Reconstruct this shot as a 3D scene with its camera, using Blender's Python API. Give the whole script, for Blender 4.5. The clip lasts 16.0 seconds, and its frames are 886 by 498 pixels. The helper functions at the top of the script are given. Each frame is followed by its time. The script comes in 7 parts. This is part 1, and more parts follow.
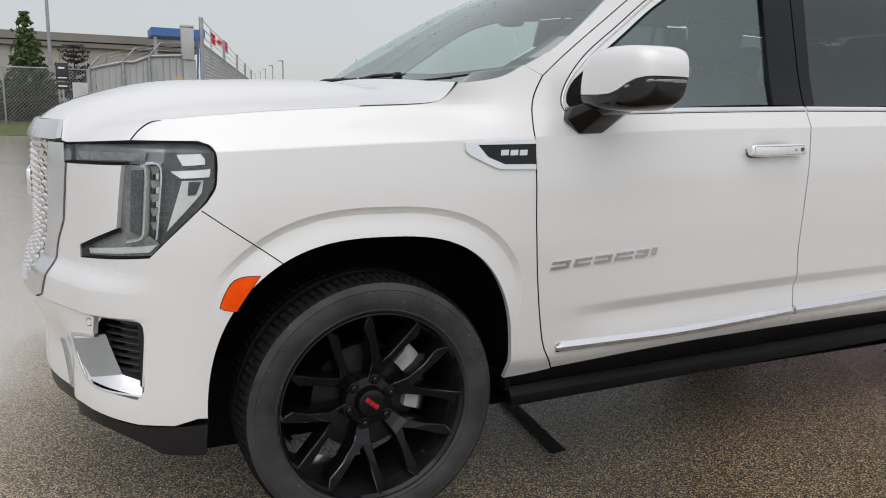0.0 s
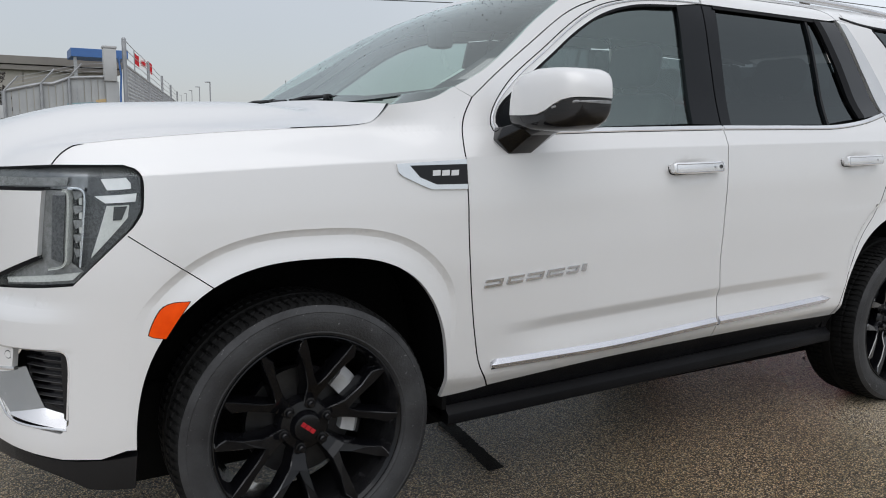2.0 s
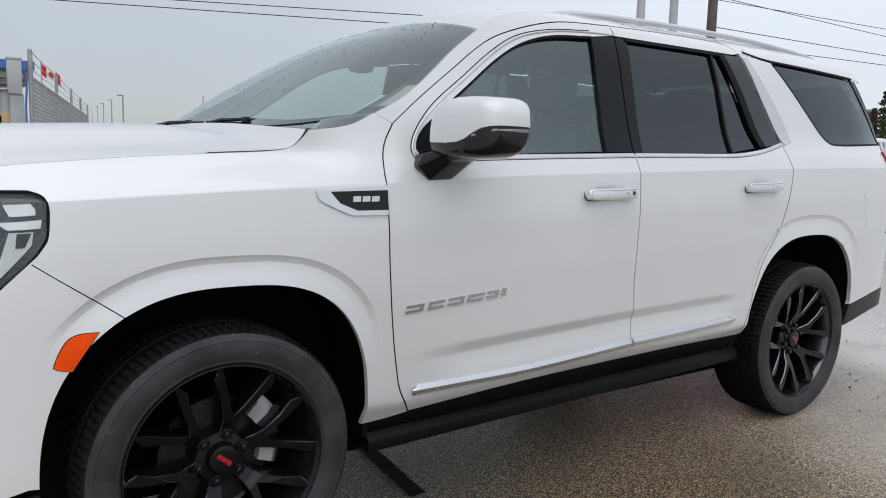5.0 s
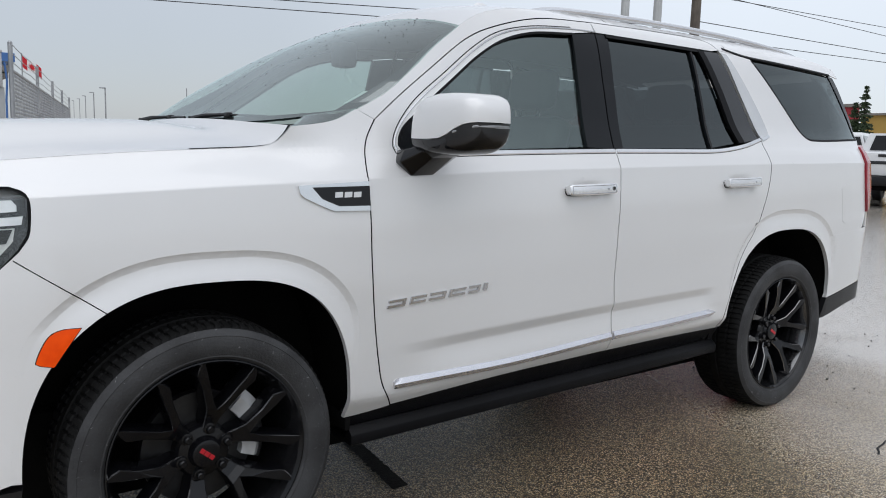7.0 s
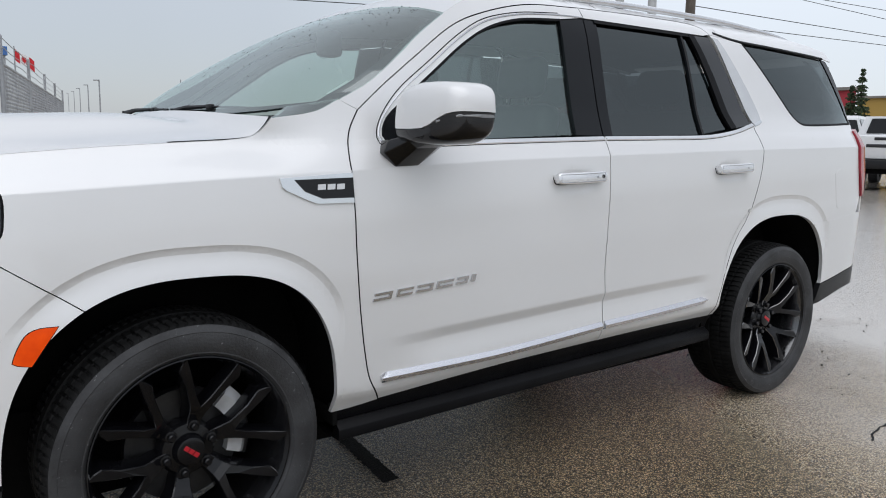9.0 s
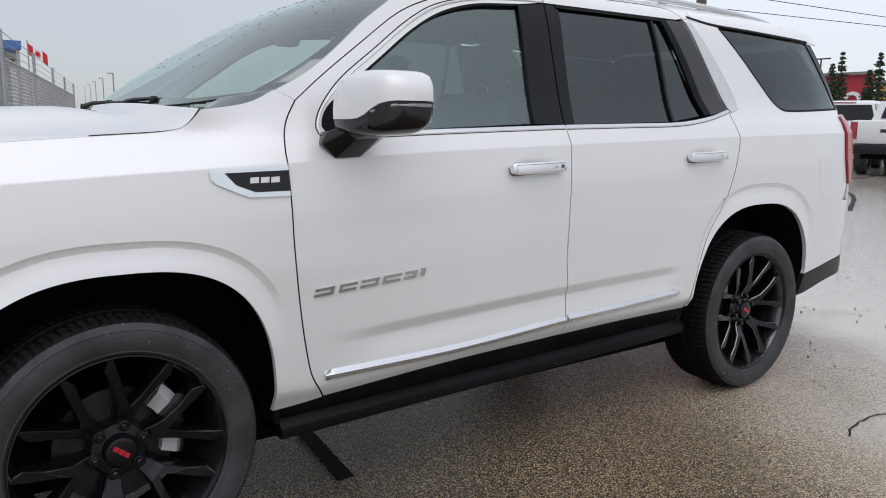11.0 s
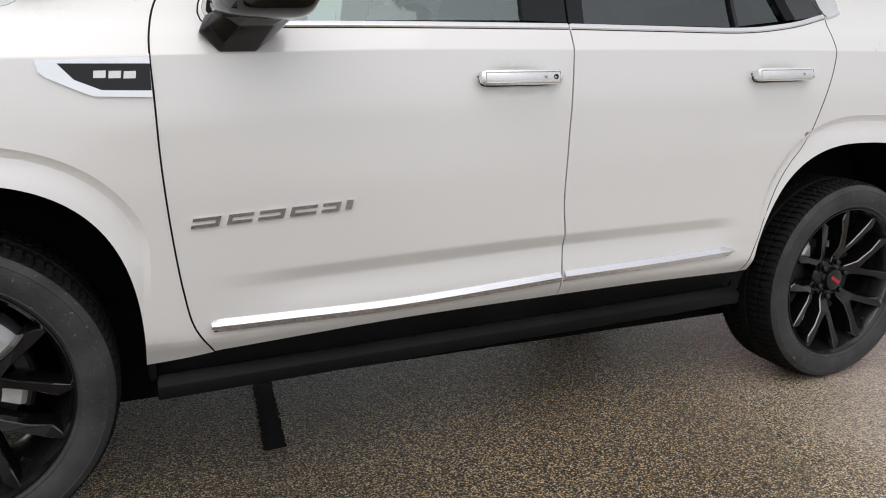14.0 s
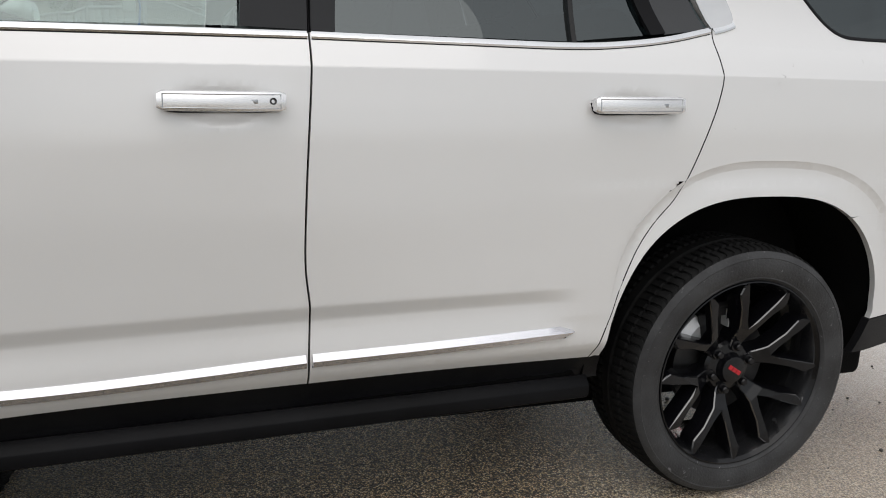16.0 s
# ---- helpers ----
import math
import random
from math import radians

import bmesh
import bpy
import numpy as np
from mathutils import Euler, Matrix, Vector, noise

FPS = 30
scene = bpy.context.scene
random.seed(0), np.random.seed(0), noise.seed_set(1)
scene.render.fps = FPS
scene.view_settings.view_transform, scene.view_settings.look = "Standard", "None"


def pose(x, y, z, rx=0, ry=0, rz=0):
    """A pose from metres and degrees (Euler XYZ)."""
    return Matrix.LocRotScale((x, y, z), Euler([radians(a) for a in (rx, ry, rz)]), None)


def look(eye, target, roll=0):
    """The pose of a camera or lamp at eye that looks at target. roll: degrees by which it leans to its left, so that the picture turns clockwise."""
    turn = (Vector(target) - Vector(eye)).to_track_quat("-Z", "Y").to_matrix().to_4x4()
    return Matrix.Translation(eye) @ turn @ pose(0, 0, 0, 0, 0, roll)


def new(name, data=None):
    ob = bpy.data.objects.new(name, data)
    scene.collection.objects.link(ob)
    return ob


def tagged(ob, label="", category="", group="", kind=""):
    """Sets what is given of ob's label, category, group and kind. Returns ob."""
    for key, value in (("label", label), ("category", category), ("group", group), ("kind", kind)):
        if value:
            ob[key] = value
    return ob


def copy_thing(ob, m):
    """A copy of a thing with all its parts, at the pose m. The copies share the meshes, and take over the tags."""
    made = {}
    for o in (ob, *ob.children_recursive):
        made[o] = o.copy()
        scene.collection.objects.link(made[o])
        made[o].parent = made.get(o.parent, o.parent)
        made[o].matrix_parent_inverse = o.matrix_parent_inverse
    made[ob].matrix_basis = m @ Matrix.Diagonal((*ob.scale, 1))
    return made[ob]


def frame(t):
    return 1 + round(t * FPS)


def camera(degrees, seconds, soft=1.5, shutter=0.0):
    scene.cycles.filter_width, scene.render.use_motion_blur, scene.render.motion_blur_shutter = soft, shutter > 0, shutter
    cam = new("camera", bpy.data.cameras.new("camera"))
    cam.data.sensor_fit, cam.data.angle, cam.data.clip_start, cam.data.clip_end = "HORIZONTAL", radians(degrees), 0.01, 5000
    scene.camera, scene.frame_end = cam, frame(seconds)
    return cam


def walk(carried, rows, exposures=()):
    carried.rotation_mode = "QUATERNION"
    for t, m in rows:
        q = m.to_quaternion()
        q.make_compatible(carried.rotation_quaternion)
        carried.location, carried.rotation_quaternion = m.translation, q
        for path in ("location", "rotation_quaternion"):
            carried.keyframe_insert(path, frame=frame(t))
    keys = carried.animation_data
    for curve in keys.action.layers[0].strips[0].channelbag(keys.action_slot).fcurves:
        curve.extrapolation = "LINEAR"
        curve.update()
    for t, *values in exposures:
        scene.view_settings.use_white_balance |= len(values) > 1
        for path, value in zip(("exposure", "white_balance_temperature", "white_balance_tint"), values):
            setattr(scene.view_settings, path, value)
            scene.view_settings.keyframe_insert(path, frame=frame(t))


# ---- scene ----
cam = camera(59.8, 16.0, 1.0)
PATH = [
    (0, (-0.758, -3.099, 1.304), (0.066, -1.313, 0.949), 1.3),
    (0.5, (-0.777, -3.1, 1.309), (0.113, -1.34, 0.975), 1.3),
    (1, (-0.767, -3.1, 1.311), (0.163, -1.359, 0.987), 1.0),
    (1.5, (-0.764, -3.108, 1.307), (0.197, -1.381, 0.996), 0.9),
    (2, (-0.762, -3.107, 1.306), (0.218, -1.39, 1.005), 0.9),
    (2.5, (-0.768, -3.11, 1.308), (0.237, -1.405, 1.018), 1.0),
    (3, (-0.77, -3.109, 1.315), (0.266, -1.421, 1.039), 1.2),
    (3.5, (-0.764, -3.104, 1.332), (0.305, -1.436, 1.058), 1.4),
    (4, (-0.761, -3.104, 1.331), (0.344, -1.458, 1.068), 1.5),
    (6.5, (-0.759, -3.129, 1.34), (0.421, -1.535, 1.082), 1.7),
    (7, (-0.762, -3.135, 1.342), (0.421, -1.544, 1.075), 1.7),
    (7.5, (-0.758, -3.13, 1.344), (0.426, -1.541, 1.068), 1.5),
    (8, (-0.754, -3.131, 1.346), (0.429, -1.543, 1.065), 1.2),
    (10.3, (-0.57, -3.125, 1.353), (0.604, -1.538, 1.034), 0.7),
    (10.5, (-0.542, -3.163, 1.36), (0.62, -1.566, 1.041), 0.5),
    (11, (-0.471, -3.208, 1.352), (0.677, -1.603, 1.029), 0.4),
    (11.5, (-0.407, -3.226, 1.342), (0.736, -1.619, 1.008), 0.4),
    (12, (-0.281, -3.161, 1.323), (0.847, -1.547, 0.973), 0.4),
    (12.5, (-0.107, -3.065, 1.309), (0.989, -1.433, 0.942), 0.5),
    (13, (0.057, -3.023, 1.276), (1.082, -1.352, 0.878), 0.7),
    (13.5, (0.236, -3.022, 1.237), (1.159, -1.301, 0.805), 0.9),
    (14, (0.373, -3.021, 1.209), (1.19, -1.254, 0.751), 1.1),
    (14.5, (0.537, -2.916, 1.202), (1.269, -1.117, 0.724), 1.6),
    (15, (0.722, -2.823, 1.209), (1.4, -1.002, 0.735), 2.0),
    (15.5, (1.059, -2.809, 1.243), (1.72, -0.98, 0.776), 2.4),
    (16, (1.432, -2.793, 1.259), (2.088, -0.954, 0.823), 2.6),
]
EXPOSURES = [(0, 0.18, 6640, 12.5), (1, 0.11, 6470, 11.5), (2, 0.09, 6390, 11.5), (4, 0.07, 6290, 11.5), (8, 0.08, 6240, 11.5), (11, 0.15, 6300, 12.5), (12.5, 0.22, 6430, 12.5), (14, 0.27, 6720, 13.5), (15, 0.23, 6800, 13.5), (16, 0.10, 6700, 11.5)]
walk(cam, [(t, look(eye, target, roll)) for t, eye, target, roll in PATH], EXPOSURES)

# ---- sky and light ----
world = bpy.data.worlds.new("overcast_sky")
scene.world = world
world.use_nodes = True
wn, wl = world.node_tree.nodes, world.node_tree.links
wn.clear()
w_out = wn.new("ShaderNodeOutputWorld")
w_sum = wn.new("ShaderNodeAddShader")
w_cloud = wn.new("ShaderNodeBackground")
w_sky = wn.new("ShaderNodeBackground")
sky = wn.new("ShaderNodeTexSky")
sky.sky_type, sky.sun_disc = "NISHITA", False
sky.sun_elevation, sky.sun_rotation = radians(52), radians(202)
w_sky.inputs["Strength"].default_value = 0.02
wl.new(sky.outputs["Color"], w_sky.inputs["Color"])
tc = wn.new("ShaderNodeTexCoord")
sep = wn.new("ShaderNodeSeparateXYZ")
ramp = wn.new("ShaderNodeValToRGB")
ramp.color_ramp.elements[0].position, ramp.color_ramp.elements[0].color = 0.0, (0.49, 0.512, 0.525, 1)
ramp.color_ramp.elements[1].position, ramp.color_ramp.elements[1].color = 1.0, (0.88, 0.90, 0.92, 1)
mid = ramp.color_ramp.elements.new(0.18)
mid.color = (0.595, 0.622, 0.64, 1)
cl = wn.new("ShaderNodeTexNoise")
cl.inputs["Scale"].default_value, cl.inputs["Detail"].default_value = 2.2, 4
clm = wn.new("ShaderNodeMapRange")
clm.inputs["To Min"].default_value, clm.inputs["To Max"].default_value = 0.93, 1.07
mul = wn.new("ShaderNodeVectorMath")
mul.operation = "SCALE"
wl.new(tc.outputs["Generated"], sep.inputs[0])
wl.new(sep.outputs["Z"], ramp.inputs["Fac"])
wl.new(tc.outputs["Generated"], cl.inputs["Vector"])
wl.new(cl.outputs["Fac"], clm.inputs["Value"])
wl.new(ramp.outputs["Color"], mul.inputs[0])
# the cloud is brighter on the side where the sun stands behind it
side_y = wn.new("ShaderNodeMapRange")
side_y.interpolation_type = "SMOOTHSTEP"
side_y.inputs["From Min"].default_value, side_y.inputs["From Max"].default_value = 0.40, 1.0
side_y.inputs["To Min"].default_value, side_y.inputs["To Max"].default_value = 1.0, 1.6
toward = wn.new("ShaderNodeVectorMath")
toward.operation = "DOT_PRODUCT"
toward.inputs[1].default_value = (-0.18, -0.69, 0.70)
wl.new(tc.outputs["Generated"], toward.inputs[0])
both = wn.new("ShaderNodeMath")
both.operation = "MULTIPLY"
wl.new(toward.outputs["Value"], side_y.inputs["Value"])
wl.new(side_y.outputs["Result"], both.inputs[0])
wl.new(clm.outputs["Result"], both.inputs[1])
# and thinner again low beyond the tail of the car
rear = wn.new("ShaderNodeVectorMath")
rear.operation = "DOT_PRODUCT"
rear.inputs[1].default_value = (0.90, 0.36, 0.25)
wl.new(tc.outputs["Generated"], rear.inputs[0])
side_x = wn.new("ShaderNodeMapRange")
side_x.interpolation_type = "SMOOTHSTEP"
side_x.inputs["From Min"].default_value, side_x.inputs["From Max"].default_value = 0.70, 1.0
side_x.inputs["To Min"].default_value, side_x.inputs["To Max"].default_value = 1.0, 1.5
wl.new(rear.outputs["Value"], side_x.inputs["Value"])
every = wn.new("ShaderNodeMath")
every.operation = "MULTIPLY"
wl.new(both.outputs[0], every.inputs[0])
wl.new(side_x.outputs["Result"], every.inputs[1])
wl.new(every.outputs[0], mul.inputs["Scale"])
wl.new(mul.outputs["Vector"], w_cloud.inputs["Color"])
w_cloud.inputs["Strength"].default_value = 0.80
wl.new(w_cloud.outputs[0], w_sum.inputs[0])
wl.new(w_sky.outputs[0], w_sum.inputs[1])
wl.new(w_sum.outputs[0], w_out.inputs["Surface"])
sun_data = bpy.data.lights.new("sun", "SUN")
sun_data.energy, sun_data.angle, sun_data.color = 0.70, radians(70), (1.0, 0.98, 0.95)
sun = new("sun", sun_data)
sun.matrix_world = look((-3, -10, 13.5), (1, 0, 0))


# ---- materials ----
def material(name, color, rough=0.5, metal=0.0, coat=0.0, coat_rough=0.03, spec=0.5):
    m = bpy.data.materials.new(name)
    m.use_nodes = True
    b = m.node_tree.nodes["Principled BSDF"]
    b.inputs["Base Color"].default_value = (*color, 1)
    b.inputs["Roughness"].default_value, b.inputs["Metallic"].default_value = rough, metal
    b.inputs["Coat Weight"].default_value, b.inputs["Coat Roughness"].default_value = coat, coat_rough
    b.inputs["Specular IOR Level"].default_value = spec
    return m


def nd(m, kind, **values):
    n = m.node_tree.nodes.new("ShaderNode" + kind)
    for k, v in values.items():
        n.inputs[k.replace("_", " ")].default_value = v
    return n


def wire(m, a, b):
    m.node_tree.links.new(a, b)


def vary(m, scale, low, high, rough=None, bump=0.0, bump_scale=None, detail=5, where="Object"):
    """Two noises: a broad one between two colours, a fine one in the gloss and the relief."""
    b = m.node_tree.nodes["Principled BSDF"]
    co = nd(m, "TexCoord")
    n1 = nd(m, "TexNoise", Scale=scale, Detail=detail)
    r = nd(m, "ValToRGB")
    r.color_ramp.elements[0].position, r.color_ramp.elements[0].color = 0.3, (*low, 1)
    r.color_ramp.elements[1].position, r.color_ramp.elements[1].color = 0.7, (*high, 1)
    wire(m, co.outputs[where], n1.inputs["Vector"])
    wire(m, n1.outputs["Fac"], r.inputs["Fac"])
    wire(m, r.outputs["Color"], b.inputs["Base Color"])
    n2 = nd(m, "TexNoise", Scale=bump_scale or scale * 12, Detail=4)
    wire(m, co.outputs[where], n2.inputs["Vector"])
    if rough:
        q = nd(m, "MapRange", To_Min=rough[0], To_Max=rough[1])
        wire(m, n2.outputs["Fac"], q.inputs["Value"])
        wire(m, q.outputs["Result"], b.inputs["Roughness"])
    if bump:
        bp = nd(m, "Bump", Strength=bump, Distance=0.01)
        wire(m, n2.outputs["Fac"], bp.inputs["Height"])
        wire(m, bp.outputs["Normal"], b.inputs["Normal"])
    return m


def glass(name, tint, f0=0.05, rough=0.0, sheen=(0.93, 1, 0.985)):
    """A thin pane: tinted see-through, with gloss that grows towards grazing views."""
    m = bpy.data.materials.new(name)
    m.use_nodes = True
    m.node_tree.nodes.clear()
    out, mix = nd(m, "OutputMaterial"), nd(m, "MixShader")
    tr, gl = nd(m, "BsdfTransparent", Color=(*tint, 1)), nd(m, "BsdfGlossy", Roughness=rough, Color=(*sheen, 1))
    lw = nd(m, "LayerWeight", Blend=0.5)
    power, scale = nd(m, "Math"), nd(m, "Math")
    power.operation, power.inputs[1].default_value = "POWER", 5.0
    scale.operation, scale.inputs[1].default_value, scale.inputs[2].default_value = "MULTIPLY_ADD", 1 - f0, f0
    wire(m, lw.outputs["Facing"], power.inputs[0])
    wire(m, power.outputs[0], scale.inputs[0])
    wire(m, scale.outputs[0], mix.inputs[0])
    wire(m, tr.outputs[0], mix.inputs[1])
    wire(m, gl.outputs[0], mix.inputs[2])
    wire(m, mix.outputs[0], out.inputs["Surface"])
    return m


PAINT = vary(material("white_pearl_paint", (0.8, 0.8, 0.79), 0.35, 0.12, 1.0, 0.04), 1.3, (0.705, 0.703, 0.697), (0.73, 0.728, 0.722), (0.28, 0.38))
PAINT.node_tree.nodes["Principled BSDF"].inputs["Coat IOR"].default_value = 1.6
CHROME = vary(material("chrome", (0.8, 0.81, 0.82), 0.1, 1.0), 9, (0.74, 0.75, 0.76), (0.82, 0.83, 0.84), (0.07, 0.16))
SATIN = vary(material("satin_chrome", (0.75, 0.75, 0.76), 0.25, 1.0), 7, (0.70, 0.70, 0.71), (0.78, 0.78, 0.79), (0.18, 0.3))
LOUVRE = vary(material("louvre_edge", (0.05, 0.05, 0.053), 0.25, 0.0, 0.5), 8, (0.04, 0.04, 0.042), (0.07, 0.07, 0.073), (0.18, 0.3))
MOULD = vary(material("satin_moulding", (0.66, 0.66, 0.69), 0.22, 0.85), 6, (0.63, 0.63, 0.66), (0.69, 0.69, 0.72), (0.17, 0.27))
HANDLE = vary(material("bright_handle", (0.78, 0.78, 0.78), 0.28, 0.75), 7, (0.76, 0.76, 0.76), (0.82, 0.82, 0.82), (0.2, 0.3))
GLOSS = vary(material("gloss_black", (0.005, 0.005, 0.006), 0.12, 0.0, 0.2, 0.03, 0.3), 6, (0.003, 0.003, 0.004), (0.006, 0.006, 0.007), (0.08, 0.16))
PIANO = vary(material("piano_black", (0.004, 0.004, 0.005), 0.08, 0.0, 0.3, 0.02, 0.35), 5, (0.003, 0.003, 0.004), (0.006, 0.006, 0.007), (0.05, 0.11))
PLASTIC = vary(material("black_plastic", (0.01, 0.01, 0.011), 0.4, spec=0.3), 5, (0.007, 0.007, 0.008), (0.012, 0.012, 0.013), (0.32, 0.5), 0.12, 500)
CPANEL = vary(material("pale_silver_trim", (0.6, 0.61, 0.62), 0.2, 0.35, 0.6, 0.04), 7, (0.56, 0.57, 0.58), (0.63, 0.64, 0.65), (0.15, 0.25))
SEAL = material("rubber_seal", (0.004, 0.004, 0.005), 0.6, spec=0.15)
PILLAR = vary(material("pillar_black", (0.010, 0.010, 0.012), 0.25, 0, 0.0, 0.08, 0.22), 4, (0.004, 0.005, 0.0065), (0.007, 0.008, 0.010), (0.2, 0.3))
RUBBER = vary(material("tyre_rubber", (0.03, 0.03, 0.031), 0.6, spec=0.35), 9, (0.020, 0.020, 0.021), (0.047, 0.048, 0.050), (0.45, 0.75), 0.25, 130)
# pale scuffs and dried splashes on the rubber
rb = RUBBER.node_tree.nodes["Principled BSDF"]
rco, rn = nd(RUBBER, "TexCoord"), nd(RUBBER, "TexNoise", Scale=46.0, Detail=3.0, Distortion=2.2)
rr, rmix = nd(RUBBER, "MapRange", From_Min=0.68, From_Max=0.74), nd(RUBBER, "Mix")
rmix.data_type = "RGBA"
wire(RUBBER, rco.outputs["Object"], rn.inputs["Vector"])
wire(RUBBER, rn.outputs["Fac"], rr.inputs["Value"])
wire(RUBBER, rr.outputs["Result"], rmix.inputs["Factor"])
wire(RUBBER, rb.inputs["Base Color"].links[0].from_socket, rmix.inputs["A"])
rmix.inputs["B"].default_value = (0.16, 0.16, 0.165, 1)
wire(RUBBER, rmix.outputs["Result"], rb.inputs["Base Color"])
LINER = vary(material("arch_liner", (0.004, 0.004, 0.004), 0.85, spec=0.1), 5, (0.0025, 0.0025, 0.0025), (0.005, 0.005, 0.005), (0.8, 0.95), 0.2, 120)
STEEL = vary(material("brake_steel", (0.035, 0.035, 0.036), 0.45, 0.7), 12, (0.022, 0.022, 0.023), (0.05, 0.05, 0.051), (0.3, 0.5))
CALIPER = vary(material("caliper_silver", (0.50, 0.51, 0.52), 0.4, 0.3), 12, (0.38, 0.39, 0.40), (0.60, 0.61, 0.62), (0.3, 0.45))
AMBER = vary(material("amber_lens", (0.85, 0.06, 0.0), 0.45, 0, 0.0, 0.1, 0.15), 30, (0.80, 0.055, 0.0), (0.92, 0.085, 0.0), (0.4, 0.5))
RED = vary(material("red_lens", (0.33, 0.025, 0.04), 0.2, 0, 0.15), 10, (0.29, 0.02, 0.034), (0.37, 0.03, 0.046), (0.15, 0.25))
REDMARK = material("red_mark", (0.5, 0.02, 0.03), 0.3, 0.3)
WHITEMARK = material("silver_mark", (0.7, 0.7, 0.7), 0.3, 0.5)
WHEELBLACK = vary(material("gloss_black_wheel", (0.004, 0.004, 0.005), 0.12, 0.0, 0.0, 0.05, 0.32), 6, (0.003, 0.003, 0.004), (0.006, 0.006, 0.007), (0.07, 0.15))
WHEELEDGE = vary(material("wheel_edge", (0.01, 0.01, 0.011), 0.2, 0.0, 1.0, 0.08, 1.0), 40, (0.006, 0.006, 0.007), (0.016, 0.016, 0.017), (0.15, 0.28))
WHEELEDGE.node_tree.nodes["Principled BSDF"].inputs["Coat IOR"].default_value = 1.75
TREAD = vary(material("tyre_tread", (0.012, 0.012, 0.012), 0.75, spec=0.12), 20, (0.005, 0.005, 0.005), (0.012, 0.012, 0.012), (0.65, 0.85))
BOARD = vary(material("board_plastic", (0.006, 0.006, 0.007), 0.4, spec=0.10), 6, (0.003, 0.003, 0.0035), (0.006, 0.006, 0.007), (0.28, 0.45), 0.15, 420)
TRIM = vary(material("window_trim", (0.42, 0.43, 0.44), 0.25, 1.0), 9, (0.38, 0.39, 0.40), (0.46, 0.47, 0.48), (0.2, 0.3))
EMBLEM = vary(material("emblem_chrome", (0.5, 0.5, 0.51), 0.12, 1.0), 3, (0.45, 0.45, 0.46), (0.55, 0.55, 0.56), (0.08, 0.16), detail=2)
DARKPANEL = vary(material("dark_glass_panel", (0.008, 0.009, 0.010), 0.06, 0, 0.0, 0.03, 0.75), 4, (0.006, 0.007, 0.008), (0.010, 0.011, 0.012), (0.04, 0.08))
FRIT = material("printed_border", (0.012, 0.012, 0.013), 0.7, spec=0.2)
DROPS = material("rain_water", (0.10, 0.105, 0.11), 0.06, spec=0.8)
CABIN = vary(material("cabin_black", (0.015, 0.015, 0.016), 0.7), 6, (0.011, 0.011, 0.012), (0.02, 0.02, 0.021), (0.6, 0.8), 0.1, 200)
LEATHER = vary(material("seat_leather", (0.018, 0.018, 0.019), 0.5), 9, (0.014, 0.014, 0.015), (0.024, 0.024, 0.025), (0.42, 0.6), 0.2, 250)
LINING = vary(material("headliner", (0.13, 0.13, 0.125), 0.9), 8, (0.11, 0.11, 0.106), (0.145, 0.145, 0.14), (0.85, 0.95))
PAPER = material("sticker_paper", (0.65, 0.68, 0.66), 0.6)
CLEAR = glass("windscreen_glass", (0.70, 0.82, 0.78), 0.21)
DOORGLASS = glass("door_glass", (0.60, 0.69, 0.665), 0.165, 0.0, (0.86, 1, 0.975))
PRIVACY = glass("privacy_glass", (0.07, 0.083, 0.087), 0.095, 0.0, (0.90, 0.99, 1))
LENS = glass("lamp_lens", (0.93, 0.95, 0.96), 0.022)
MIRROR = material("mirror_glass", (0.85, 0.86, 0.87), 0.02, 1.0)
LAMPGREY = vary(material("lamp_reflector", (0.24, 0.245, 0.25), 0.25, 0.5), 60, (0.19, 0.195, 0.20), (0.30, 0.305, 0.31), (0.18, 0.32))
LAMPDARK = vary(material("lamp_dark", (0.02, 0.021, 0.022), 0.3), 60, (0.012, 0.013, 0.013), (0.035, 0.036, 0.037), (0.2, 0.35))
LAMPMID = vary(material("lamp_panel", (0.08, 0.082, 0.086), 0.3, 0.3), 14, (0.06, 0.062, 0.065), (0.10, 0.103, 0.107), (0.2, 0.35))
LAMPPALE = vary(material("lamp_bezel", (0.25, 0.253, 0.25), 0.3, 0.25), 60, (0.17, 0.173, 0.17), (0.31, 0.313, 0.31), (0.2, 0.35))
LAMPBRIGHT = vary(material("lamp_bright", (0.85, 0.85, 0.85), 0.35, 0.35), 30, (0.74, 0.74, 0.73), (0.88, 0.88, 0.87), (0.25, 0.45))
LAMPWHITE = vary(material("lamp_light_guide", (0.62, 0.63, 0.6), 0.25), 14, (0.55, 0.56, 0.53), (0.68, 0.69, 0.66), (0.2, 0.35))


# ---- mesh helpers ----
def mesh_object(name, verts, faces, mat, parent=None, label="", smooth_angle=32):
    me = bpy.data.meshes.new(name)
    me.from_pydata([tuple(map(float, v)) for v in verts], [], faces)
    bm = bmesh.new()
    bm.from_mesh(me)
    bmesh.ops.recalc_face_normals(bm, faces=bm.faces)
    bm.to_mesh(me)
    bm.free()
    return finish(name, me, mat, parent, label, smooth_angle)


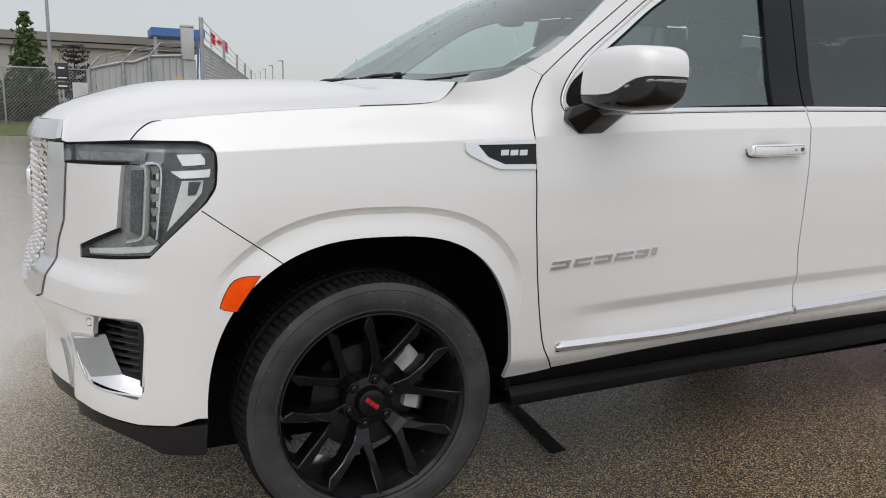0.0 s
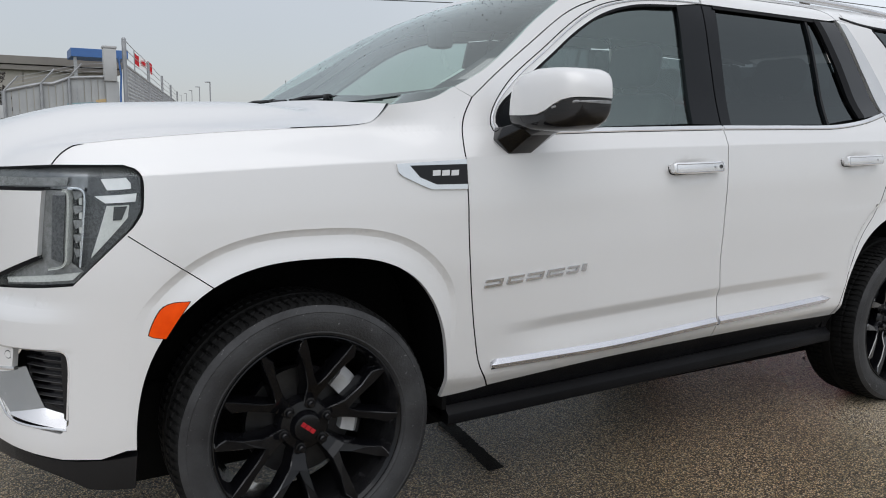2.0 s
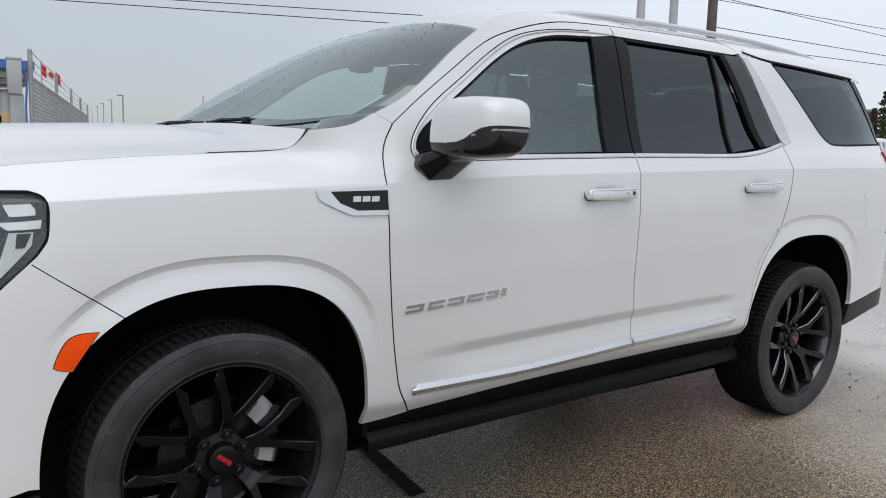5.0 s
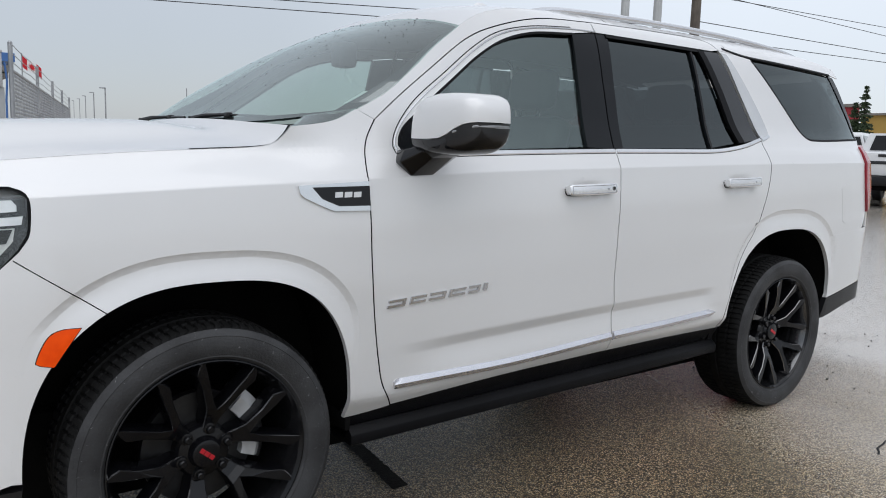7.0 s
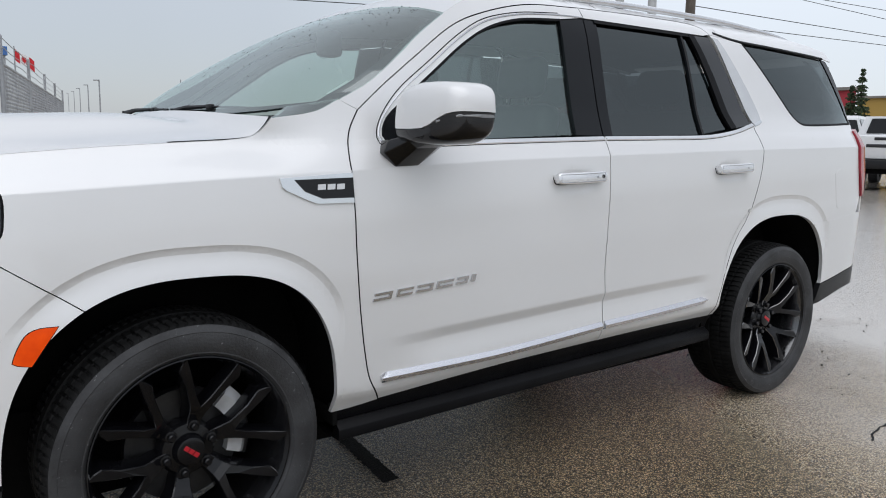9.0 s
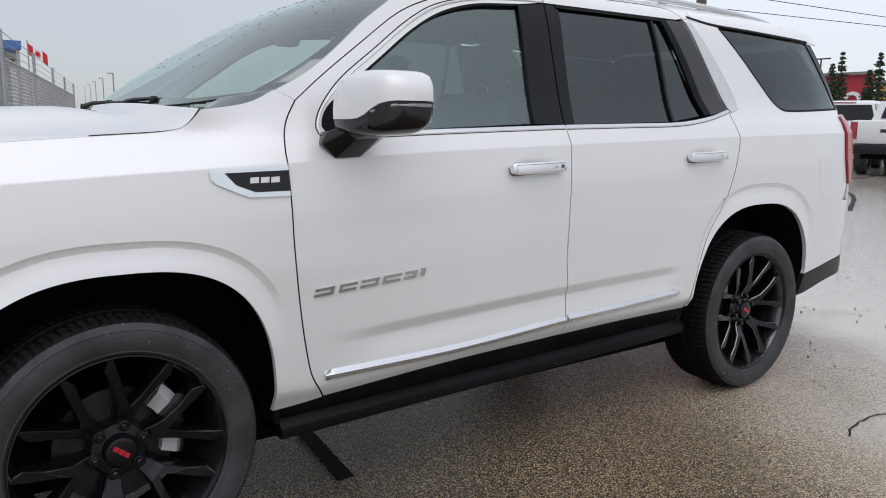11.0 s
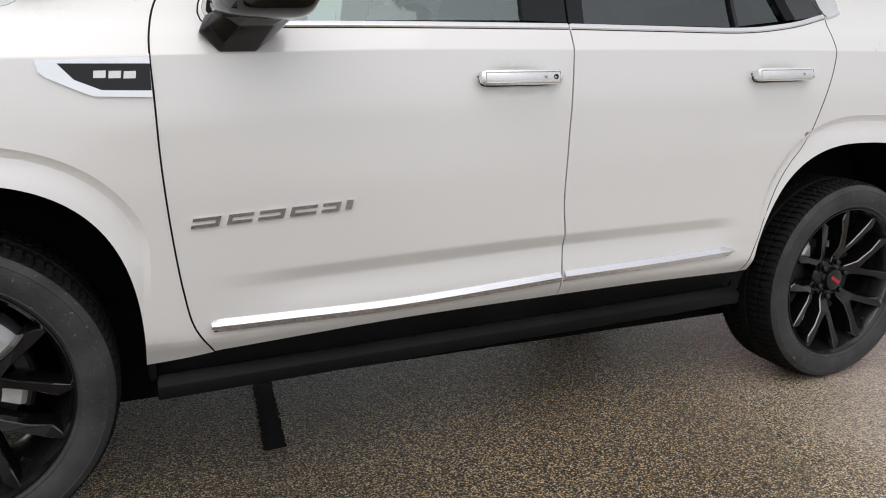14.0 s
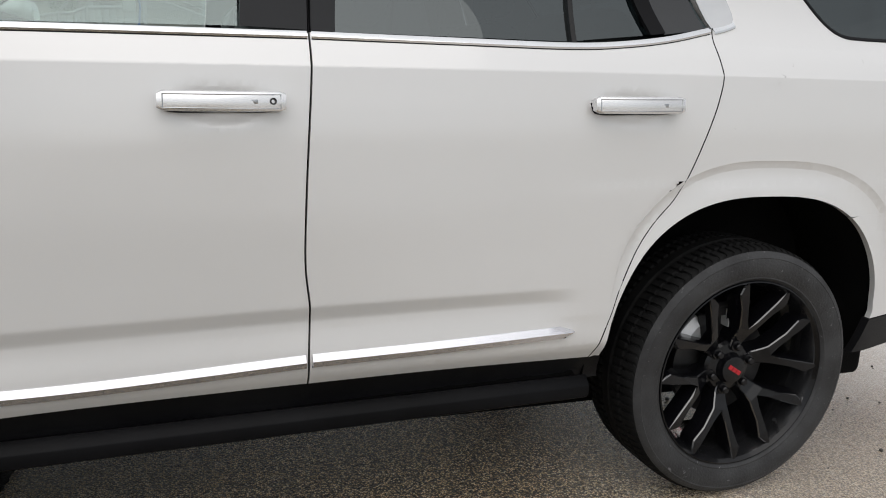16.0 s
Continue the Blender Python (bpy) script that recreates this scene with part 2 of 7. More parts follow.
def finish(name, me, mat, parent=None, label="", smooth_angle=32):
    me.materials.append(mat)
    if smooth_angle:
        me.polygons.foreach_set("use_smooth", [True] * len(me.polygons))
        me.set_sharp_from_angle(angle=radians(smooth_angle))
    ob = new(name, me)
    if parent:
        ob.parent = parent
        base = parent
        m = Matrix.Identity(4)
        while base:
            m = base.matrix_basis.inverted() @ m if base.parent is None else m
            base = base.parent
        if parent.parent is None:
            ob.matrix_parent_inverse = parent.matrix_basis.inverted()
    if label:
        ob["label"] = label
    return ob


def part(name, bm, mat, parent, label="", smooth_angle=32):
    me = bpy.data.meshes.new(name)
    bmesh.ops.recalc_face_normals(bm, faces=bm.faces)
    bm.to_mesh(me)
    bm.free()
    return finish(name, me, mat, parent, label, smooth_angle)


def thing(name, at, label, category, group="", kind=""):
    ob = new(name)
    ob.empty_display_size = 0.2
    ob.matrix_basis = Matrix.Translation(at)
    return tagged(ob, label, category, group, kind)


def box(bm, lo, hi, bevel=0.0, m=None, segments=2):
    got = bmesh.ops.create_cube(bm, size=1.0)
    vs = got["verts"]
    lo, hi = Vector(lo), Vector(hi)
    for v in vs:
        v.co = Vector(((lo[i] + hi[i]) / 2 + v.co[i] * (hi[i] - lo[i]) for i in range(3)))
    if bevel:
        es = list({e for v in vs for e in v.link_edges})
        got = bmesh.ops.bevel(bm, geom=es, offset=bevel, segments=segments, affect="EDGES", profile=0.5)
        vs = list({v for f in got["faces"] for v in f.verts} | {v for v in vs if v.is_valid})
    if m is not None:
        bmesh.ops.transform(bm, matrix=m, verts=vs)
    return vs


def tube(bm, points, radius, sides=8, cap=True):
    """A round bar along points; radius may be a list."""
    pts = [Vector(p) for p in points]
    rad = radius if isinstance(radius, (list, tuple)) else [radius] * len(pts)
    rings = []
    for i, p in enumerate(pts):
        d = (pts[min(i + 1, len(pts) - 1)] - pts[max(i - 1, 0)]).normalized()
        u = d.cross(Vector((0, 0, 1)) if abs(d.z) < 0.95 else Vector((1, 0, 0))).normalized()
        w = d.cross(u)
        rings.append([bm.verts.new(p + rad[i] * (u * math.cos(2 * math.pi * k / sides) + w * math.sin(2 * math.pi * k / sides))) for k in range(sides)])
    for a, b in zip(rings, rings[1:]):
        for k in range(sides):
            bm.faces.new((a[k], a[(k + 1) % sides], b[(k + 1) % sides], b[k]))
    if cap:
        bm.faces.new(rings[0])
        bm.faces.new(rings[-1][::-1])


def lathe(bm, profile, segs=64, axis="y", closed=False):
    """Turns (radius, offset) pairs round an axis through the origin."""
    rings = []
    for k in range(segs):
        a = 2 * math.pi * k / segs
        rings.append([bm.verts.new((r * math.cos(a), o, r * math.sin(a)) if axis == "y" else (r * math.cos(a), r * math.sin(a), o)) for r, o in profile])
    n = len(profile)
    for k in range(segs):
        a, b = rings[k], rings[(k + 1) % segs]
        for i in range(n if closed else n - 1):
            j = (i + 1) % n
            bm.faces.new((a[i], b[i], b[j], a[j]))


def line(pts, n, curved=True):
    """n + 1 points evenly along a smooth curve (or the straight pieces) through pts."""
    P = [np.array(p, float) for p in pts]
    if len(P) == 2 or not curved:
        D = P
    else:
        Q = [2 * P[0] - P[1]] + P + [2 * P[-1] - P[-2]]
        D = []
        for i in range(1, len(Q) - 2):
            a, b, c, d = Q[i - 1:i + 3]
            for k in range(14):
                t = k / 14
                la, lb, lc = (max(np.linalg.norm(v), 1e-6) ** 0.5 for v in (b - a, c - b, d - c))
                m1 = ((b - a) / la - (c - a) / (la + lb) + (c - b) / lb) * lb
                m2 = ((c - b) / lb - (d - b) / (lb + lc) + (d - c) / lc) * lb
                D.append((2 * t ** 3 - 3 * t ** 2 + 1) * b + (t ** 3 - 2 * t ** 2 + t) * m1 + (-2 * t ** 3 + 3 * t ** 2) * c + (t ** 3 - t ** 2) * m2)
        D.append(P[-1])
    D = np.array(D)
    L = np.concatenate([[0], np.cumsum(np.linalg.norm(np.diff(D, axis=0), axis=1))])
    u = np.linspace(0, L[-1], n + 1)
    return np.array([[np.interp(x, L, D[:, j]) for j in range(D.shape[1])] for x in u])


def coons(b, t, l, r):
    """A grid between four curves; b and t run forward to rear, l and r upward."""
    nu, nv = len(b) - 1, len(l) - 1
    g = np.zeros((nu + 1, nv + 1, b.shape[1]))
    for i in range(nu + 1):
        for j in range(nv + 1):
            u, v = i / nu, j / nv
            g[i, j] = (1 - v) * b[i] + v * t[i] + (1 - u) * l[j] + u * r[j] - ((1 - u) * (1 - v) * b[0] + u * (1 - v) * b[-1] + (1 - u) * v * t[0] + u * v * t[-1])
    return g


def sheet(g, depth=0.0, inward=None):
    """Vertices and faces of a grid of points, with a turned-in rim where depth is given."""
    nu, nv = g.shape[0] - 1, g.shape[1] - 1
    verts = [g[i, j] for i in range(nu + 1) for j in range(nv + 1)]
    idx = lambda i, j: i * (nv + 1) + j
    faces = [(idx(i, j), idx(i + 1, j), idx(i + 1, j + 1), idx(i, j + 1)) for i in range(nu) for j in range(nv)]
    if depth:
        ring = [(i, 0) for i in range(nu)] + [(nu, j) for j in range(nv)] + [(i, nv) for i in range(nu, 0, -1)] + [(0, j) for j in range(nv, 0, -1)]
        base = len(verts)
        c = g.mean(axis=(0, 1))
        for i, j in ring:
            p = g[i, j]
            verts.append(p + (inward(p) if inward else np.array((0, 1, 0))) * depth)
        n = len(ring)
        for k in range(n):
            faces.append((idx(*ring[k]), idx(*ring[(k + 1) % n]), base + (k + 1) % n, base + k))
    return verts, faces


# ---- the shape of the car's side ----
def smooth(a,b,x):
    t=min(1,max(0,(x-a)/(b-a))); return t*t*(3-2*t)
def interp(pts,x):
    """Smooth monotone-ish interpolation through (x, y) knots."""
    n=len(pts)
    if x<=pts[0][0]: return pts[0][1]
    if x>=pts[-1][0]: return pts[-1][1]
    for i in range(n-1):
        if x<=pts[i+1][0]: break
    x0,y0=pts[i]; x1,y1=pts[i+1]; h=x1-x0
    def slope(j):
        if j==0 or j==n-1: return (pts[min(j+1,n-1)][1]-pts[max(j-1,0)][1])/(pts[min(j+1,n-1)][0]-pts[max(j-1,0)][0])
        a=(pts[j][1]-pts[j-1][1])/(pts[j][0]-pts[j-1][0]); b=(pts[j+1][1]-pts[j][1])/(pts[j+1][0]-pts[j][0])
        return 0 if a*b<=0 else 2*a*b/(a+b)
    m0,m1=slope(i),slope(i+1); t=(x-x0)/h
    return (2*t**3-3*t**2+1)*y0+(t**3-2*t**2+t)*h*m0+(-2*t**3+3*t**2)*y1+(t**3-t**2)*h*m1

PLAN=[(-0.945,0.0),(-0.94,-0.20),(-0.92,-0.38),(-0.87,-0.55),(-0.81,-0.68),(-0.75,-0.80),(-0.68,-0.89),(-0.58,-0.952),(-0.45,-0.984),(-0.2,-0.996),(0.3,-1.003),(0.9,-1.005),(1.6,-1.005),(2.3,-1.0),(3.0,-0.993),(3.5,-0.98),(3.85,-0.955),(4.08,-0.91),(4.2,-0.84),(4.27,-0.7),(4.31,-0.4),(4.32,0.0)]
def dense_plan():
    P=[(PLAN[0][0],0.2)]+PLAN+[(PLAN[-1][0],0.4)]; out=[]
    for i in range(1,len(P)-2):
        a,b,c,d=(np.array(P[i+k]) for k in (-1,0,1,2))
        # centripetal tangents
        la,lb,lc=(np.linalg.norm(q)**.5 for q in (b-a,c-b,d-c))
        m1=(b-a)/la-(c-a)/(la+lb)+(c-b)/lb; m2=(c-b)/lb-(d-b)/(lb+lc)+(d-c)/lc
        m1*=lb; m2*=lb
        for k in range(16):
            t=k/16; out.append((2*t**3-3*t**2+1)*b+(t**3-2*t**2+t)*m1+(-2*t**3+3*t**2)*c+(t**3-t**2)*m2)
    out.append(np.array(PLAN[-1])); out=np.array(out)
    L=np.concatenate([[0],np.cumsum(np.hypot(*np.diff(out,axis=0).T))])
    L-=np.interp(0.0,out[:,0],L)      # s = 0 at the front axle
    return L,out
PS,PP=dense_plan()
def plan(s):
    x=np.interp(s,PS,PP[:,0]); y=np.interp(s,PS,PP[:,1])
    e=0.02; tx=np.interp(s+e,PS,PP[:,0])-np.interp(s-e,PS,PP[:,0]); ty=np.interp(s+e,PS,PP[:,1])-np.interp(s-e,PS,PP[:,1])
    n=math.hypot(tx,ty); return x,y,ty/n,-tx/n
# depth of the section by height, in pieces that meet in creases
PROF=[[(0.40,-0.09),(0.47,-0.045),(0.53,-0.012),(0.60,-0.008),(0.70,-0.004),(0.80,-0.001),(0.95,0.004),(1.08,0.0040),(1.15,-0.001),(1.20,-0.0065),(1.254,-0.0125)],[(1.254,-0.0125),(1.30,-0.034),(1.35,-0.060),(1.6,-0.135),(1.8,-0.195),(1.87,-0.235),(1.91,-0.29),(1.94,-0.37)]]
ENDS=[[(0.25,-0.05),(0.34,-0.025),(0.45,-0.012),(0.60,-0.006),(0.80,0.002),(0.95,0.006),(1.10,0.001),(1.20,-0.0075),(1.254,-0.0135)],[(1.254,-0.0135),(1.275,-0.026),(1.31,-0.055),(1.35,-0.085),(1.43,-0.12)]]
NOSE=[(0.25,-0.02),(0.34,0.012),(0.45,0.030),(0.60,0.036),(0.74,0.036),(0.797,0.034),(0.803,0.031),(0.842,0.006),(0.848,0.003),(0.90,0.0),(1.10,-0.004),(1.19,-0.012),(1.25,-0.04),(1.30,-0.10)]
# height of the shoulder line along the body
SHOULDER=[(-0.5,1.178),(0.05,1.206),(0.53,1.226),(1.12,1.254),(1.74,1.270),(2.88,1.296),(3.8,1.311)]
# how the lower crease climbs to the rear
RISE=[(0.3,-0.012),(0.62,-0.030),(0.95,-0.020),(1.335,-0.006),(1.712,0.006),(2.217,0.0145),(3.0,0.022)]
CREASES=(0.811,0.857,0.727,0.738,0.652,0.657,0.690,0.695,1.250,1.254,1.258)
# wheel openings: centre, height, (half width, power) fore and aft, crease factors fore, top, aft
ARCHES=((0.0,0.53,(0.495,2.4),(0.47,2.9),1.17,1.165,1.165),(3.085,0.555,(0.505,2.65),(0.515,2.65),1.09,1.187,1.205))


def pieces(parts,z):
    return interp(parts[0] if z<=parts[0][-1][0] else parts[1],z)


def level(s,z):
    """Height counted from the car's own lines, which rise to the rear."""
    k=smooth(0.72,1.1,z)
    zz=z-k*(interp(SHOULDER,s)-1.254)-(1-k)*interp(RISE,s)
    return zz+(z-zz)*smooth(1.36,1.5,z)


def unlevel(s,zz):
    z=zz
    for _ in range(6):
        z+=zz-level(s,z)
    return z


def lip(s,z,arch):
    """How far outside the wheel opening a point lies (1 on its edge), and where the flare's crease is there."""
    c,b,fore,aft,front,top,rear=arch
    a,p=aft if s>c else fore
    u,v=(s-c)/a,max(0.0,z-0.405)/b
    q=(abs(u)**p+v**p)**(1/p)
    t=v/max(1e-6,q)
    edge=top+((rear if u>0 else front)-top)*(1-t**3)
    low=1.05 if c<1 else 1.03
    return q,low+(edge-low)*smooth(0.30,0.72,t)


GRIPS=((1.403,1.187),(2.460,1.2095))


def dish(s,z):
    """Depth of the pressed hollows behind the door handles."""
    for s0,z0 in GRIPS:
        u,v=(s-s0-0.132)/0.112,(z-z0+0.013)/0.047
        if abs(u)<1 and abs(v)<1:
            return 0.011*(1-u*u)**1.3*(1-v*v)**1.3
    return 0.0


def body(s,z,lift=0.0):
    """A point of the left side: s along it, z high, lift outward."""
    x,y,nx,ny=plan(s)
    zz=level(s,z)
    d=pieces(PROF,zz)
    e=pieces(ENDS,zz)
    fade=smooth(0.60,0.95,s)*smooth(2.56,2.36,s)
    if 0.55<zz<0.692 and fade>0:
        d-=0.0125*fade*((0.692-zz)/0.037 if zz>0.655 else smooth(0.55,0.655,zz))
    if s<0.5:
        d+=(e-d)*(smooth(0.5,0.2,s)*smooth(1.40,1.30,z)+smooth(0.3,-0.15,s)*smooth(1.30,1.40,z))
    if s<-0.55: d+=(interp(NOSE,z)-d)*smooth(-0.56,-0.86,s)
    if s<-0.64 and z<0.74: d-=0.011*smooth(-0.64,-0.72,s)*smooth(0.727,0.716,z)*smooth(0.44,0.56,z)
    if s<-0.92 and z<0.72: d-=0.042*smooth(-0.92,-1.06,s)*smooth(0.72,0.56,z)
    if s>2.2 and z<1.0: d+=(e-d)*max(smooth(2.35,2.55,s)*smooth(0.60,0.63,z),smooth(3.35,3.6,s))
    for arch in ARCHES:
        if abs(s-arch[0])<0.8 and z<1.2:
            q,o=lip(s,z,arch)
            amp=smooth(0.80,0.93,z) if s<-0.05 else smooth(0.60,0.82,z)
            low=smooth(0.62,0.90,z) if s<-0.05 else smooth(0.50,0.80,z)
            if q<o: d-=0.0085*amp*(1-(1-min(1.0,(o-q)/0.040))**2)
            d+=0.012*smooth(o-0.040,0.98,q)*low
    d+=lift-dish(s,z)
    return np.array((x+nx*d,y+ny*d,z))


def to_centre(p):
    """The way from a point of the skin towards the inside of the car."""
    dx = (-0.4 - p[0]) * 2 if p[0] < -0.4 else (3.9 - p[0]) * 2 if p[0] > 3.9 else 0.0
    d = np.array((dx, -p[1], 0.0))
    return d / max(1e-6, np.linalg.norm(d))


S0, S1 = float(PS[0]), float(PS[-1])


def inset(poly, gap):
    P = np.array(poly)
    area = 0.5 * np.sum(P[:, 0] * np.roll(P[:, 1], -1) - np.roll(P[:, 0], -1) * P[:, 1])
    sign = 1 if area > 0 else -1
    out = []
    for i in range(len(P)):
        d1, d2 = P[i] - P[i - 1], P[(i + 1) % len(P)] - P[i]
        d1, d2 = d1 / max(1e-9, np.linalg.norm(d1)), d2 / max(1e-9, np.linalg.norm(d2))
        n = np.array((-d1[1] - d2[1], d1[0] + d2[0])) * sign
        l = np.linalg.norm(n)
        out.append(P[i] + n / max(l, 0.6) * gap)
    return np.array(out)


def cells(poly, step):
    """A flat outline cut into a grid of small faces: points and faces."""
    bm = bmesh.new()
    vs = [bm.verts.new((p[0], p[1], 0)) for p in poly]
    bm.faces.new(vs)
    bm.normal_update()
    bmesh.ops.triangulate(bm, faces=bm.faces[:])
    lo, hi = np.min(poly, axis=0), np.max(poly, axis=0)
    for c in CREASES:
        if lo[1] < c < hi[1]:
            bmesh.ops.bisect_plane(bm, geom=bm.verts[:] + bm.edges[:] + bm.faces[:], plane_co=(0, c, 0), plane_no=(0, 1, 0), dist=1e-6)
    for k in (0, 1):
        c = math.floor(lo[k] / step) * step
        while c < hi[k]:
            if c > lo[k] + 1e-5:
                co, no = [0, 0, 0], [0, 0, 0]
                co[k], no[k] = c + 1.3e-4, 1
                bmesh.ops.bisect_plane(bm, geom=bm.verts[:] + bm.edges[:] + bm.faces[:], plane_co=co, plane_no=no, dist=1e-6)
            c += step
    on = lambda v, k: abs((v.co[k] - 1.3e-4) / step - round((v.co[k] - 1.3e-4) / step)) < 1e-3 or (k == 1 and any(abs(v.co[1] - c) < 1e-5 for c in CREASES))
    es = [e for e in bm.edges if len(e.link_faces) == 2 and not any(on(e.verts[0], k) and on(e.verts[1], k) and abs(e.verts[0].co[k] - e.verts[1].co[k]) < 1e-4 for k in (0, 1))]
    bmesh.ops.dissolve_edges(bm, edges=es, use_verts=False)
    bm.verts.index_update()
    pts = [(v.co.x, v.co.y) for v in bm.verts]
    faces = [tuple(v.index for v in f.verts) for f in bm.faces]
    rim = []
    for e in bm.edges:
        if len(e.link_faces) == 1:
            rim.append((e.verts[0].index, e.verts[1].index))
    bm.free()
    return pts, faces, rim


def skin(name, outlines, mat, parent, label="", side=-1, gap=0.0036, depth=0.02, lift=0.0, step=0.03, fn=None, seam=()):
    """A pressed sheet (or glass) on the side of the car, inside one or more (s, z) outlines."""
    fn = fn or body
    verts, faces = [], []
    for o in outlines:
        o = inset(o, gap) if gap else np.array(o)
        o = np.array([(p[0], level(p[0], p[1])) for p in o])
        pts, fs, rim = cells(o, step)
        pts = [(p[0], unlevel(p[0], p[1])) for p in pts]
        base = len(verts)
        P = [fn(p[0], p[1], lift) for p in pts]
        verts += P
        faces += [tuple(base + i for i in f) for f in fs]
        if depth:
            made = {}
            for i, j in rim:
                if any(abs(pts[i][0] - q) < 0.004 and abs(pts[j][0] - q) < 0.004 for q in seam):
                    continue
                for k in (i, j):
                    if k not in made:
                        made[k] = len(verts)
                        verts.append(P[k] + to_centre(P[k]) * depth)
                faces.append((base + i, base + j, made[j], made[i]))
    if side > 0:
        verts = [v * np.array((1, -1, 1)) for v in verts]
    return mesh_object(name, verts, faces, mat, parent, label, 38)


def strip(name, points, mat, parent, width, height, label="", side=-1, base=-0.006, taper=0.0, closed_ends=True, n=None, prof=None):
    """A moulding with a rounded section along (s, z) points on the car's side."""
    n = n or max(10, len(points) * 6)
    L = line(points, n)
    prof = [(a, b * height if b > 0 else base) for a, b in prof] if prof else [(-0.5, base), (-0.5, height * 0.35), (-0.22, height), (-0.08, height), (0.46, height * 0.35), (0.5, base)]
    verts, faces = [], []
    for i, p in enumerate(L):
        d = L[min(i + 1, n)] - L[max(i - 1, 0)]
        d = d / np.linalg.norm(d)
        w = width * (min(1.0, (n - i) / n / taper + 0.15) if taper > 0 else min(1.0, i / n / -taper + 0.45) if taper else 1.0)
        for a, h in prof:
            q = p + np.array((-d[1], d[0])) * a * w
            verts.append(body(q[0], q[1], h))
    m = len(prof)
    faces = [(i * m + k, i * m + k + 1, (i + 1) * m + k + 1, (i + 1) * m + k) for i in range(n) for k in range(m - 1)]
    faces += [tuple(range(m)), tuple(n * m + k for k in range(m))]
    if side > 0:
        verts = [v * np.array((1, -1, 1)) for v in verts]
    return mesh_object(name, verts, faces, mat, parent, label, 40)


# section of the lower door mouldings: a lit ledge above, a face that tucks under
FIN = [(-0.5, 0.0), (-0.5, 1.2), (-0.2, 1.0), (0.2, 1.0), (0.5, 1.2), (0.5, 0.0)]
LEDGE = [(-0.5, 0.0), (-0.5, 0.66), (-0.47, 0.82), (-0.02, 1.0), (0.46, 0.15), (0.5, 0.0)]


def chain(*runs):
    """Joins curves, each made smooth, into one outline."""
    out = []
    for r in runs:
        n = max(1, int(sum(math.dist(p, q) for p, q in zip(r, r[1:])) / 0.014))
        pts = line(r, n) if len(r) > 1 else np.array(r)
        for p in pts:
            if not out or math.dist(out[-1], p) > 0.004:
                out.append((float(p[0]), float(p[1])))
    if math.dist(out[0], out[-1]) < 0.004:
        out.pop()
    return out


# ---- the car: edge curves of its side, as (s along the body, height) ----
suv = thing("suv", (1.6, 0, 0), "white pearl full-size suv with black wheels on wet asphalt", "car")
A_SEAM = [(0.644, 0.442), (0.592, 0.528), (0.570, 0.623), (0.549, 0.779), (0.533, 0.966), (0.527, 1.136), (0.524, 1.222), (0.527, 1.276), (0.545, 1.348), (0.588, 1.420)]
B_SEAM = [(1.738, 0.486), (1.736, 0.57), (1.738, 0.68), (1.725, 0.80), (1.725, 0.95), (1.730, 1.10), (1.738, 1.268), (1.737, 1.345)]
C_SEAM = [(2.548, 0.488), (2.562, 0.54), (2.585, 0.62), (2.612, 0.72), (2.650, 0.818), (2.695, 0.889), (2.757, 0.96), (2.797, 1.039), (2.834, 1.133), (2.866, 1.22), (2.881, 1.292), (2.868, 1.40), (2.872, 1.425)]
SILL_F = [(0.644, 0.442), (0.832, 0.454), (1.172, 0.473), (1.738, 0.486)]
SILL_R = [(1.738, 0.486), (2.10, 0.491), (2.548, 0.488)]
BELT_F = [(0.70, 1.310), (1.115, 1.328), (1.737, 1.347)]
BELT_R = [(1.737, 1.347), (2.09, 1.352), (2.45, 1.360), (2.60, 1.373), (2.73, 1.394), (2.872, 1.425)]
FRAME_F = [(0.588, 1.420), (0.68, 1.493), (0.841, 1.608), (1.041, 1.742), (1.194, 1.802), (1.436, 1.860), (1.754, 1.883)]
GLASS_F = [(0.70, 1.310), (0.672, 1.335), (0.692, 1.388), (0.770, 1.454), (0.937, 1.577), (1.086, 1.682), (1.210, 1.747), (1.369, 1.792), (1.606, 1.815)]
FRAME_R = [(1.754, 1.883), (2.182, 1.896), (2.50, 1.898), (2.585, 1.890), (2.632, 1.872), (2.660, 1.848)]
HOOD_SEAM = [(-0.688, 1.207), (-0.674, 1.233), (-0.645, 1.254), (-0.550, 1.268), (-0.405, 1.281), (-0.220, 1.296), (-0.020, 1.309), (0.200, 1.324), (0.236, 1.334), (0.264, 1.358), (0.290, 1.389)]
SCREEN = [(0.522, 1.451), (0.639, 1.510), (0.742, 1.584), (0.880, 1.695), (1.003, 1.780)]
ROOF_EDGE = [(1.003, 1.780), (1.10, 1.832), (1.25, 1.876), (1.45, 1.903), (1.80, 1.922), (2.40, 1.932), (3.00, 1.925), (3.50, 1.898), (3.90, 1.855)]
LAMP_REAR = [(-0.497, 1.207), (-0.465, 1.197), (-0.450, 1.177), (-0.450, 1.102), (-0.454, 1.082), (-0.478, 1.045)]


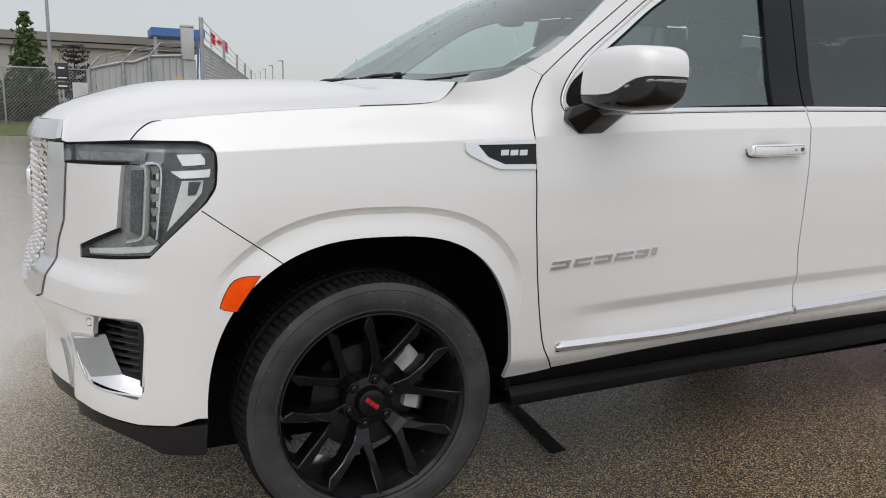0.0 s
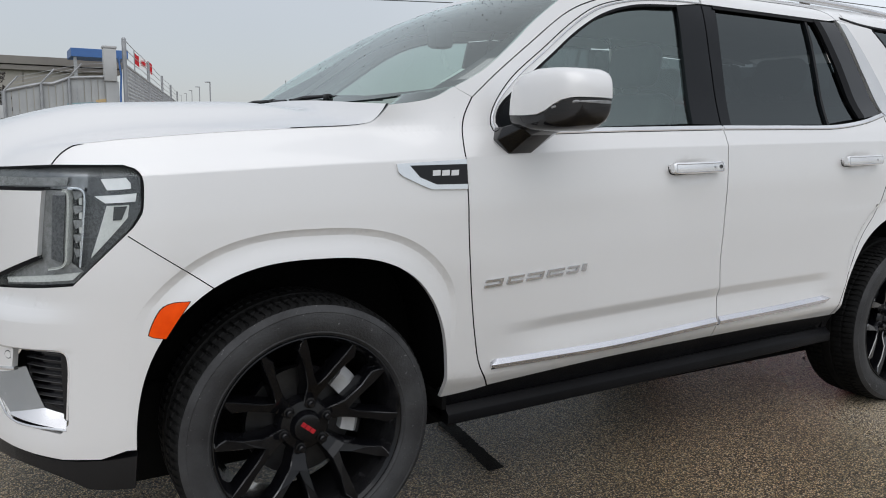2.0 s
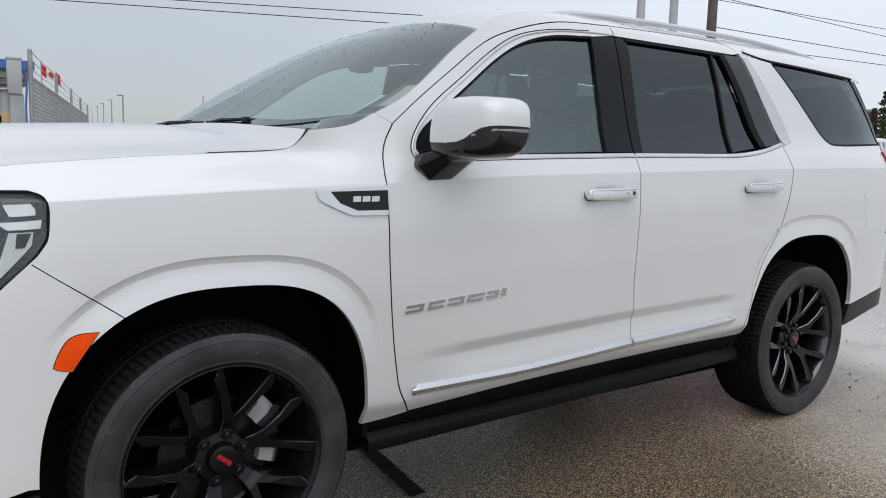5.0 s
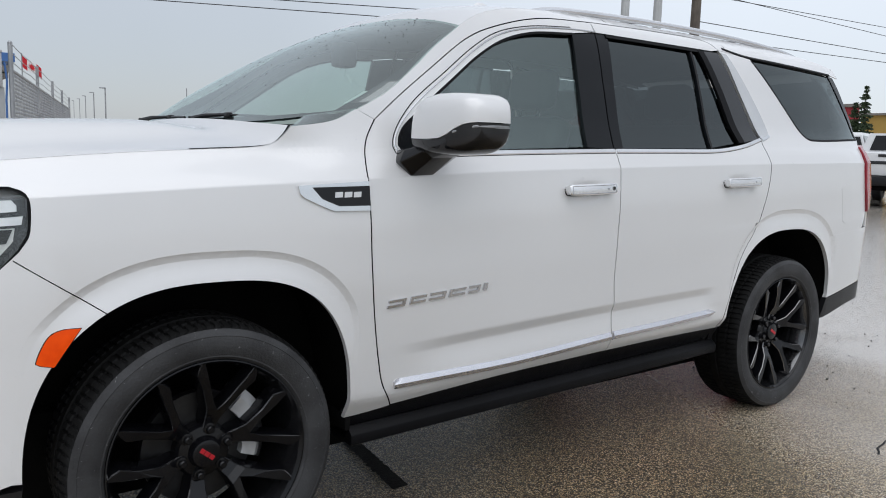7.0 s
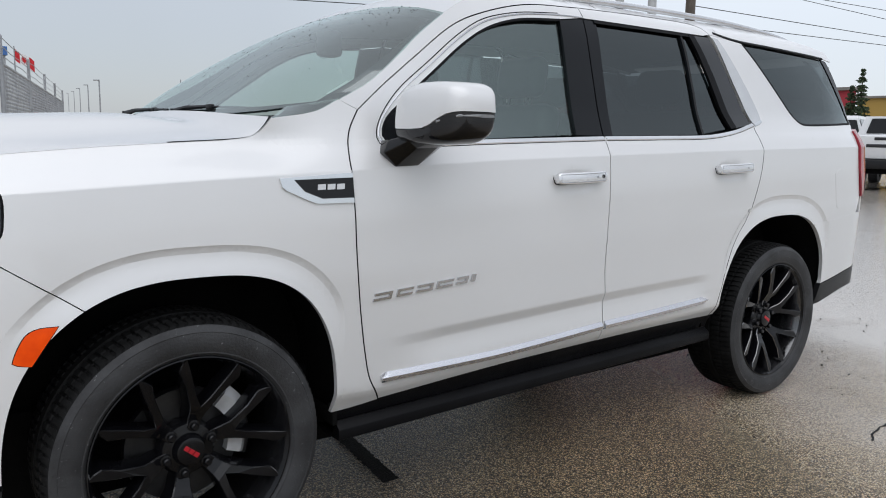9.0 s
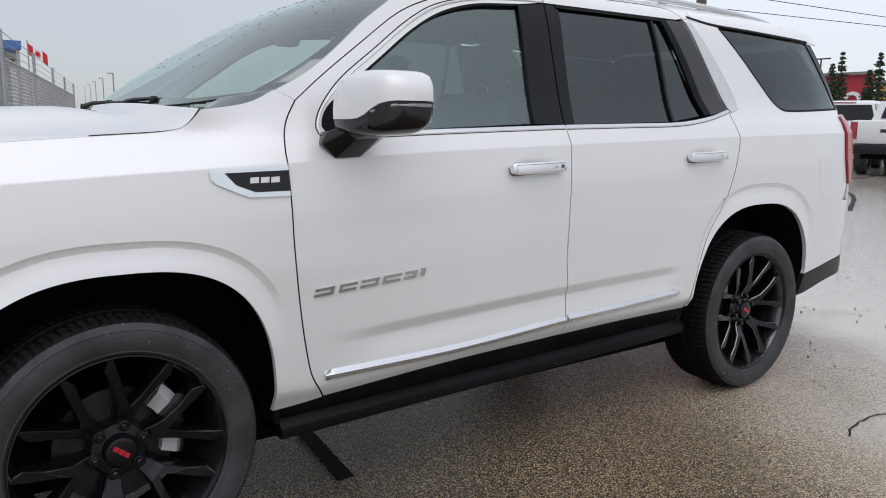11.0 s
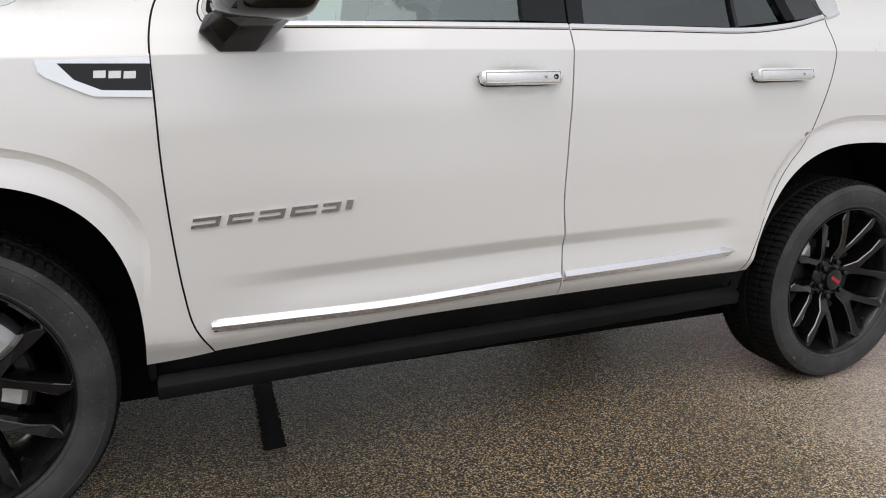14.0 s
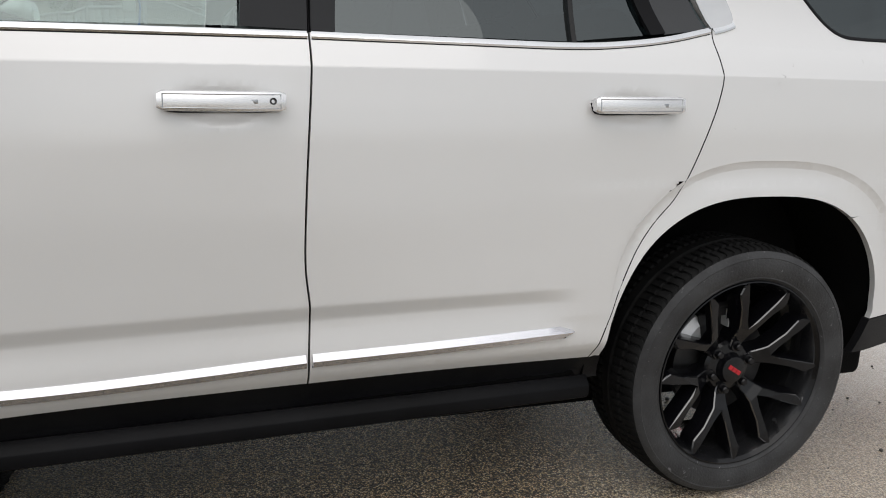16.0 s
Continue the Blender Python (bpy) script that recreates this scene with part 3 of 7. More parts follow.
def ring_of(arch, k, t0, t1, n=90):
    """The curve round a wheel opening: k = 0 on its edge, 1 on the flare's crease."""
    c, b, fore, aft = arch[:4]
    out = []
    for t in np.linspace(t0, t1, n):
        a, p = aft if math.cos(t) > 0 else fore
        u, v = math.copysign(abs(math.cos(t)) ** (2 / p), math.cos(t)), abs(math.sin(t)) ** (2 / p)
        o = lip(c + a * u, 0.405 + b * v, arch)[1]
        q = 1.0 if k == 0 else max(1.003, o - 0.040) if k == 1 else o
        out.append((c + a * u * q, 0.405 + b * v * q))
    return out


def clip(run, f):
    """The stretch of a curve where f is positive, cut exactly where it changes sign."""
    out = []
    for i, p in enumerate(run):
        if i and (f(run[i - 1]) > 0) != (f(p) > 0):
            q = run[i - 1]
            t = f(q) / (f(q) - f(p))
            out.append((q[0] + (p[0] - q[0]) * t, q[1] + (p[1] - q[1]) * t))
        if f(p) > 0:
            out.append(p)
    return out


def bands(arch, t0, t1, f):
    """Outlines of the flare's flat and of its bevel, and the run of its crease."""
    r = [clip(ring_of(arch, k, t0, t1), f) for k in (0, 1, 2)]
    return [r[0] + r[1][::-1], r[1] + r[2][::-1]], r[2]


SEAM_SIDE = lambda p: (p[0] + 0.285) * 0.149 + (p[1] - 0.878) * 0.205
LAMP = [(-0.983, 1.189), (-0.681, 1.206), (-0.497, 1.206), (-0.465, 1.197), (-0.450, 1.177), (-0.450, 1.102), (-0.454, 1.082), (-0.478, 1.045), (-0.631, 0.895), (-0.910, 0.869), (-0.912, 0.906), (-0.730, 0.970), (-0.710, 1.140), (-0.972, 1.132)]


def body_side(side):
    near = side < 0
    flat_f, crease_f = bands(ARCHES[0], math.pi, 0.008, SEAM_SIDE)
    fender_o = chain(crease_f, [(0.644, 0.442)], A_SEAM, [(0.588, 1.420), (0.522, 1.451)], [(0.522, 1.451), (0.44, 1.412), (0.286, 1.385)], HOOD_SEAM[::-1], [(-0.688, 1.207), (-0.497, 1.208)], LAMP_REAR, [(-0.492, 1.027)])
    fender = skin("fender", [fender_o] + flat_f, PAINT, suv, side=side, step=0.02, gap=0.0)
    flat_b, crease_b = bands(ARCHES[0], math.pi - 0.03, 0.05, lambda p: -SEAM_SIDE(p) - 0.0008 if p[0] < 0.1 else -1)
    bump_a = chain([crease_b[-1], (-0.4925, 1.0232)], [(-0.478, 1.045), (-0.631, 0.895)], [(-0.74, 0.8845), (-0.74, 0.7195)], [(-0.664, 0.717), (-0.653, 0.704)], [(-0.666, 0.518)], [(-0.688, 0.490)], [(-0.74, 0.4995), (-0.74, 0.427)], [(-0.689, 0.418), (-0.589, 0.414)], crease_b)
    bump_b = chain([(-0.74, 0.8845), (-0.910, 0.869)], [(-0.912, 0.906)], [(-0.730, 0.970)], [(-0.710, 1.140)], [(-0.972, 1.132)], [(-1.0, 0.964), (-1.043, 0.892), (-1.061, 0.807), (-1.097, 0.733)], [(-1.20, 0.705), (S0, 0.69)], [(S0, 0.448)], [(-1.043, 0.448), (-0.882, 0.447), (-0.74, 0.427)], [(-0.74, 0.4995)], [(-0.832, 0.516)], [(-0.950, 0.626)], [(-0.826, 0.655)], [(-0.814, 0.722)], [(-0.74, 0.7195)])
    bumper = skin("front_bumper", [bump_a, bump_b] + flat_b, PAINT, suv, side=side, gap=0.0, step=0.022, seam=(-0.74,))
    flange = ring_of(ARCHES[0], 0, math.pi - 0.05, 2.35)
    skin("bumper_flange", [flange + [(1.17 * x, 0.405 + 1.17 * (z - 0.405)) for x, z in flange[::-1]]], PAINT, bumper, "", side, 0.0, 0.0, -0.0025)
    skin("valance", [chain([(-0.495, 0.414), (-0.589, 0.408), (-0.689, 0.412), (-0.882, 0.443), (-1.043, 0.444), (S0, 0.444)], [(S0, 0.385), (-1.05, 0.395), (-0.80, 0.392), (-0.68, 0.352), (-0.632, 0.324), (-0.505, 0.315)])], PLASTIC, suv, "matt black lower valance", side, 0.0, 0.04, -0.004)
    strip("bonnet_gap", [(-0.690, 1.2075), (-0.676, 1.233), (-0.650, 1.253), (-0.615, 1.260)], SEAL, fender, 0.0052, 0.0009, "", side, -0.012, taper=0.5, n=24)
    # bumper corner vent
    skin("bumper_vent", [chain([(-0.835, 0.728)], [(-0.654, 0.724)], [(-0.657, 0.505)], [(-0.83, 0.51)], [(-0.955, 0.63)])], GLOSS, bumper, "gloss black louvred vent", side, 0.0, 0.0, -0.062)
    for k in range(8):
        z = 0.556 + 0.0205 * k
        strip("louvre", [(-0.83, z + 0.003), (-0.74, z), (-0.690, z - 0.003)], LOUVRE, bumper, 0.0045, -0.046, "", side, -0.062, n=10, prof=FIN)
    skin("vent_frame", [chain([(-0.686, 0.706)], [(-0.660, 0.708)], [(-0.670, 0.515)], [(-0.690, 0.526)])], GLOSS, bumper, "", side, 0.0, 0.03, -0.018)
    strip("vent_edge", [(-0.790, 0.721), (-0.667, 0.718), (-0.656, 0.704), (-0.669, 0.53)], HANDLE, bumper, 0.005, 0.001, "", side, -0.01, n=30)
    for name, mat, quad in (("vent_trim", TRIM, ((-0.946, 0.638, 0.001), (-0.815, 0.660, -0.032), (-0.760, 0.548, -0.032), (-0.862, 0.531, 0.001))), ("vent_ledge", SATIN, ((-0.862, 0.531, 0.001), (-0.760, 0.548, -0.032), (-0.690, 0.532, -0.032), (-0.672, 0.503, 0.001)))):
        q = [np.array(p) for p in quad]
        gq = np.array([[body(*((q[0] * (1 - u) + q[3] * u) * (1 - v) + (q[1] * (1 - u) + q[2] * u) * v)) for v in np.linspace(0, 1, 7)] for u in np.linspace(0, 1, 9)])
        vv, ff = sheet(gq * np.array((1, -side, 1)))
        mesh_object(name, vv, ff, mat, bumper, "satin chrome vent surround" if name == "vent_trim" else "", 60)
    strip("vent_edge", [(-0.950, 0.639), (-0.90, 0.650), (-0.815, 0.662)], SATIN, bumper, 0.010, 0.003, "", side, -0.01, n=16)
    strip("vent_edge", [(-0.950, 0.639), (-0.865, 0.528), (-0.672, 0.501)], SATIN, bumper, 0.007, 0.003, "", side, -0.01, n=24)
    skin("skid_trim", [chain([(-1.115, 0.585)], [(-1.085, 0.585)], [(-1.010, 0.462)], [(-1.040, 0.452)])], TRIM, bumper, "chrome lower corner trim", side, 0.0, 0.02, 0.006, 0.02)
    if near:
        bm = bmesh.new()
        p = body(-0.835, 0.698)
        lathe(bm, [(0.0, -0.003), (0.0088, -0.003), (0.0100, 0.0), (0.0100, 0.006)], 20)
        bmesh.ops.transform(bm, matrix=Matrix.Translation(p) @ Matrix.Rotation(radians(-47), 4, "Z"), verts=bm.verts)
        sensor = part("parking_sensor", bm, PAINT, bumper)
        bm = bmesh.new()
        lathe(bm, [(0.0100, -0.0012), (0.0116, -0.0012), (0.0118, 0.004)], 20)
        bmesh.ops.transform(bm, matrix=Matrix.Translation(p) @ Matrix.Rotation(radians(-47), 4, "Z"), verts=bm.verts)
        part("sensor_ring", bm, SEAL, sensor)
    # headlamp: housing, light guides, modules, lens
    lamp = skin("headlight", [LAMP], LAMPGREY, suv, "clear c-shaped headlight with chrome light guides", side, 0.002, 0.0, -0.045, 0.03)
    ring_in = [(-0.975, 1.180), (-0.681, 1.192), (-0.500, 1.196), (-0.474, 1.188), (-0.462, 1.171), (-0.462, 1.104), (-0.466, 1.088), (-0.488, 1.049), (-0.635, 0.905), (-0.902, 0.880)]
    ring_in = [((p[0] + 2 * q[0]) / 3, (p[1] + 2 * q[1]) / 3) for q, p in zip(LAMP, ring_in)]
    skin("lamp_rim", [LAMP[:10] + ring_in[::-1]], SEAL, lamp, "thick black edge of the lens", side, 0.0, 0.04, -0.002)
    skin("lamp_rim", [[(-0.910, 0.8695), (-0.902, 0.882), (-0.904, 0.898), (-0.728, 0.960), (-0.7305, 0.9695), (-0.912, 0.906)]], SEAL, lamp, "", side, 0.0, 0.03, -0.004)
    skin("lamp_rim", [[(-0.972, 1.133), (-0.970, 1.140), (-0.702, 1.148), (-0.710, 1.1405)]], SEAL, lamp, "", side, 0.0, 0.03, -0.004)
    # upper arm with its pale light guide
    skin("upper_panel", [[(-0.980, 1.186), (-0.56, 1.200), (-0.555, 1.150), (-0.700, 1.143), (-0.974, 1.136)]], LAMPGREY, lamp, "", side, 0.0, 0.0, -0.026)
    skin("light_guide", [[(-0.944, 1.168), (-0.644, 1.174), (-0.648, 1.154), (-0.915, 1.146)]], LAMPPALE, lamp, "pale light guide", side, 0.0, 0.010, -0.016)
    # upright: clear bezel, dark window, stacked lamps, thin bright bar
    skin("bezel", [[(-0.724, 1.140), (-0.640, 1.140), (-0.648, 0.965), (-0.712, 0.945), (-0.735, 0.962)]], LAMPPALE, lamp, "pale grey bezel", side, 0.0, 0.012, -0.020)
    skin("bezel_window", [[(-0.690, 1.128), (-0.652, 1.128), (-0.664, 0.952), (-0.698, 0.962)]], LAMPMID, lamp, "", side, 0.0, 0.004, -0.016)
    strip("light_guide", [(-0.655, 1.142), (-0.641, 1.138), (-0.638, 1.12), (-0.644, 1.0), (-0.650, 0.955), (-0.662, 0.944), (-0.70, 0.936)], LAMPWHITE, lamp, 0.0055, -0.006, "", side, -0.03)
    strip("light_guide", [(-0.640, 1.147), (-0.607, 1.147), (-0.597, 1.136), (-0.600, 1.05), (-0.611, 0.944)], CHROME, lamp, 0.0055, -0.006, "", side, -0.03)
    for k in range(5):
        z = 1.122 - 0.037 * k
        skin("led_module", [[(-0.634, z + 0.017), (-0.606, z + 0.017), (-0.608, z + 0.004), (-0.626, z - 0.006)]], LAMPPALE, lamp, "", side, 0.0, 0.014, -0.018)
        skin("led_module", [[(-0.632, z - 0.001), (-0.622, z - 0.008), (-0.622, z - 0.017), (-0.632, z - 0.015)]], LAMPDARK, lamp, "", side, 0.0, 0.010, -0.018)
        skin("led_module", [[(-0.617, z - 0.001), (-0.608, z + 0.001), (-0.610, z - 0.018), (-0.617, z - 0.017)]], LAMPWHITE, lamp, "", side, 0.0, 0.010, -0.020)
    skin("dark_panel", [[(-0.592, 1.198), (-0.462, 1.194), (-0.456, 1.10), (-0.484, 1.050), (-0.61, 0.925), (-0.606, 0.95)]], LAMPMID, lamp, "", side, 0.0, 0.0, -0.024)
    # three bright reflectors in the corner
    skin("side_reflector", [[(-0.556, 1.171), (-0.492, 1.174), (-0.480, 1.160), (-0.480, 1.146), (-0.540, 1.142)]], LAMPBRIGHT, lamp, "bright corner reflector", side, 0.0, 0.012, -0.012)
    skin("side_reflector", [[(-0.572, 1.127), (-0.466, 1.134), (-0.470, 1.113), (-0.545, 1.109)]], LAMPBRIGHT, lamp, "bright corner reflector", side, 0.0, 0.014, -0.009)
    skin("side_reflector", [[(-0.543, 1.102), (-0.486, 1.104), (-0.491, 1.071), (-0.587, 0.967)]], LAMPWHITE, lamp, "bright corner reflector", side, 0.0, 0.012, -0.014)
    skin("reflector_insert", [[(-0.524, 1.100), (-0.491, 1.101), (-0.506, 1.066), (-0.528, 1.064)]], LAMPDARK, lamp, "", side, 0.0, 0.004, -0.011)
    # lower arm
    skin("lower_panel", [[(-0.906, 0.902), (-0.726, 0.964), (-0.645, 0.955), (-0.610, 0.930), (-0.634, 0.899), (-0.904, 0.876)]], LAMPPALE, lamp, "", side, 0.0, 0.0, -0.024)
    skin("light_guide", [[(-0.889, 0.897), (-0.615, 0.929), (-0.637, 0.909), (-0.880, 0.884)]], LAMPWHITE, lamp, "pale light guide", side, 0.0, 0.010, -0.014)
    skin("lens", [ring_in + [(-0.904, 0.898), (-0.728, 0.960), (-0.702, 1.148), (-0.970, 1.140)]], LENS, lamp, "clear polycarbonate lens", side, 0.003, 0.0, 0.0, 0.03)
    skin("marker_gasket", [chain([(-0.342, 0.8425), (-0.391, 0.8407), (-0.4187, 0.8277), (-0.446, 0.780), (-0.4535, 0.7553)], [(-0.4413, 0.7482), (-0.411, 0.7425)], [(-0.406, 0.7437)])], SEAL, suv, "thin black gasket round the side marker", side, 0.0, 0.012, 0.0008, 0.02)
    skin("side_marker", [chain([(-0.345, 0.841), (-0.390, 0.839), (-0.417, 0.826), (-0.444, 0.779), (-0.451, 0.756)], [(-0.440, 0.750), (-0.412, 0.744)], [(-0.408, 0.745)])], AMBER, suv, "orange side marker lens", side, 0.0, 0.012, 0.002, 0.02)
    # grille surround, half on each side
    skin("grille_surround", [chain([(-0.985, 1.189)], [(-0.975, 1.130)], [(-1.003, 0.964), (-1.046, 0.892), (-1.064, 0.807), (-1.10, 0.735)], [(-1.20, 0.708), (S0, 0.695)], [(S0, 0.745), (-1.24, 0.755), (-1.15, 0.86), (-1.105, 0.98), (-1.09, 1.189)])], SATIN, suv, "satin chrome grille surround", side, 0.001, 0.05, 0.006, 0.025)
    skin("bonnet_trim", [chain([(-1.018, 1.200)], [(-1.055, 1.252)], [(-1.25, 1.250), (S0, 1.248)], [(S0, 1.196), (-1.2, 1.196), (-1.018, 1.197)])], SATIN, suv, "satin chrome strip on the bonnet lip", side, 0.0, 0.03, 0.012, 0.025)
    # doors
    door_o = chain(SILL_F, B_SEAM, BELT_F[::-1], GLASS_F, [(1.606, 1.815), (1.752, 1.835)], [(1.754, 1.883)], FRAME_F[::-1], A_SEAM[::-1])
    door = skin("front_door", [door_o], PAINT, suv, side=side, step=0.018, gap=0.0030)
    rear_o = chain(SILL_R, C_SEAM, BELT_R[::-1], B_SEAM[::-1])
    rear_f = chain(FRAME_R, [(2.600, 1.8375)], [(1.757, 1.836)])
    rdoor = skin("rear_door", [rear_o, rear_f], PAINT, suv, side=side, step=0.018, gap=0.0022)
    fg = chain(GLASS_F, [(1.606, 1.815), (1.582, 1.348)], [(1.115, 1.328), (0.70, 1.310)])
    skin("window_glass", [fg], DOORGLASS, door, "lightly tinted door glass", side, 0.004, 0.0, -0.018, 0.04)
    strip("window_seal", GLASS_F, SEAL, door, 0.010, 0.001, "", side, -0.02)
    strip("window_chrome", [(0.700, 1.3085), (0.668, 1.316)] + [(s_ - 0.018 * (z_ < 1.78), z_ + 0.020 * (s_ > 0.76)) for s_, z_ in GLASS_F[1:]] + [(1.752, 1.839)], TRIM, door, 0.007, 0.003, "", side)
    strip("window_seal", [(0.690, 1.3005), (0.655, 1.310)] + [(s_ - 0.026 * (z_ < 1.78), z_ + 0.028 * (s_ > 0.76)) for s_, z_ in GLASS_F[1:]], SEAL, door, 0.004, 0.0012, "", side)
    skin("b_pillar_cover", [[(1.582, 1.350), (1.735, 1.350), (1.751, 1.834), (1.607, 1.815)]], PILLAR, door, "gloss black pillar cover", side, 0.001, 0.02, -0.004)
    skin("mirror_corner", [chain([(0.705, 1.312)], [(0.674, 1.336), (0.694, 1.388), (0.772, 1.454)], [(0.79, 1.316)])], PILLAR, door, "", side, 0.0, 0.01, -0.010)
    skin("window_glass", [[(1.80, 1.349), (2.428, 1.362), (2.420, 1.834), (1.833, 1.834)]], PRIVACY, rdoor, "dark privacy glass", side, 0.002, 0.0, -0.016, 0.05)
    skin("window_glass", [[(2.429, 1.363), (2.675, 1.393), (2.487, 1.834), (2.421, 1.834)]], PRIVACY, rdoor, "dark fixed quarter glass", side, 0.002, 0.0, -0.016, 0.05)
    skin("b_pillar_cover", [[(1.742, 1.350), (1.80, 1.350), (1.833, 1.834), (1.757, 1.834)]], PILLAR, rdoor, "gloss black pillar cover", side, 0.001, 0.02, -0.006)
    strip("glass_divider", [(2.421, 1.834), (2.431, 1.62), (2.428, 1.362)], PILLAR, rdoor, 0.016, -0.010, "", side, -0.02)
    strip("window_seal", [(1.82, 1.832), (2.2, 1.833), (2.50, 1.832)], SEAL, rdoor, 0.018, -0.002, "", side, -0.02)
    skin("window_seal", [[(2.480, 1.832), (2.525, 1.832), (2.620, 1.636), (2.714, 1.402), (2.666, 1.394), (2.572, 1.632)]], SEAL, rdoor, "", side, 0.0, 0.015, 0.0)
    skin("c_pillar_cover", [chain([(2.525, 1.832), (2.645, 1.834)], [(2.743, 1.643)], [(2.849, 1.424)], [(2.80, 1.412)], [(2.712, 1.398)], [(2.618, 1.636)])], DARKPANEL, rdoor, "gloss black pillar cover", side, 0.0, 0.02, -0.004)
    strip("belt_seal", [(0.70, 1.2965), (1.115, 1.3125), (1.732, 1.3305)], SEAL, door, 0.0035, 0.0012, "", side)
    strip("belt_seal", [(1.742, 1.3305), (2.09, 1.3365), (2.45, 1.3445), (2.60, 1.3585), (2.73, 1.3785), (2.862, 1.4085)], SEAL, rdoor, 0.0035, 0.0012, "", side)
    strip("belt_moulding", [(0.70, 1.306), (1.115, 1.322), (1.732, 1.340)], CHROME, door, 0.017, 0.006, "chrome belt moulding", side)
    strip("belt_moulding", [(1.742, 1.340), (2.09, 1.346), (2.45, 1.354), (2.60, 1.368), (2.73, 1.388), (2.862, 1.418)], CHROME, rdoor, 0.017, 0.006, "chrome belt moulding", side)
    # black strip drawn as the line of shade below each moulding
    for own, run in ((door, [(0.640, 0.5105), (0.84, 0.5105), (1.16, 0.5125), (1.728, 0.5415)]), (rdoor, [(1.744, 0.5425), (2.10, 0.5525), (2.45, 0.5675)])):
        strip("moulding_shade", run, SEAL, own, 0.004, 0.0035, "", side, n=50)
    strip("sill_moulding", [(0.634, 0.529), (0.84, 0.529), (1.16, 0.531), (1.728, 0.560)], MOULD, door, 0.034, 0.015, "bright lower door moulding", side, taper=-0.03, n=60, prof=LEDGE)
    strip("sill_moulding", [(1.744, 0.561), (2.10, 0.571), (2.47, 0.586)], MOULD, rdoor, 0.034, 0.015, "bright lower door moulding", side, taper=0.05, prof=LEDGE)
    for own, s0, z0, z1 in ((door, 1.403, 1.184, 1.190), (rdoor, 2.460, 1.206, 1.213)):
        # shade round the grip's ends and underside, put in as a black strip
        strip("handle_shade", [(s0 + 0.004, z0 + 0.004), (s0 + 0.012, z0 - 0.0185), (s0 + 0.03, z0 - 0.0235), (s0 + 0.135, z0 - 0.0215), (s0 + 0.245, z1 - 0.0225), (s0 + 0.262, z1 - 0.016)], SEAL, own, 0.0045, 0.0035, "", side, n=30)
        n, m = 22, 12
        verts, faces = [], []
        for i in range(n + 1):
            u = i / n
            s_, z_ = s0 + 0.271 * u, z0 + (z1 - z0) * u
            end = min(1.0, 14.0 * u + 0.62, 18.0 * (1 - u) + 0.72) ** 0.7
            off = 0.026 + 0.016 * math.sin(math.pi * u)
            for k in range(m):
                t = 2 * math.pi * k / m
                verts.append(body(s_, z_ + 0.0222 * end * math.copysign(abs(math.sin(t)) ** 0.42, math.sin(t)), off + dish(s_, z_ + 0.0222 * end * math.copysign(abs(math.sin(t)) ** 0.42, math.sin(t))) + 0.010 * math.copysign(abs(math.cos(t)) ** 0.5, math.cos(t))))
        faces = [(i * m + k, i * m + (k + 1) % m, (i + 1) * m + (k + 1) % m, (i + 1) * m + k) for i in range(n) for k in range(m)]
        faces += [tuple(range(m)), tuple(n * m + k for k in range(m))]
        if not near:
            verts = [v * np.array((1, -1, 1)) for v in verts]
        handle = mesh_object("door_handle", verts, faces, HANDLE, own, "chrome door handle", 50)
        # fine groove round the grip
        loop = [(u, 0.0150) for u in np.linspace(0.045, 0.955, 14)] + [(u, -0.0150) for u in np.linspace(0.955, 0.045, 14)]
        ring = [body(s0 + 0.271 * u, z0 + (z1 - z0) * u + dz, 0.0352 + 0.016 * math.sin(math.pi * u) + dish(s0 + 0.271 * u, z0 + (z1 - z0) * u + dz)) * np.array((1, -side, 1)) for u, dz in loop]
        bm = bmesh.new()
        tube(bm, ring + [ring[0]], 0.0016, 6)
        part("handle_groove", bm, TRIM, handle)
        for u in (0.06, 0.90):
            strip("handle_mount", [(s0 + 0.271 * u - 0.012, (z0 + z1) / 2), (s0 + 0.271 * u + 0.022, (z0 + z1) / 2)], HANDLE, handle, 0.018, 0.016, "", side)
        if near:
            bm = bmesh.new()
            box(bm, (-0.009, -0.003, -0.005), (0.009, 0.002, 0.005), 0.0015)
            p = body(s0 + 0.200, (z0 + z1) / 2 + 0.001, 0.0450 + dish(s0 + 0.200, (z0 + z1) / 2 + 0.001))
            bmesh.ops.transform(bm, matrix=Matrix.Translation(p), verts=bm.verts)
            part("lock_button", bm, TRIM, handle)
        if own == door and near:
            bm = bmesh.new()
            lathe(bm, [(0.0, 0.0), (0.004, 0.0), (0.0045, -0.003), (0.0075, -0.0035), (0.008, 0.004)], 18)
            p = body(s0 + 0.242, z1 + 0.0, 0.0405 + dish(s0 + 0.242, z1))
            bmesh.ops.transform(bm, matrix=Matrix.Translation(p), verts=bm.verts)
            part("key_lock", bm, STEEL, handle)
    # rear quarter with the arch, C-pillar and bumper
    flat_q, crease_q = bands(ARCHES[1], math.pi - 0.085, 0.12, lambda p: p[1] - 0.892 - 0.06 * (p[0] - 3.434) if p[0] > 3.2 else 1.0)
    quarter_o = chain(crease_q, [(3.98, 0.924)], [(4.03, 1.03), (3.972, 1.17), (4.0, 1.40), (4.05, 1.44)], [(4.05, 1.445), (3.423, 1.424)], [(3.36, 1.428), (3.308, 1.452)], [(3.092, 1.666), (2.925, 1.826)], [(2.80, 1.838), (2.660, 1.848)], [(2.872, 1.425)], C_SEAM[::-1])
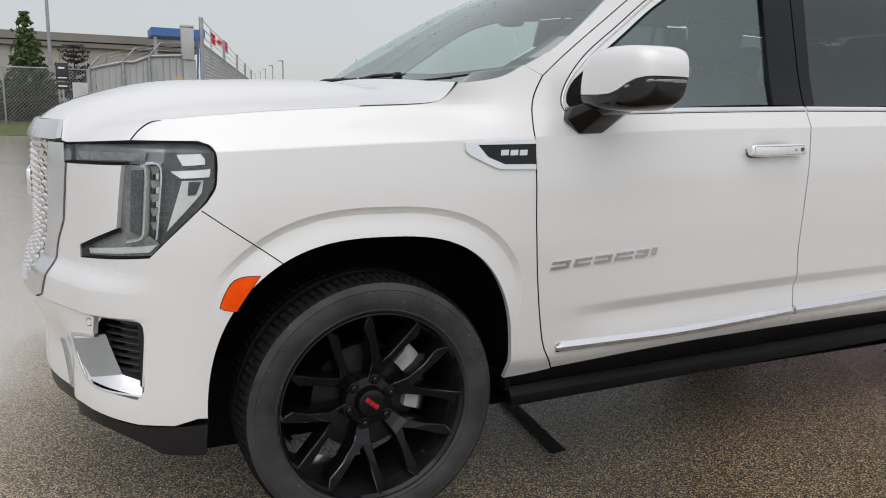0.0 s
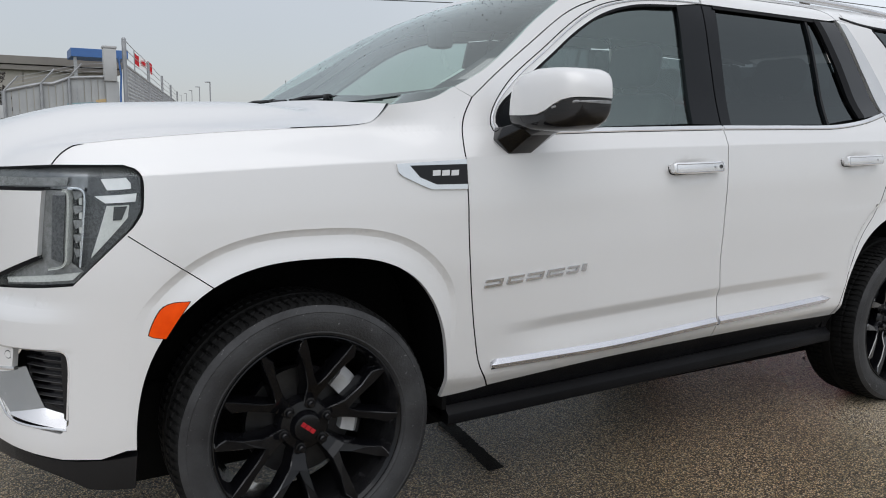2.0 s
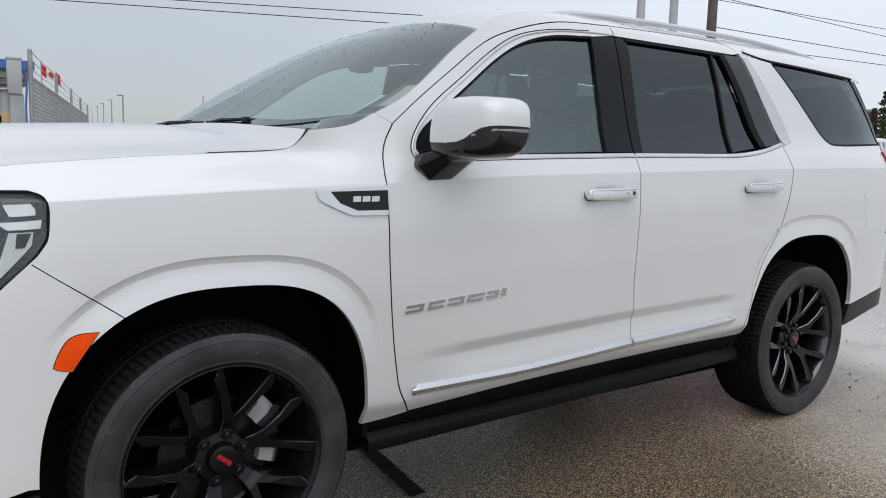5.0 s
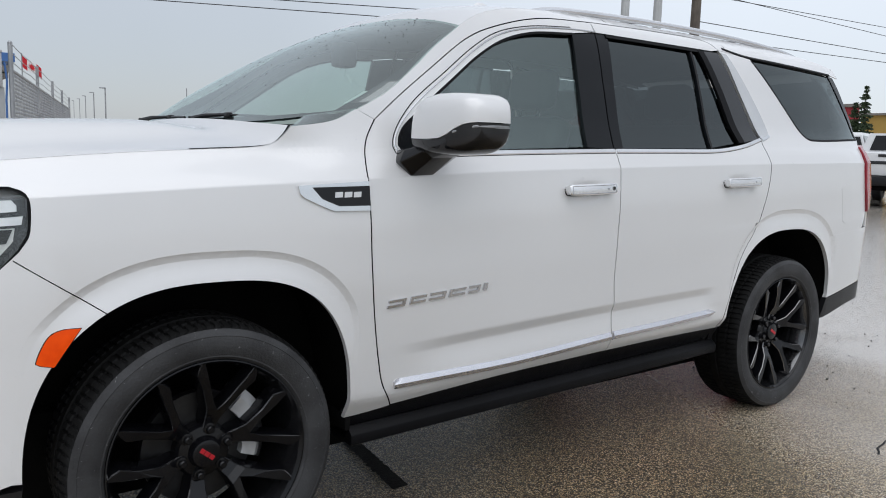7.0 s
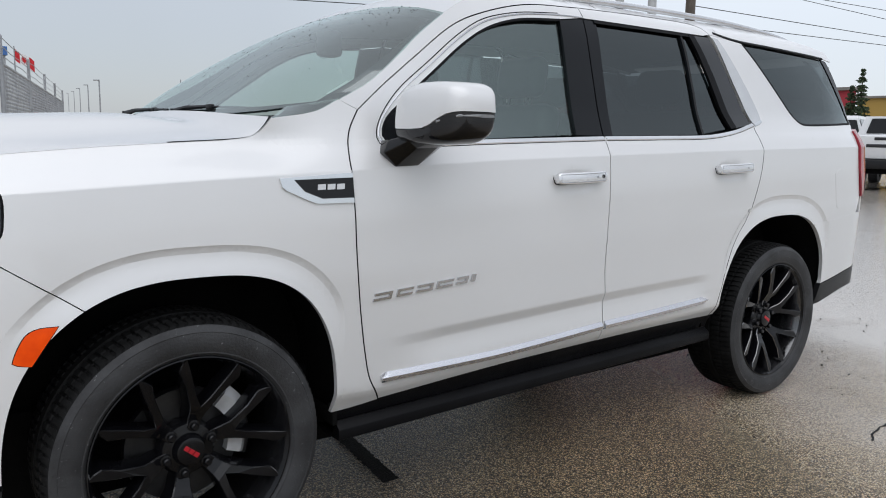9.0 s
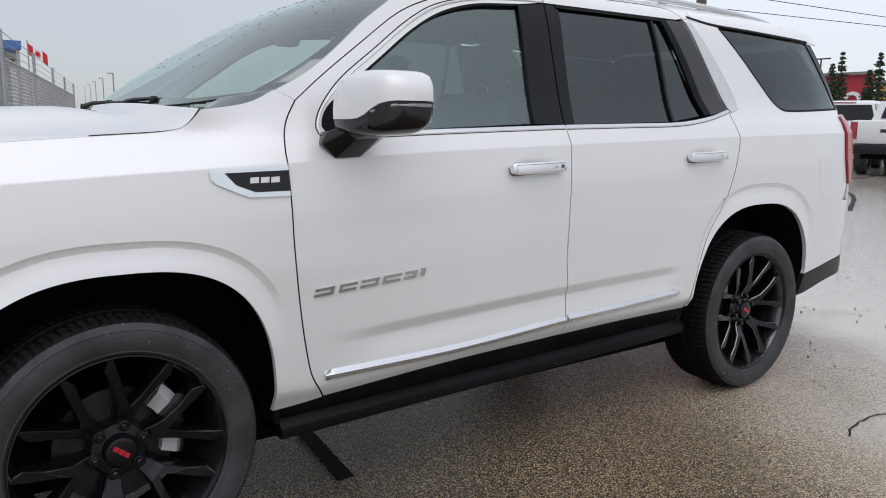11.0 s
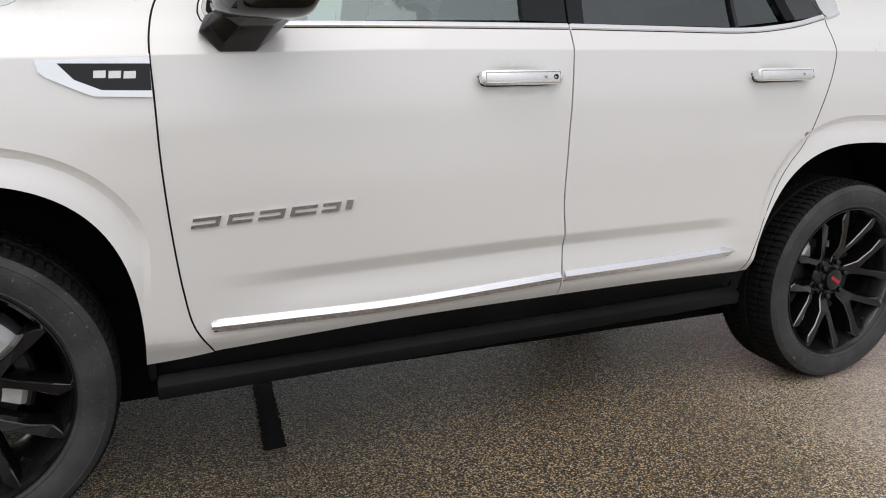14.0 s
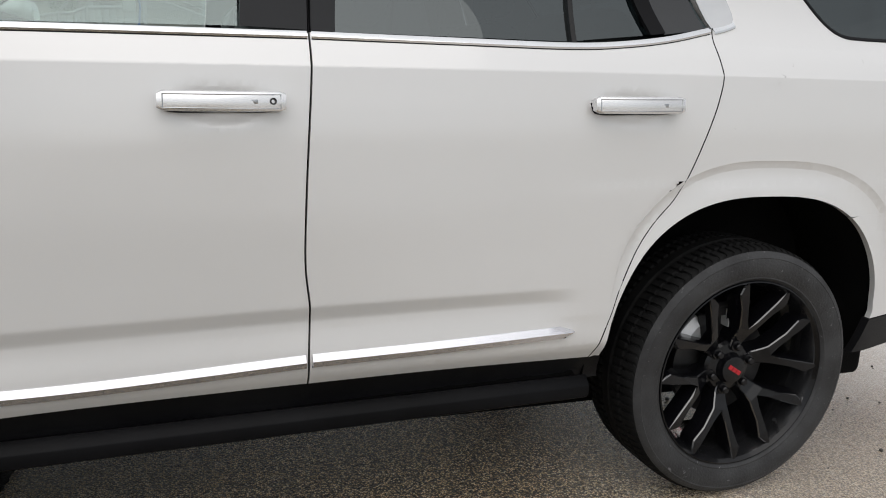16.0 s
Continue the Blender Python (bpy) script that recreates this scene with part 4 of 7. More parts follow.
    ring_rb = clip(ring_of(ARCHES[1], 0, 1.6, 0.20), lambda p: 0.888 + 0.06 * (p[0] - 3.434) - p[1])
    quarter = skin("quarter_panel", [quarter_o] + flat_q, PAINT, suv, side=side, step=0.022, gap=0.0)
    skin("quarter_glass", [chain([(2.925, 1.826), (3.78, 1.806)], [(3.78, 1.806), (4.08, 1.445)], [(3.423, 1.424)], [(3.36, 1.428), (3.308, 1.452)], [(3.092, 1.666), (2.925, 1.826)])], PRIVACY, suv, "dark privacy glass", side, 0.003, 0.0, -0.010, 0.05)
    strip("quarter_seal", [(2.93, 1.822), (3.092, 1.668), (3.308, 1.454), (3.36, 1.431), (3.423, 1.427), (4.03, 1.446)], SEAL, quarter, 0.011, 0.0025, "", side, -0.014, n=70)
    strip("quarter_seal", [(2.70, 1.862), (2.86, 1.840), (3.2, 1.829), (3.80, 1.812)], SEAL, quarter, 0.013, 0.004, "", side, -0.012)
    skin("d_pillar_cover", [chain([(3.785, 1.806)], [(3.86, 1.80)], [(4.13, 1.445)], [(4.085, 1.445)])], PILLAR, suv, "gloss black pillar cover", side, 0.0, 0.02, -0.006)
    skin("c_pillar_trim", [chain([(2.668, 1.836), (2.712, 1.832)], [(2.712, 1.832), (2.863, 1.623), (2.948, 1.465), (2.944, 1.444), (2.915, 1.432)], [(2.868, 1.424)], [(2.853, 1.444), (2.752, 1.650), (2.668, 1.836)])], CPANEL, quarter, "pale silver trim along the pillar", side, 0.0, 0.006, 0.0035, 0.04)
    strip("belt_moulding", [(2.874, 1.418), (2.915, 1.428), (2.95, 1.440)], CHROME, quarter, 0.022, 0.006, "", side)
    fuel = skin("fuel_door", [chain([(3.625, 1.165), (3.66, 1.185), (3.76, 1.188), (3.785, 1.165)], [(3.83, 0.985), (3.81, 0.968), (3.70, 0.965), (3.668, 0.98)])], PAINT, suv, "", side, 0.0012, 0.01, 0.0014, 0.03) if near else None
    skin("tail_light", [chain([(4.00, 1.405), (4.10, 1.42)], [(4.17, 1.25), (4.15, 1.05)], [(4.04, 1.02)], [(3.975, 1.17), (4.00, 1.405)])], RED, suv, "red tail light", side, 0.002, 0.03, 0.012)
    skin("rear_bumper", [chain(ring_rb, [(3.585, 0.545), (4.01, 0.594), (S1, 0.60)], [(S1, 0.932), (3.98, 0.9255), (3.45, 0.8935)])], PAINT, suv, "", side, 0.0, 0.02, 0.0004)
    skin("rear_valance", [chain([(3.583, 0.541), (4.01, 0.590), (S1, 0.596)], [(S1, 0.45), (3.95, 0.485), (3.545, 0.425)])], PLASTIC, suv, "matt black lower valance", side, 0.0, 0.03, 0.002)
    skin("tailgate", [chain([(4.16, 1.42), (S1, 1.43)], [(S1, 0.935), (4.05, 0.932)], [(4.05, 1.015), (4.155, 1.05), (4.175, 1.25)])], PAINT, suv, "", side, 0.002, 0.02)
    skin("rear_glass", [chain([(4.14, 1.445), (S1, 1.445)], [(S1, 1.78), (3.9, 1.79)])], PRIVACY, suv, "", side, 0.002, 0.01, -0.006, fn=lambda s_, z_, up: body(s_, z_, up) - np.array((0.8 * (z_ - 1.445), 0, 0)))
    # cant rail over the doors, and the sill below them
    skin("roof_side", [chain([(0.524, 1.449), (0.588, 1.420)], FRAME_F, FRAME_R, [(2.660, 1.848), (2.80, 1.838), (2.925, 1.828)], [(3.80, 1.812), (3.93, 1.80)], ROOF_EDGE[::-1], SCREEN[::-1])], PAINT, suv, side=side, gap=0.0016, depth=0.012)
    skin("sill", [chain([(0.50, 0.430), (0.644, 0.438), (1.172, 0.469), (1.738, 0.482), (2.10, 0.487), (2.60, 0.484)], [(2.62, 0.40), (0.50, 0.36)])], PLASTIC, suv, "black plastic sill", side, 0.0, 0.06, -0.016)
    # fixed running board with end brackets
    bm = bmesh.new()
    sec = [(0.80, -0.048), (0.914, -0.048), (0.921, -0.004), (0.934, 0.0), (0.961, -0.022), (0.963, -0.027), (0.962, -0.058), (0.954, -0.064), (0.82, -0.064)]
    xs = [0.493, 0.499, 1.0, 1.6, 2.2, 2.550, 2.556]
    rings = []
    for i, x in enumerate(xs):
        k = 0.93 if i in (0, len(xs) - 1) else 1.0
        top = 0.385 + (x - 0.5) * 0.021
        rings.append([bm.verts.new((x, side * (0.93 + (y - 0.93) * k), top - 0.035 + (z + 0.035) * k)) for y, z in sec])
    for a, b in zip(rings, rings[1:]):
        for k in range(len(sec)):
            bm.faces.new((a[k], a[(k + 1) % len(sec)], b[(k + 1) % len(sec)], b[k]))
    bm.faces.new(rings[0])
    bm.faces.new(rings[-1])
    board = part("running_board", bm, BOARD, suv, "black running board along the sill", 30)
    bm = bmesh.new()
    for k in range(60):
        x = 0.60 + 0.0315 * k
        z = 0.337 + (x - 0.5) * 0.021
        box(bm, (x, min(side * 0.84, side * 0.908), z - 0.004), (x + 0.022, max(side * 0.84, side * 0.908), z + 0.003))
    tagged(part("step_pad", bm, BOARD, board, "", 0), kind="stuff")
    for own, run, w in ((door, A_SEAM, 0.016), (door, B_SEAM, 0.016), (rdoor, C_SEAM, 0.016), (door, FRAME_F, 0.014), (rdoor, FRAME_R, 0.014), (rdoor, [(1.737, 1.345), (1.754, 1.883)], 0.014), (fender, HOOD_SEAM[:3], 0.008), (fender, HOOD_SEAM[6:], 0.005), (fender, [(-0.285, 0.878), (-0.490, 1.027)], 0.006), (lamp, [(-0.985, 1.191), (-0.681, 1.2075), (-0.497, 1.2075)], 0.012), (fender, [(0.524, 1.449), (0.586, 1.421)], 0.010)):
        strip("seam_seal", run, SEAL, own, w, -0.015, "", side, -0.024, n=40)
    strip("seam_seal", C_SEAM, SEAL, rdoor, 0.0030, 0.0010, "", side, n=90)
    strip("seam_seal", A_SEAM, SEAL, door, 0.0042, 0.0012, "", side, n=70)
    # badge on the fender, and the letters of the door as plain chrome blocks
    if near:
        badge = skin("fender_badge", [chain([(0.276, 1.207), (0.523, 1.221)], [(0.524, 1.127)], [(0.395, 1.128), (0.37, 1.137), (0.296, 1.170)], [(0.282, 1.182)])], CHROME, fender, "chrome vent badge with a black centre", side, 0.0, 0.012, 0.007, 0.02)
        skin("badge_centre", [chain([(0.322, 1.202), (0.523, 1.206)], [(0.523, 1.143)], [(0.413, 1.143), (0.355, 1.166)])], GLOSS, badge, "", side, 0.0, 0.008, 0.009, 0.03)
        for k in range(3):
            s_ = 0.396 + 0.033 * k
            skin("badge_mark", [chain([(s_, 1.170)], [(s_ + 0.027, 1.171)], [(s_ + 0.029, 1.188)], [(s_ + 0.002, 1.187)]), ], WHITEMARK, badge, "", side, 0.0, 0.003, 0.011, 0.03)
        widths = [(0.598, 0.668), (0.688, 0.752), (0.768, 0.836), (0.853, 0.924), (0.940, 0.990), (1.004, 1.022)]
        for k, (s_, e) in enumerate(widths):
            z = 0.797 + 0.026 * (s_ - 0.598) / 0.42
            h = 0.026
            t = 0.0085
            lean = lambda u, v: (s_ + u + 0.30 * (v - 0.5) * h, z + v * h + 0.004 * u / 0.07)
            w_ = e - s_
            bars = [[lean(0, 1 - t / h), lean(w_, 1 - t / h), lean(w_, 1), lean(0, 1)], [lean(0, 0), lean(w_, 0), lean(w_, t / h), lean(0, t / h)]]
            bars.append([lean(w_ - 0.011, t / h), lean(w_, t / h), lean(w_, 1 - t / h), lean(w_ - 0.011, 1 - t / h)] if k % 2 == 0 else [lean(0, t / h), lean(0.011, t / h), lean(0.011, 1 - t / h), lean(0, 1 - t / h)])
            if k == 5:
                bars = [[(s_, z + 0.002), (e, z + 0.002), (e + 0.006, z + h + 0.002), (s_ + 0.006, z + h + 0.002)]]
            skin("door_emblem_block", bars, EMBLEM, door, "", side, 0.0, 0.008, 0.0065, 0.05)
    # roof rail
    bm = bmesh.new()
    L = line([(1.50, 0.0), (1.60, 0.030), (1.9, 0.040), (2.6, 0.042), (3.2, 0.038), (3.5, 0.026), (3.62, 0.0)], 36)
    edge = line([body(s_, z_) for s_, z_ in ROOF_EDGE], 80)
    pts = []
    for s_, h in L:
        z = np.interp(s_, edge[:, 0], edge[:, 2])
        pts.append((s_, side * 0.665, z + h * 0.45 - 0.002))
    tube(bm, pts, 0.014, 10)
    part("roof_rail", bm, SATIN, suv, "satin silver roof rail")
    # door mirror
    mirror = new("door_mirror")
    mirror.parent, mirror.matrix_parent_inverse = suv, suv.matrix_basis.inverted()
    mirror["label"] = "white door mirror with black lower housing"

    def shell(name, z_of, mat, rings, cap):
        bm = bmesh.new()
        rs = []
        for y, x0, x1, z0, z1, p in rings:
            ring = []
            for k in range(28):
                t = 2 * math.pi * k / 28
                c, d = math.cos(t), math.sin(t)
                ring.append(bm.verts.new(((x0 + x1) / 2 + (x1 - x0) / 2 * math.copysign(abs(c) ** p, c), side * y, (z0 + z1) / 2 + (z1 - z0) / 2 * math.copysign(abs(d) ** p, d))))
            rs.append(ring)
        for a, b in zip(rs, rs[1:]):
            for k in range(28):
                bm.faces.new((a[k], a[(k + 1) % 28], b[(k + 1) % 28], b[k]))
        bm.faces.new(rs[0])
        bm.faces.new(rs[-1])
        return part(name, bm, mat, mirror, "", 45)

    HEAD_UP = line([(1.0, 0.0), (0.985, 0.30), (0.94, 0.74), (0.87, 0.93), (0.72, 1.0), (0.30, 1.01), (-0.30, 1.0), (-0.62, 0.965), (-0.84, 0.86), (-0.95, 0.58), (-1.0, 0.24), (-1.0, 0.0)], 18)
    HEAD_LOW = [(math.copysign(abs(math.cos(t)) ** 0.5, math.cos(t)), math.sin(t) ** 0.55) for t in np.linspace(0, math.pi, 19)]
    heads = [(1.012, 0.690, 0.840, 1.340, 1.364, 1.450), (1.020, 0.668, 0.858, 1.326, 1.362, 1.478), (1.045, 0.660, 0.870, 1.316, 1.361, 1.497), (1.11, 0.666, 0.878, 1.312, 1.361, 1.508), (1.155, 0.676, 0.882, 1.312, 1.364, 1.509), (1.185, 0.685, 0.884, 1.313, 1.376, 1.508), (1.21, 0.695, 0.885, 1.316, 1.394, 1.506), (1.235, 0.709, 0.885, 1.323, 1.408, 1.502), (1.256, 0.727, 0.884, 1.336, 1.414, 1.493), (1.268, 0.748, 0.880, 1.350, 1.416, 1.480), (1.276, 0.775, 0.872, 1.364, 1.416, 1.461), (1.280, 0.80, 0.866, 1.382, 1.416, 1.444)]
    for name, mat, up in (("mirror_cap", PAINT, True), ("mirror_housing", PIANO, False)):
        bm = bmesh.new()
        rs = []
        for y, x0, x1, z0, zb, z1 in heads:
            if not up:
                x0, x1, zb = x0 + 0.003, x1 - 0.002, zb - 0.0025
            ring = []
            for u, v in HEAD_UP if up else HEAD_LOW:
                ring.append(bm.verts.new(((x0 + x1) / 2 + (x1 - x0) / 2 * u, side * (y - (0 if up else 0.002)), zb + ((z1 - zb) if up else (z0 - zb)) * v)))
            rs.append(ring)
        for a, b in zip(rs, rs[1:]):
            for k in range(18):
                bm.faces.new((a[k], a[k + 1], b[k + 1], b[k]))
            bm.faces.new((a[0], b[0], b[18], a[18]))
        bm.faces.new(rs[0])
        bm.faces.new(rs[-1])
        part(name, bm, mat, mirror, "", 40)
    shell("mirror_glass", None, MIRROR, [(1.06, 0.880, 0.8865, 1.375, 1.465, 0.5), (1.225, 0.880, 0.8865, 1.395, 1.460, 0.5)], True)
    shell("turn_lamp", None, LAMPGREY, [(1.205, 0.694, 0.76, 1.378, 1.390, 0.5), (1.262, 0.738, 0.80, 1.397, 1.408, 0.5), (1.281, 0.80, 0.865, 1.398, 1.408, 0.5)], True)
    bm = bmesh.new()
    rs = []
    for y, pts in ((0.935, ((0.662, 1.322), (0.645, 1.280), (0.690, 1.236), (0.785, 1.238), (0.845, 1.285), (0.80, 1.328))),
                   (0.995, ((0.658, 1.325), (0.640, 1.283), (0.688, 1.237), (0.778, 1.240), (0.838, 1.290), (0.80, 1.334))),
                   (1.06, ((0.700, 1.345), (0.690, 1.322), (0.725, 1.300), (0.810, 1.302), (0.862, 1.326), (0.83, 1.350))),
                   (1.13, ((0.725, 1.352), (0.72, 1.335), (0.75, 1.322), (0.83, 1.322), (0.872, 1.334), (0.84, 1.355)))):
        rs.append([bm.verts.new((x, side * y, z)) for x, z in pts])
    for a, b in zip(rs, rs[1:]):
        for k in range(6):
            bm.faces.new((a[k], a[(k + 1) % 6], b[(k + 1) % 6], b[k]))
    bm.faces.new(rs[0])
    bm.faces.new(rs[-1])
    bmesh.ops.bevel(bm, geom=bm.edges[:], offset=0.004, segments=2, affect="EDGES", profile=0.5)
    part("mirror_foot", bm, PIANO, mirror, "", 35)


for side in (-1, 1):
    body_side(side)

# bonnet
nose = chain([(-0.688, 1.2075), (-0.85, 1.1985), (-0.985, 1.1915)], [(-1.012, 1.196)], [(-1.058, 1.252)], [(-1.06, 1.252), (-1.25, 1.252), (S0, 1.25)])
nose3 = np.array([body(*p) for p in nose])
front_edge = line(list(nose3) + [q * np.array((1, -1, 1)) for q in nose3[::-1][1:]], 160, False)
left_edge = line([body(*p, 0.0) for p in chain(HOOD_SEAM)], 96, False)
rear_left = left_edge[-1]
rear_edge = line([rear_left, (0.272, -0.72, 1.397), (0.250, -0.35, 1.412), (0.240, 0, 1.417), (0.250, 0.35, 1.412), (0.272, 0.72, 1.397), rear_left * np.array((1, -1, 1))], 160)
g = coons(front_edge, rear_edge, left_edge, left_edge * np.array((1, -1, 1)))
for i in range(g.shape[0]):
    for j in range(g.shape[1]):
        u, v = i / (g.shape[0] - 1), j / (g.shape[1] - 1)
        e = min(u, 1 - u)
        g[i, j, 2] += 0.052 * smooth(0.0, 0.30, e) * smooth(0.0, 0.35, v) * smooth(1.02, 0.74, v) + 0.006 * smooth(0.17, 0.21, e) * smooth(0.05, 0.3, v) * smooth(1.0, 0.8, v)
for _ in range(60):
    g[1:-1, 1:-1, 2] = 0.5 * g[1:-1, 1:-1, 2] + 0.125 * (g[:-2, 1:-1, 2] + g[2:, 1:-1, 2] + g[1:-1, :-2, 2] + g[1:-1, 2:, 2])
h = g.copy()
nu, nv = g.shape[0] - 1, g.shape[1] - 1
for j in range(nv + 1):
    for i, k in ((0, 1), (nu, -1)):
        h[i, j] += np.array((0, (-0.0010 + 0.0045 * smooth(0.13, 0.06, j / nv) + 0.0045 * smooth(0.80, 0.95, j / nv)) * k, 0))
v, f = sheet(h, 0.016, lambda p: np.array((0, 0, -1.0)) if p[0] > 0.22 else to_centre(p) * 0.9 + np.array((0, 0, -0.12)))
mesh_object("bonnet", v, f, PAINT, suv, "", 40)

# windscreen and roof
sc = line([body(*p) for p in SCREEN], 24)
cen = line([(0.29, 0, 1.404), (0.49, 0, 1.572), (0.77, 0, 1.749), (1.045, 0, 1.868)], 24)


def across(edge, mid, n, power):
    row = []
    for k in range(n + 1):
        q = -1 + 2 * k / n
        w = abs(q) ** power
        p = mid + (edge - mid) * w
        row.append((p[0], edge[1] * -q if edge[1] > 0 else edge[1] * -q, p[2]))
    return row[::-1]


G = np.array([across(sc[i], cen[i], 40, 2.4 + 7.0 * (1 - i / 24) ** 3) for i in range(25)])
v, f = sheet(G, 0.006, lambda p: np.array((0.5, 0, -0.8)))
corner = []
for sd in (0, 1):
    # the glass runs down to the wing in the corner beside the bonnet
    e1 = line([body(*p) for p in ((0.286, 1.385), (0.36, 1.397), (0.44, 1.412), (0.522, 1.451))], 16)
    e2 = line([G[0][k] for k in range(2, -1, -1)], 16)
    if abs(e2[0][1]) > abs(e2[-1][1]):
        e2 = e2[::-1]
    if e2[0][1] > 0:
        e2 = e2 * np.array((1, -1, 1))
    gg = np.array([[e1[k] + (e2[k] + np.array((0.004, 0, 0.003)) - e1[k]) * q for q in (0, 0.33, 0.66, 1.0)] for k in range(17)])
    if sd:
        gg = gg * np.array((1, -1, 1))
    vv_, ff_ = sheet(gg)
    corner.append((vv_, ff_, gg))
# inspection sticker low on the glass
st = [[G[i][40] * (1 - q) + G[i][37] * q for q in (0.16, 0.28, 0.40, 0.52)] for i in (3, 4, 5, 6)]
st = [[(p if p[1] < 0 else p * np.array((1, -1, 1))) + np.array((0.008, 0.003, -0.010)) for p in r] for r in st]
v_, f_ = sheet(np.array(st))
sticker = mesh_object("sticker", v_, f_, PAPER, suv, "white paper sticker inside the windscreen")
screen = mesh_object("windscreen", v, f, CLEAR, suv, "windscreen glass with rain drops", 60)
# dark printed border round the inside of the glass
bm = bmesh.new()
grid = [[bm.verts.new(Vector(G[i][j]) + Vector((0.004, 0, -0.006))) for j in range(41)] for i in range(25)]
for i in range(24):
    for j in range(40):
        if j < 1 or j > 38 or i > 21 or i < 1 or (G[i][j][1] > 0 and (j < 2 or j > 37)):
            bm.faces.new((grid[i][j], grid[i][j + 1], grid[i + 1][j + 1], grid[i + 1][j]))
bmesh.ops.delete(bm, geom=[v for v in bm.verts if not v.link_faces], context="VERTS")
part("glass_border", bm, FRIT, screen)
rnd = random.Random(17)
bm = bmesh.new()
for _ in range(420):
    i, j = 24 * (1 - rnd.random() ** 2.2 * 0.8), rnd.uniform(3, 37)
    a, b = int(min(i, 23)), int(j)
    q = G[a][b] * (1 - (i - a)) + G[a + 1][b] * (i - a) + (G[a][b + 1] - G[a][b]) * (j - b)
    r = 0.0008 + 0.0017 * rnd.random() ** 3
    bmesh.ops.create_icosphere(bm, subdivisions=1, radius=r, matrix=Matrix.Translation((q[0] - 0.0005, q[1], q[2] + 0.001)))
for vv_, ff_, gg in corner:
    mesh_object("glass_corner", vv_, ff_, CLEAR, screen)
    vv_, ff_ = sheet(gg + np.array((0.004, 0, -0.006)))
    mesh_object("glass_border", vv_, ff_, FRIT, screen)
tagged(part("rain_drops", bm, DROPS, screen, "small rain drops"), kind="stuff")
RE = line([body(*p) for p in ROOF_EDGE], 50)
R = []
for i, e in enumerate(RE):
    u = i / 50
    crown = 0.086 - 0.040 * smooth(0, 0.25, u)
    mid = np.array((e[0] + 0.052 * (1 - smooth(0, 0.2, u)) - 0.10 * 0 + 0.14 * smooth(0.9, 1, u), 0, e[2] + crown))
    R.append(across(e, mid, 40, 2.4))
v, f = sheet(np.array(R), 0.015, lambda p: np.array((0, 0, -1.0)))
roof = mesh_object("roof", v, f, PAINT, suv, "", 45)
G2 = np.array([[(p[0] + 0.015, p[1] * 0.97, p[2] - 0.045) for p in row] for row in R])
v, f = sheet(G2)
mesh_object("headliner", v, f, LINING, suv)
# rear spoiler lip
bm = bmesh.new()
box(bm, (3.80, -0.66, 1.83), (4.14, 0.66, 1.868), 0.014)
for vert in bm.verts:
    if vert.co.x > 4.0:
        vert.co.z -= 0.012 + 0.03 * (vert.co.y / 0.66) ** 2
        vert.co.x -= 0.14 * (vert.co.y / 0.66) ** 2
part("spoiler", bm, PAINT, suv)
# aerial
bm = bmesh.new()
ring0 = [(-0.125, 0), (-0.05, -0.032), (0.09, -0.034), (0.125, 0), (0.09, 0.034), (-0.05, 0.032)]
levels = [[bm.verts.new((1.735 + p * f + dx, q * f2, z)) for p, q in ring0] for f, f2, dx, z in ((1.0, 1.0, 0.0, 1.945), (0.97, 0.9, 0.004, 1.985), (0.55, 0.35, 0.022, 2.010), (0.30, 0.2, 0.028, 2.052), (0.18, 0.12, 0.022, 2.058))]
for r0, r1 in zip(levels, levels[1:]):
    for i in range(6):
        bm.faces.new((r0[i], r0[(i + 1) % 6], r1[(i + 1) % 6], r1[i]))
bm.faces.new(levels[-1])
part("roof_aerial", bm, PAINT, suv, "white shark-fin aerial")
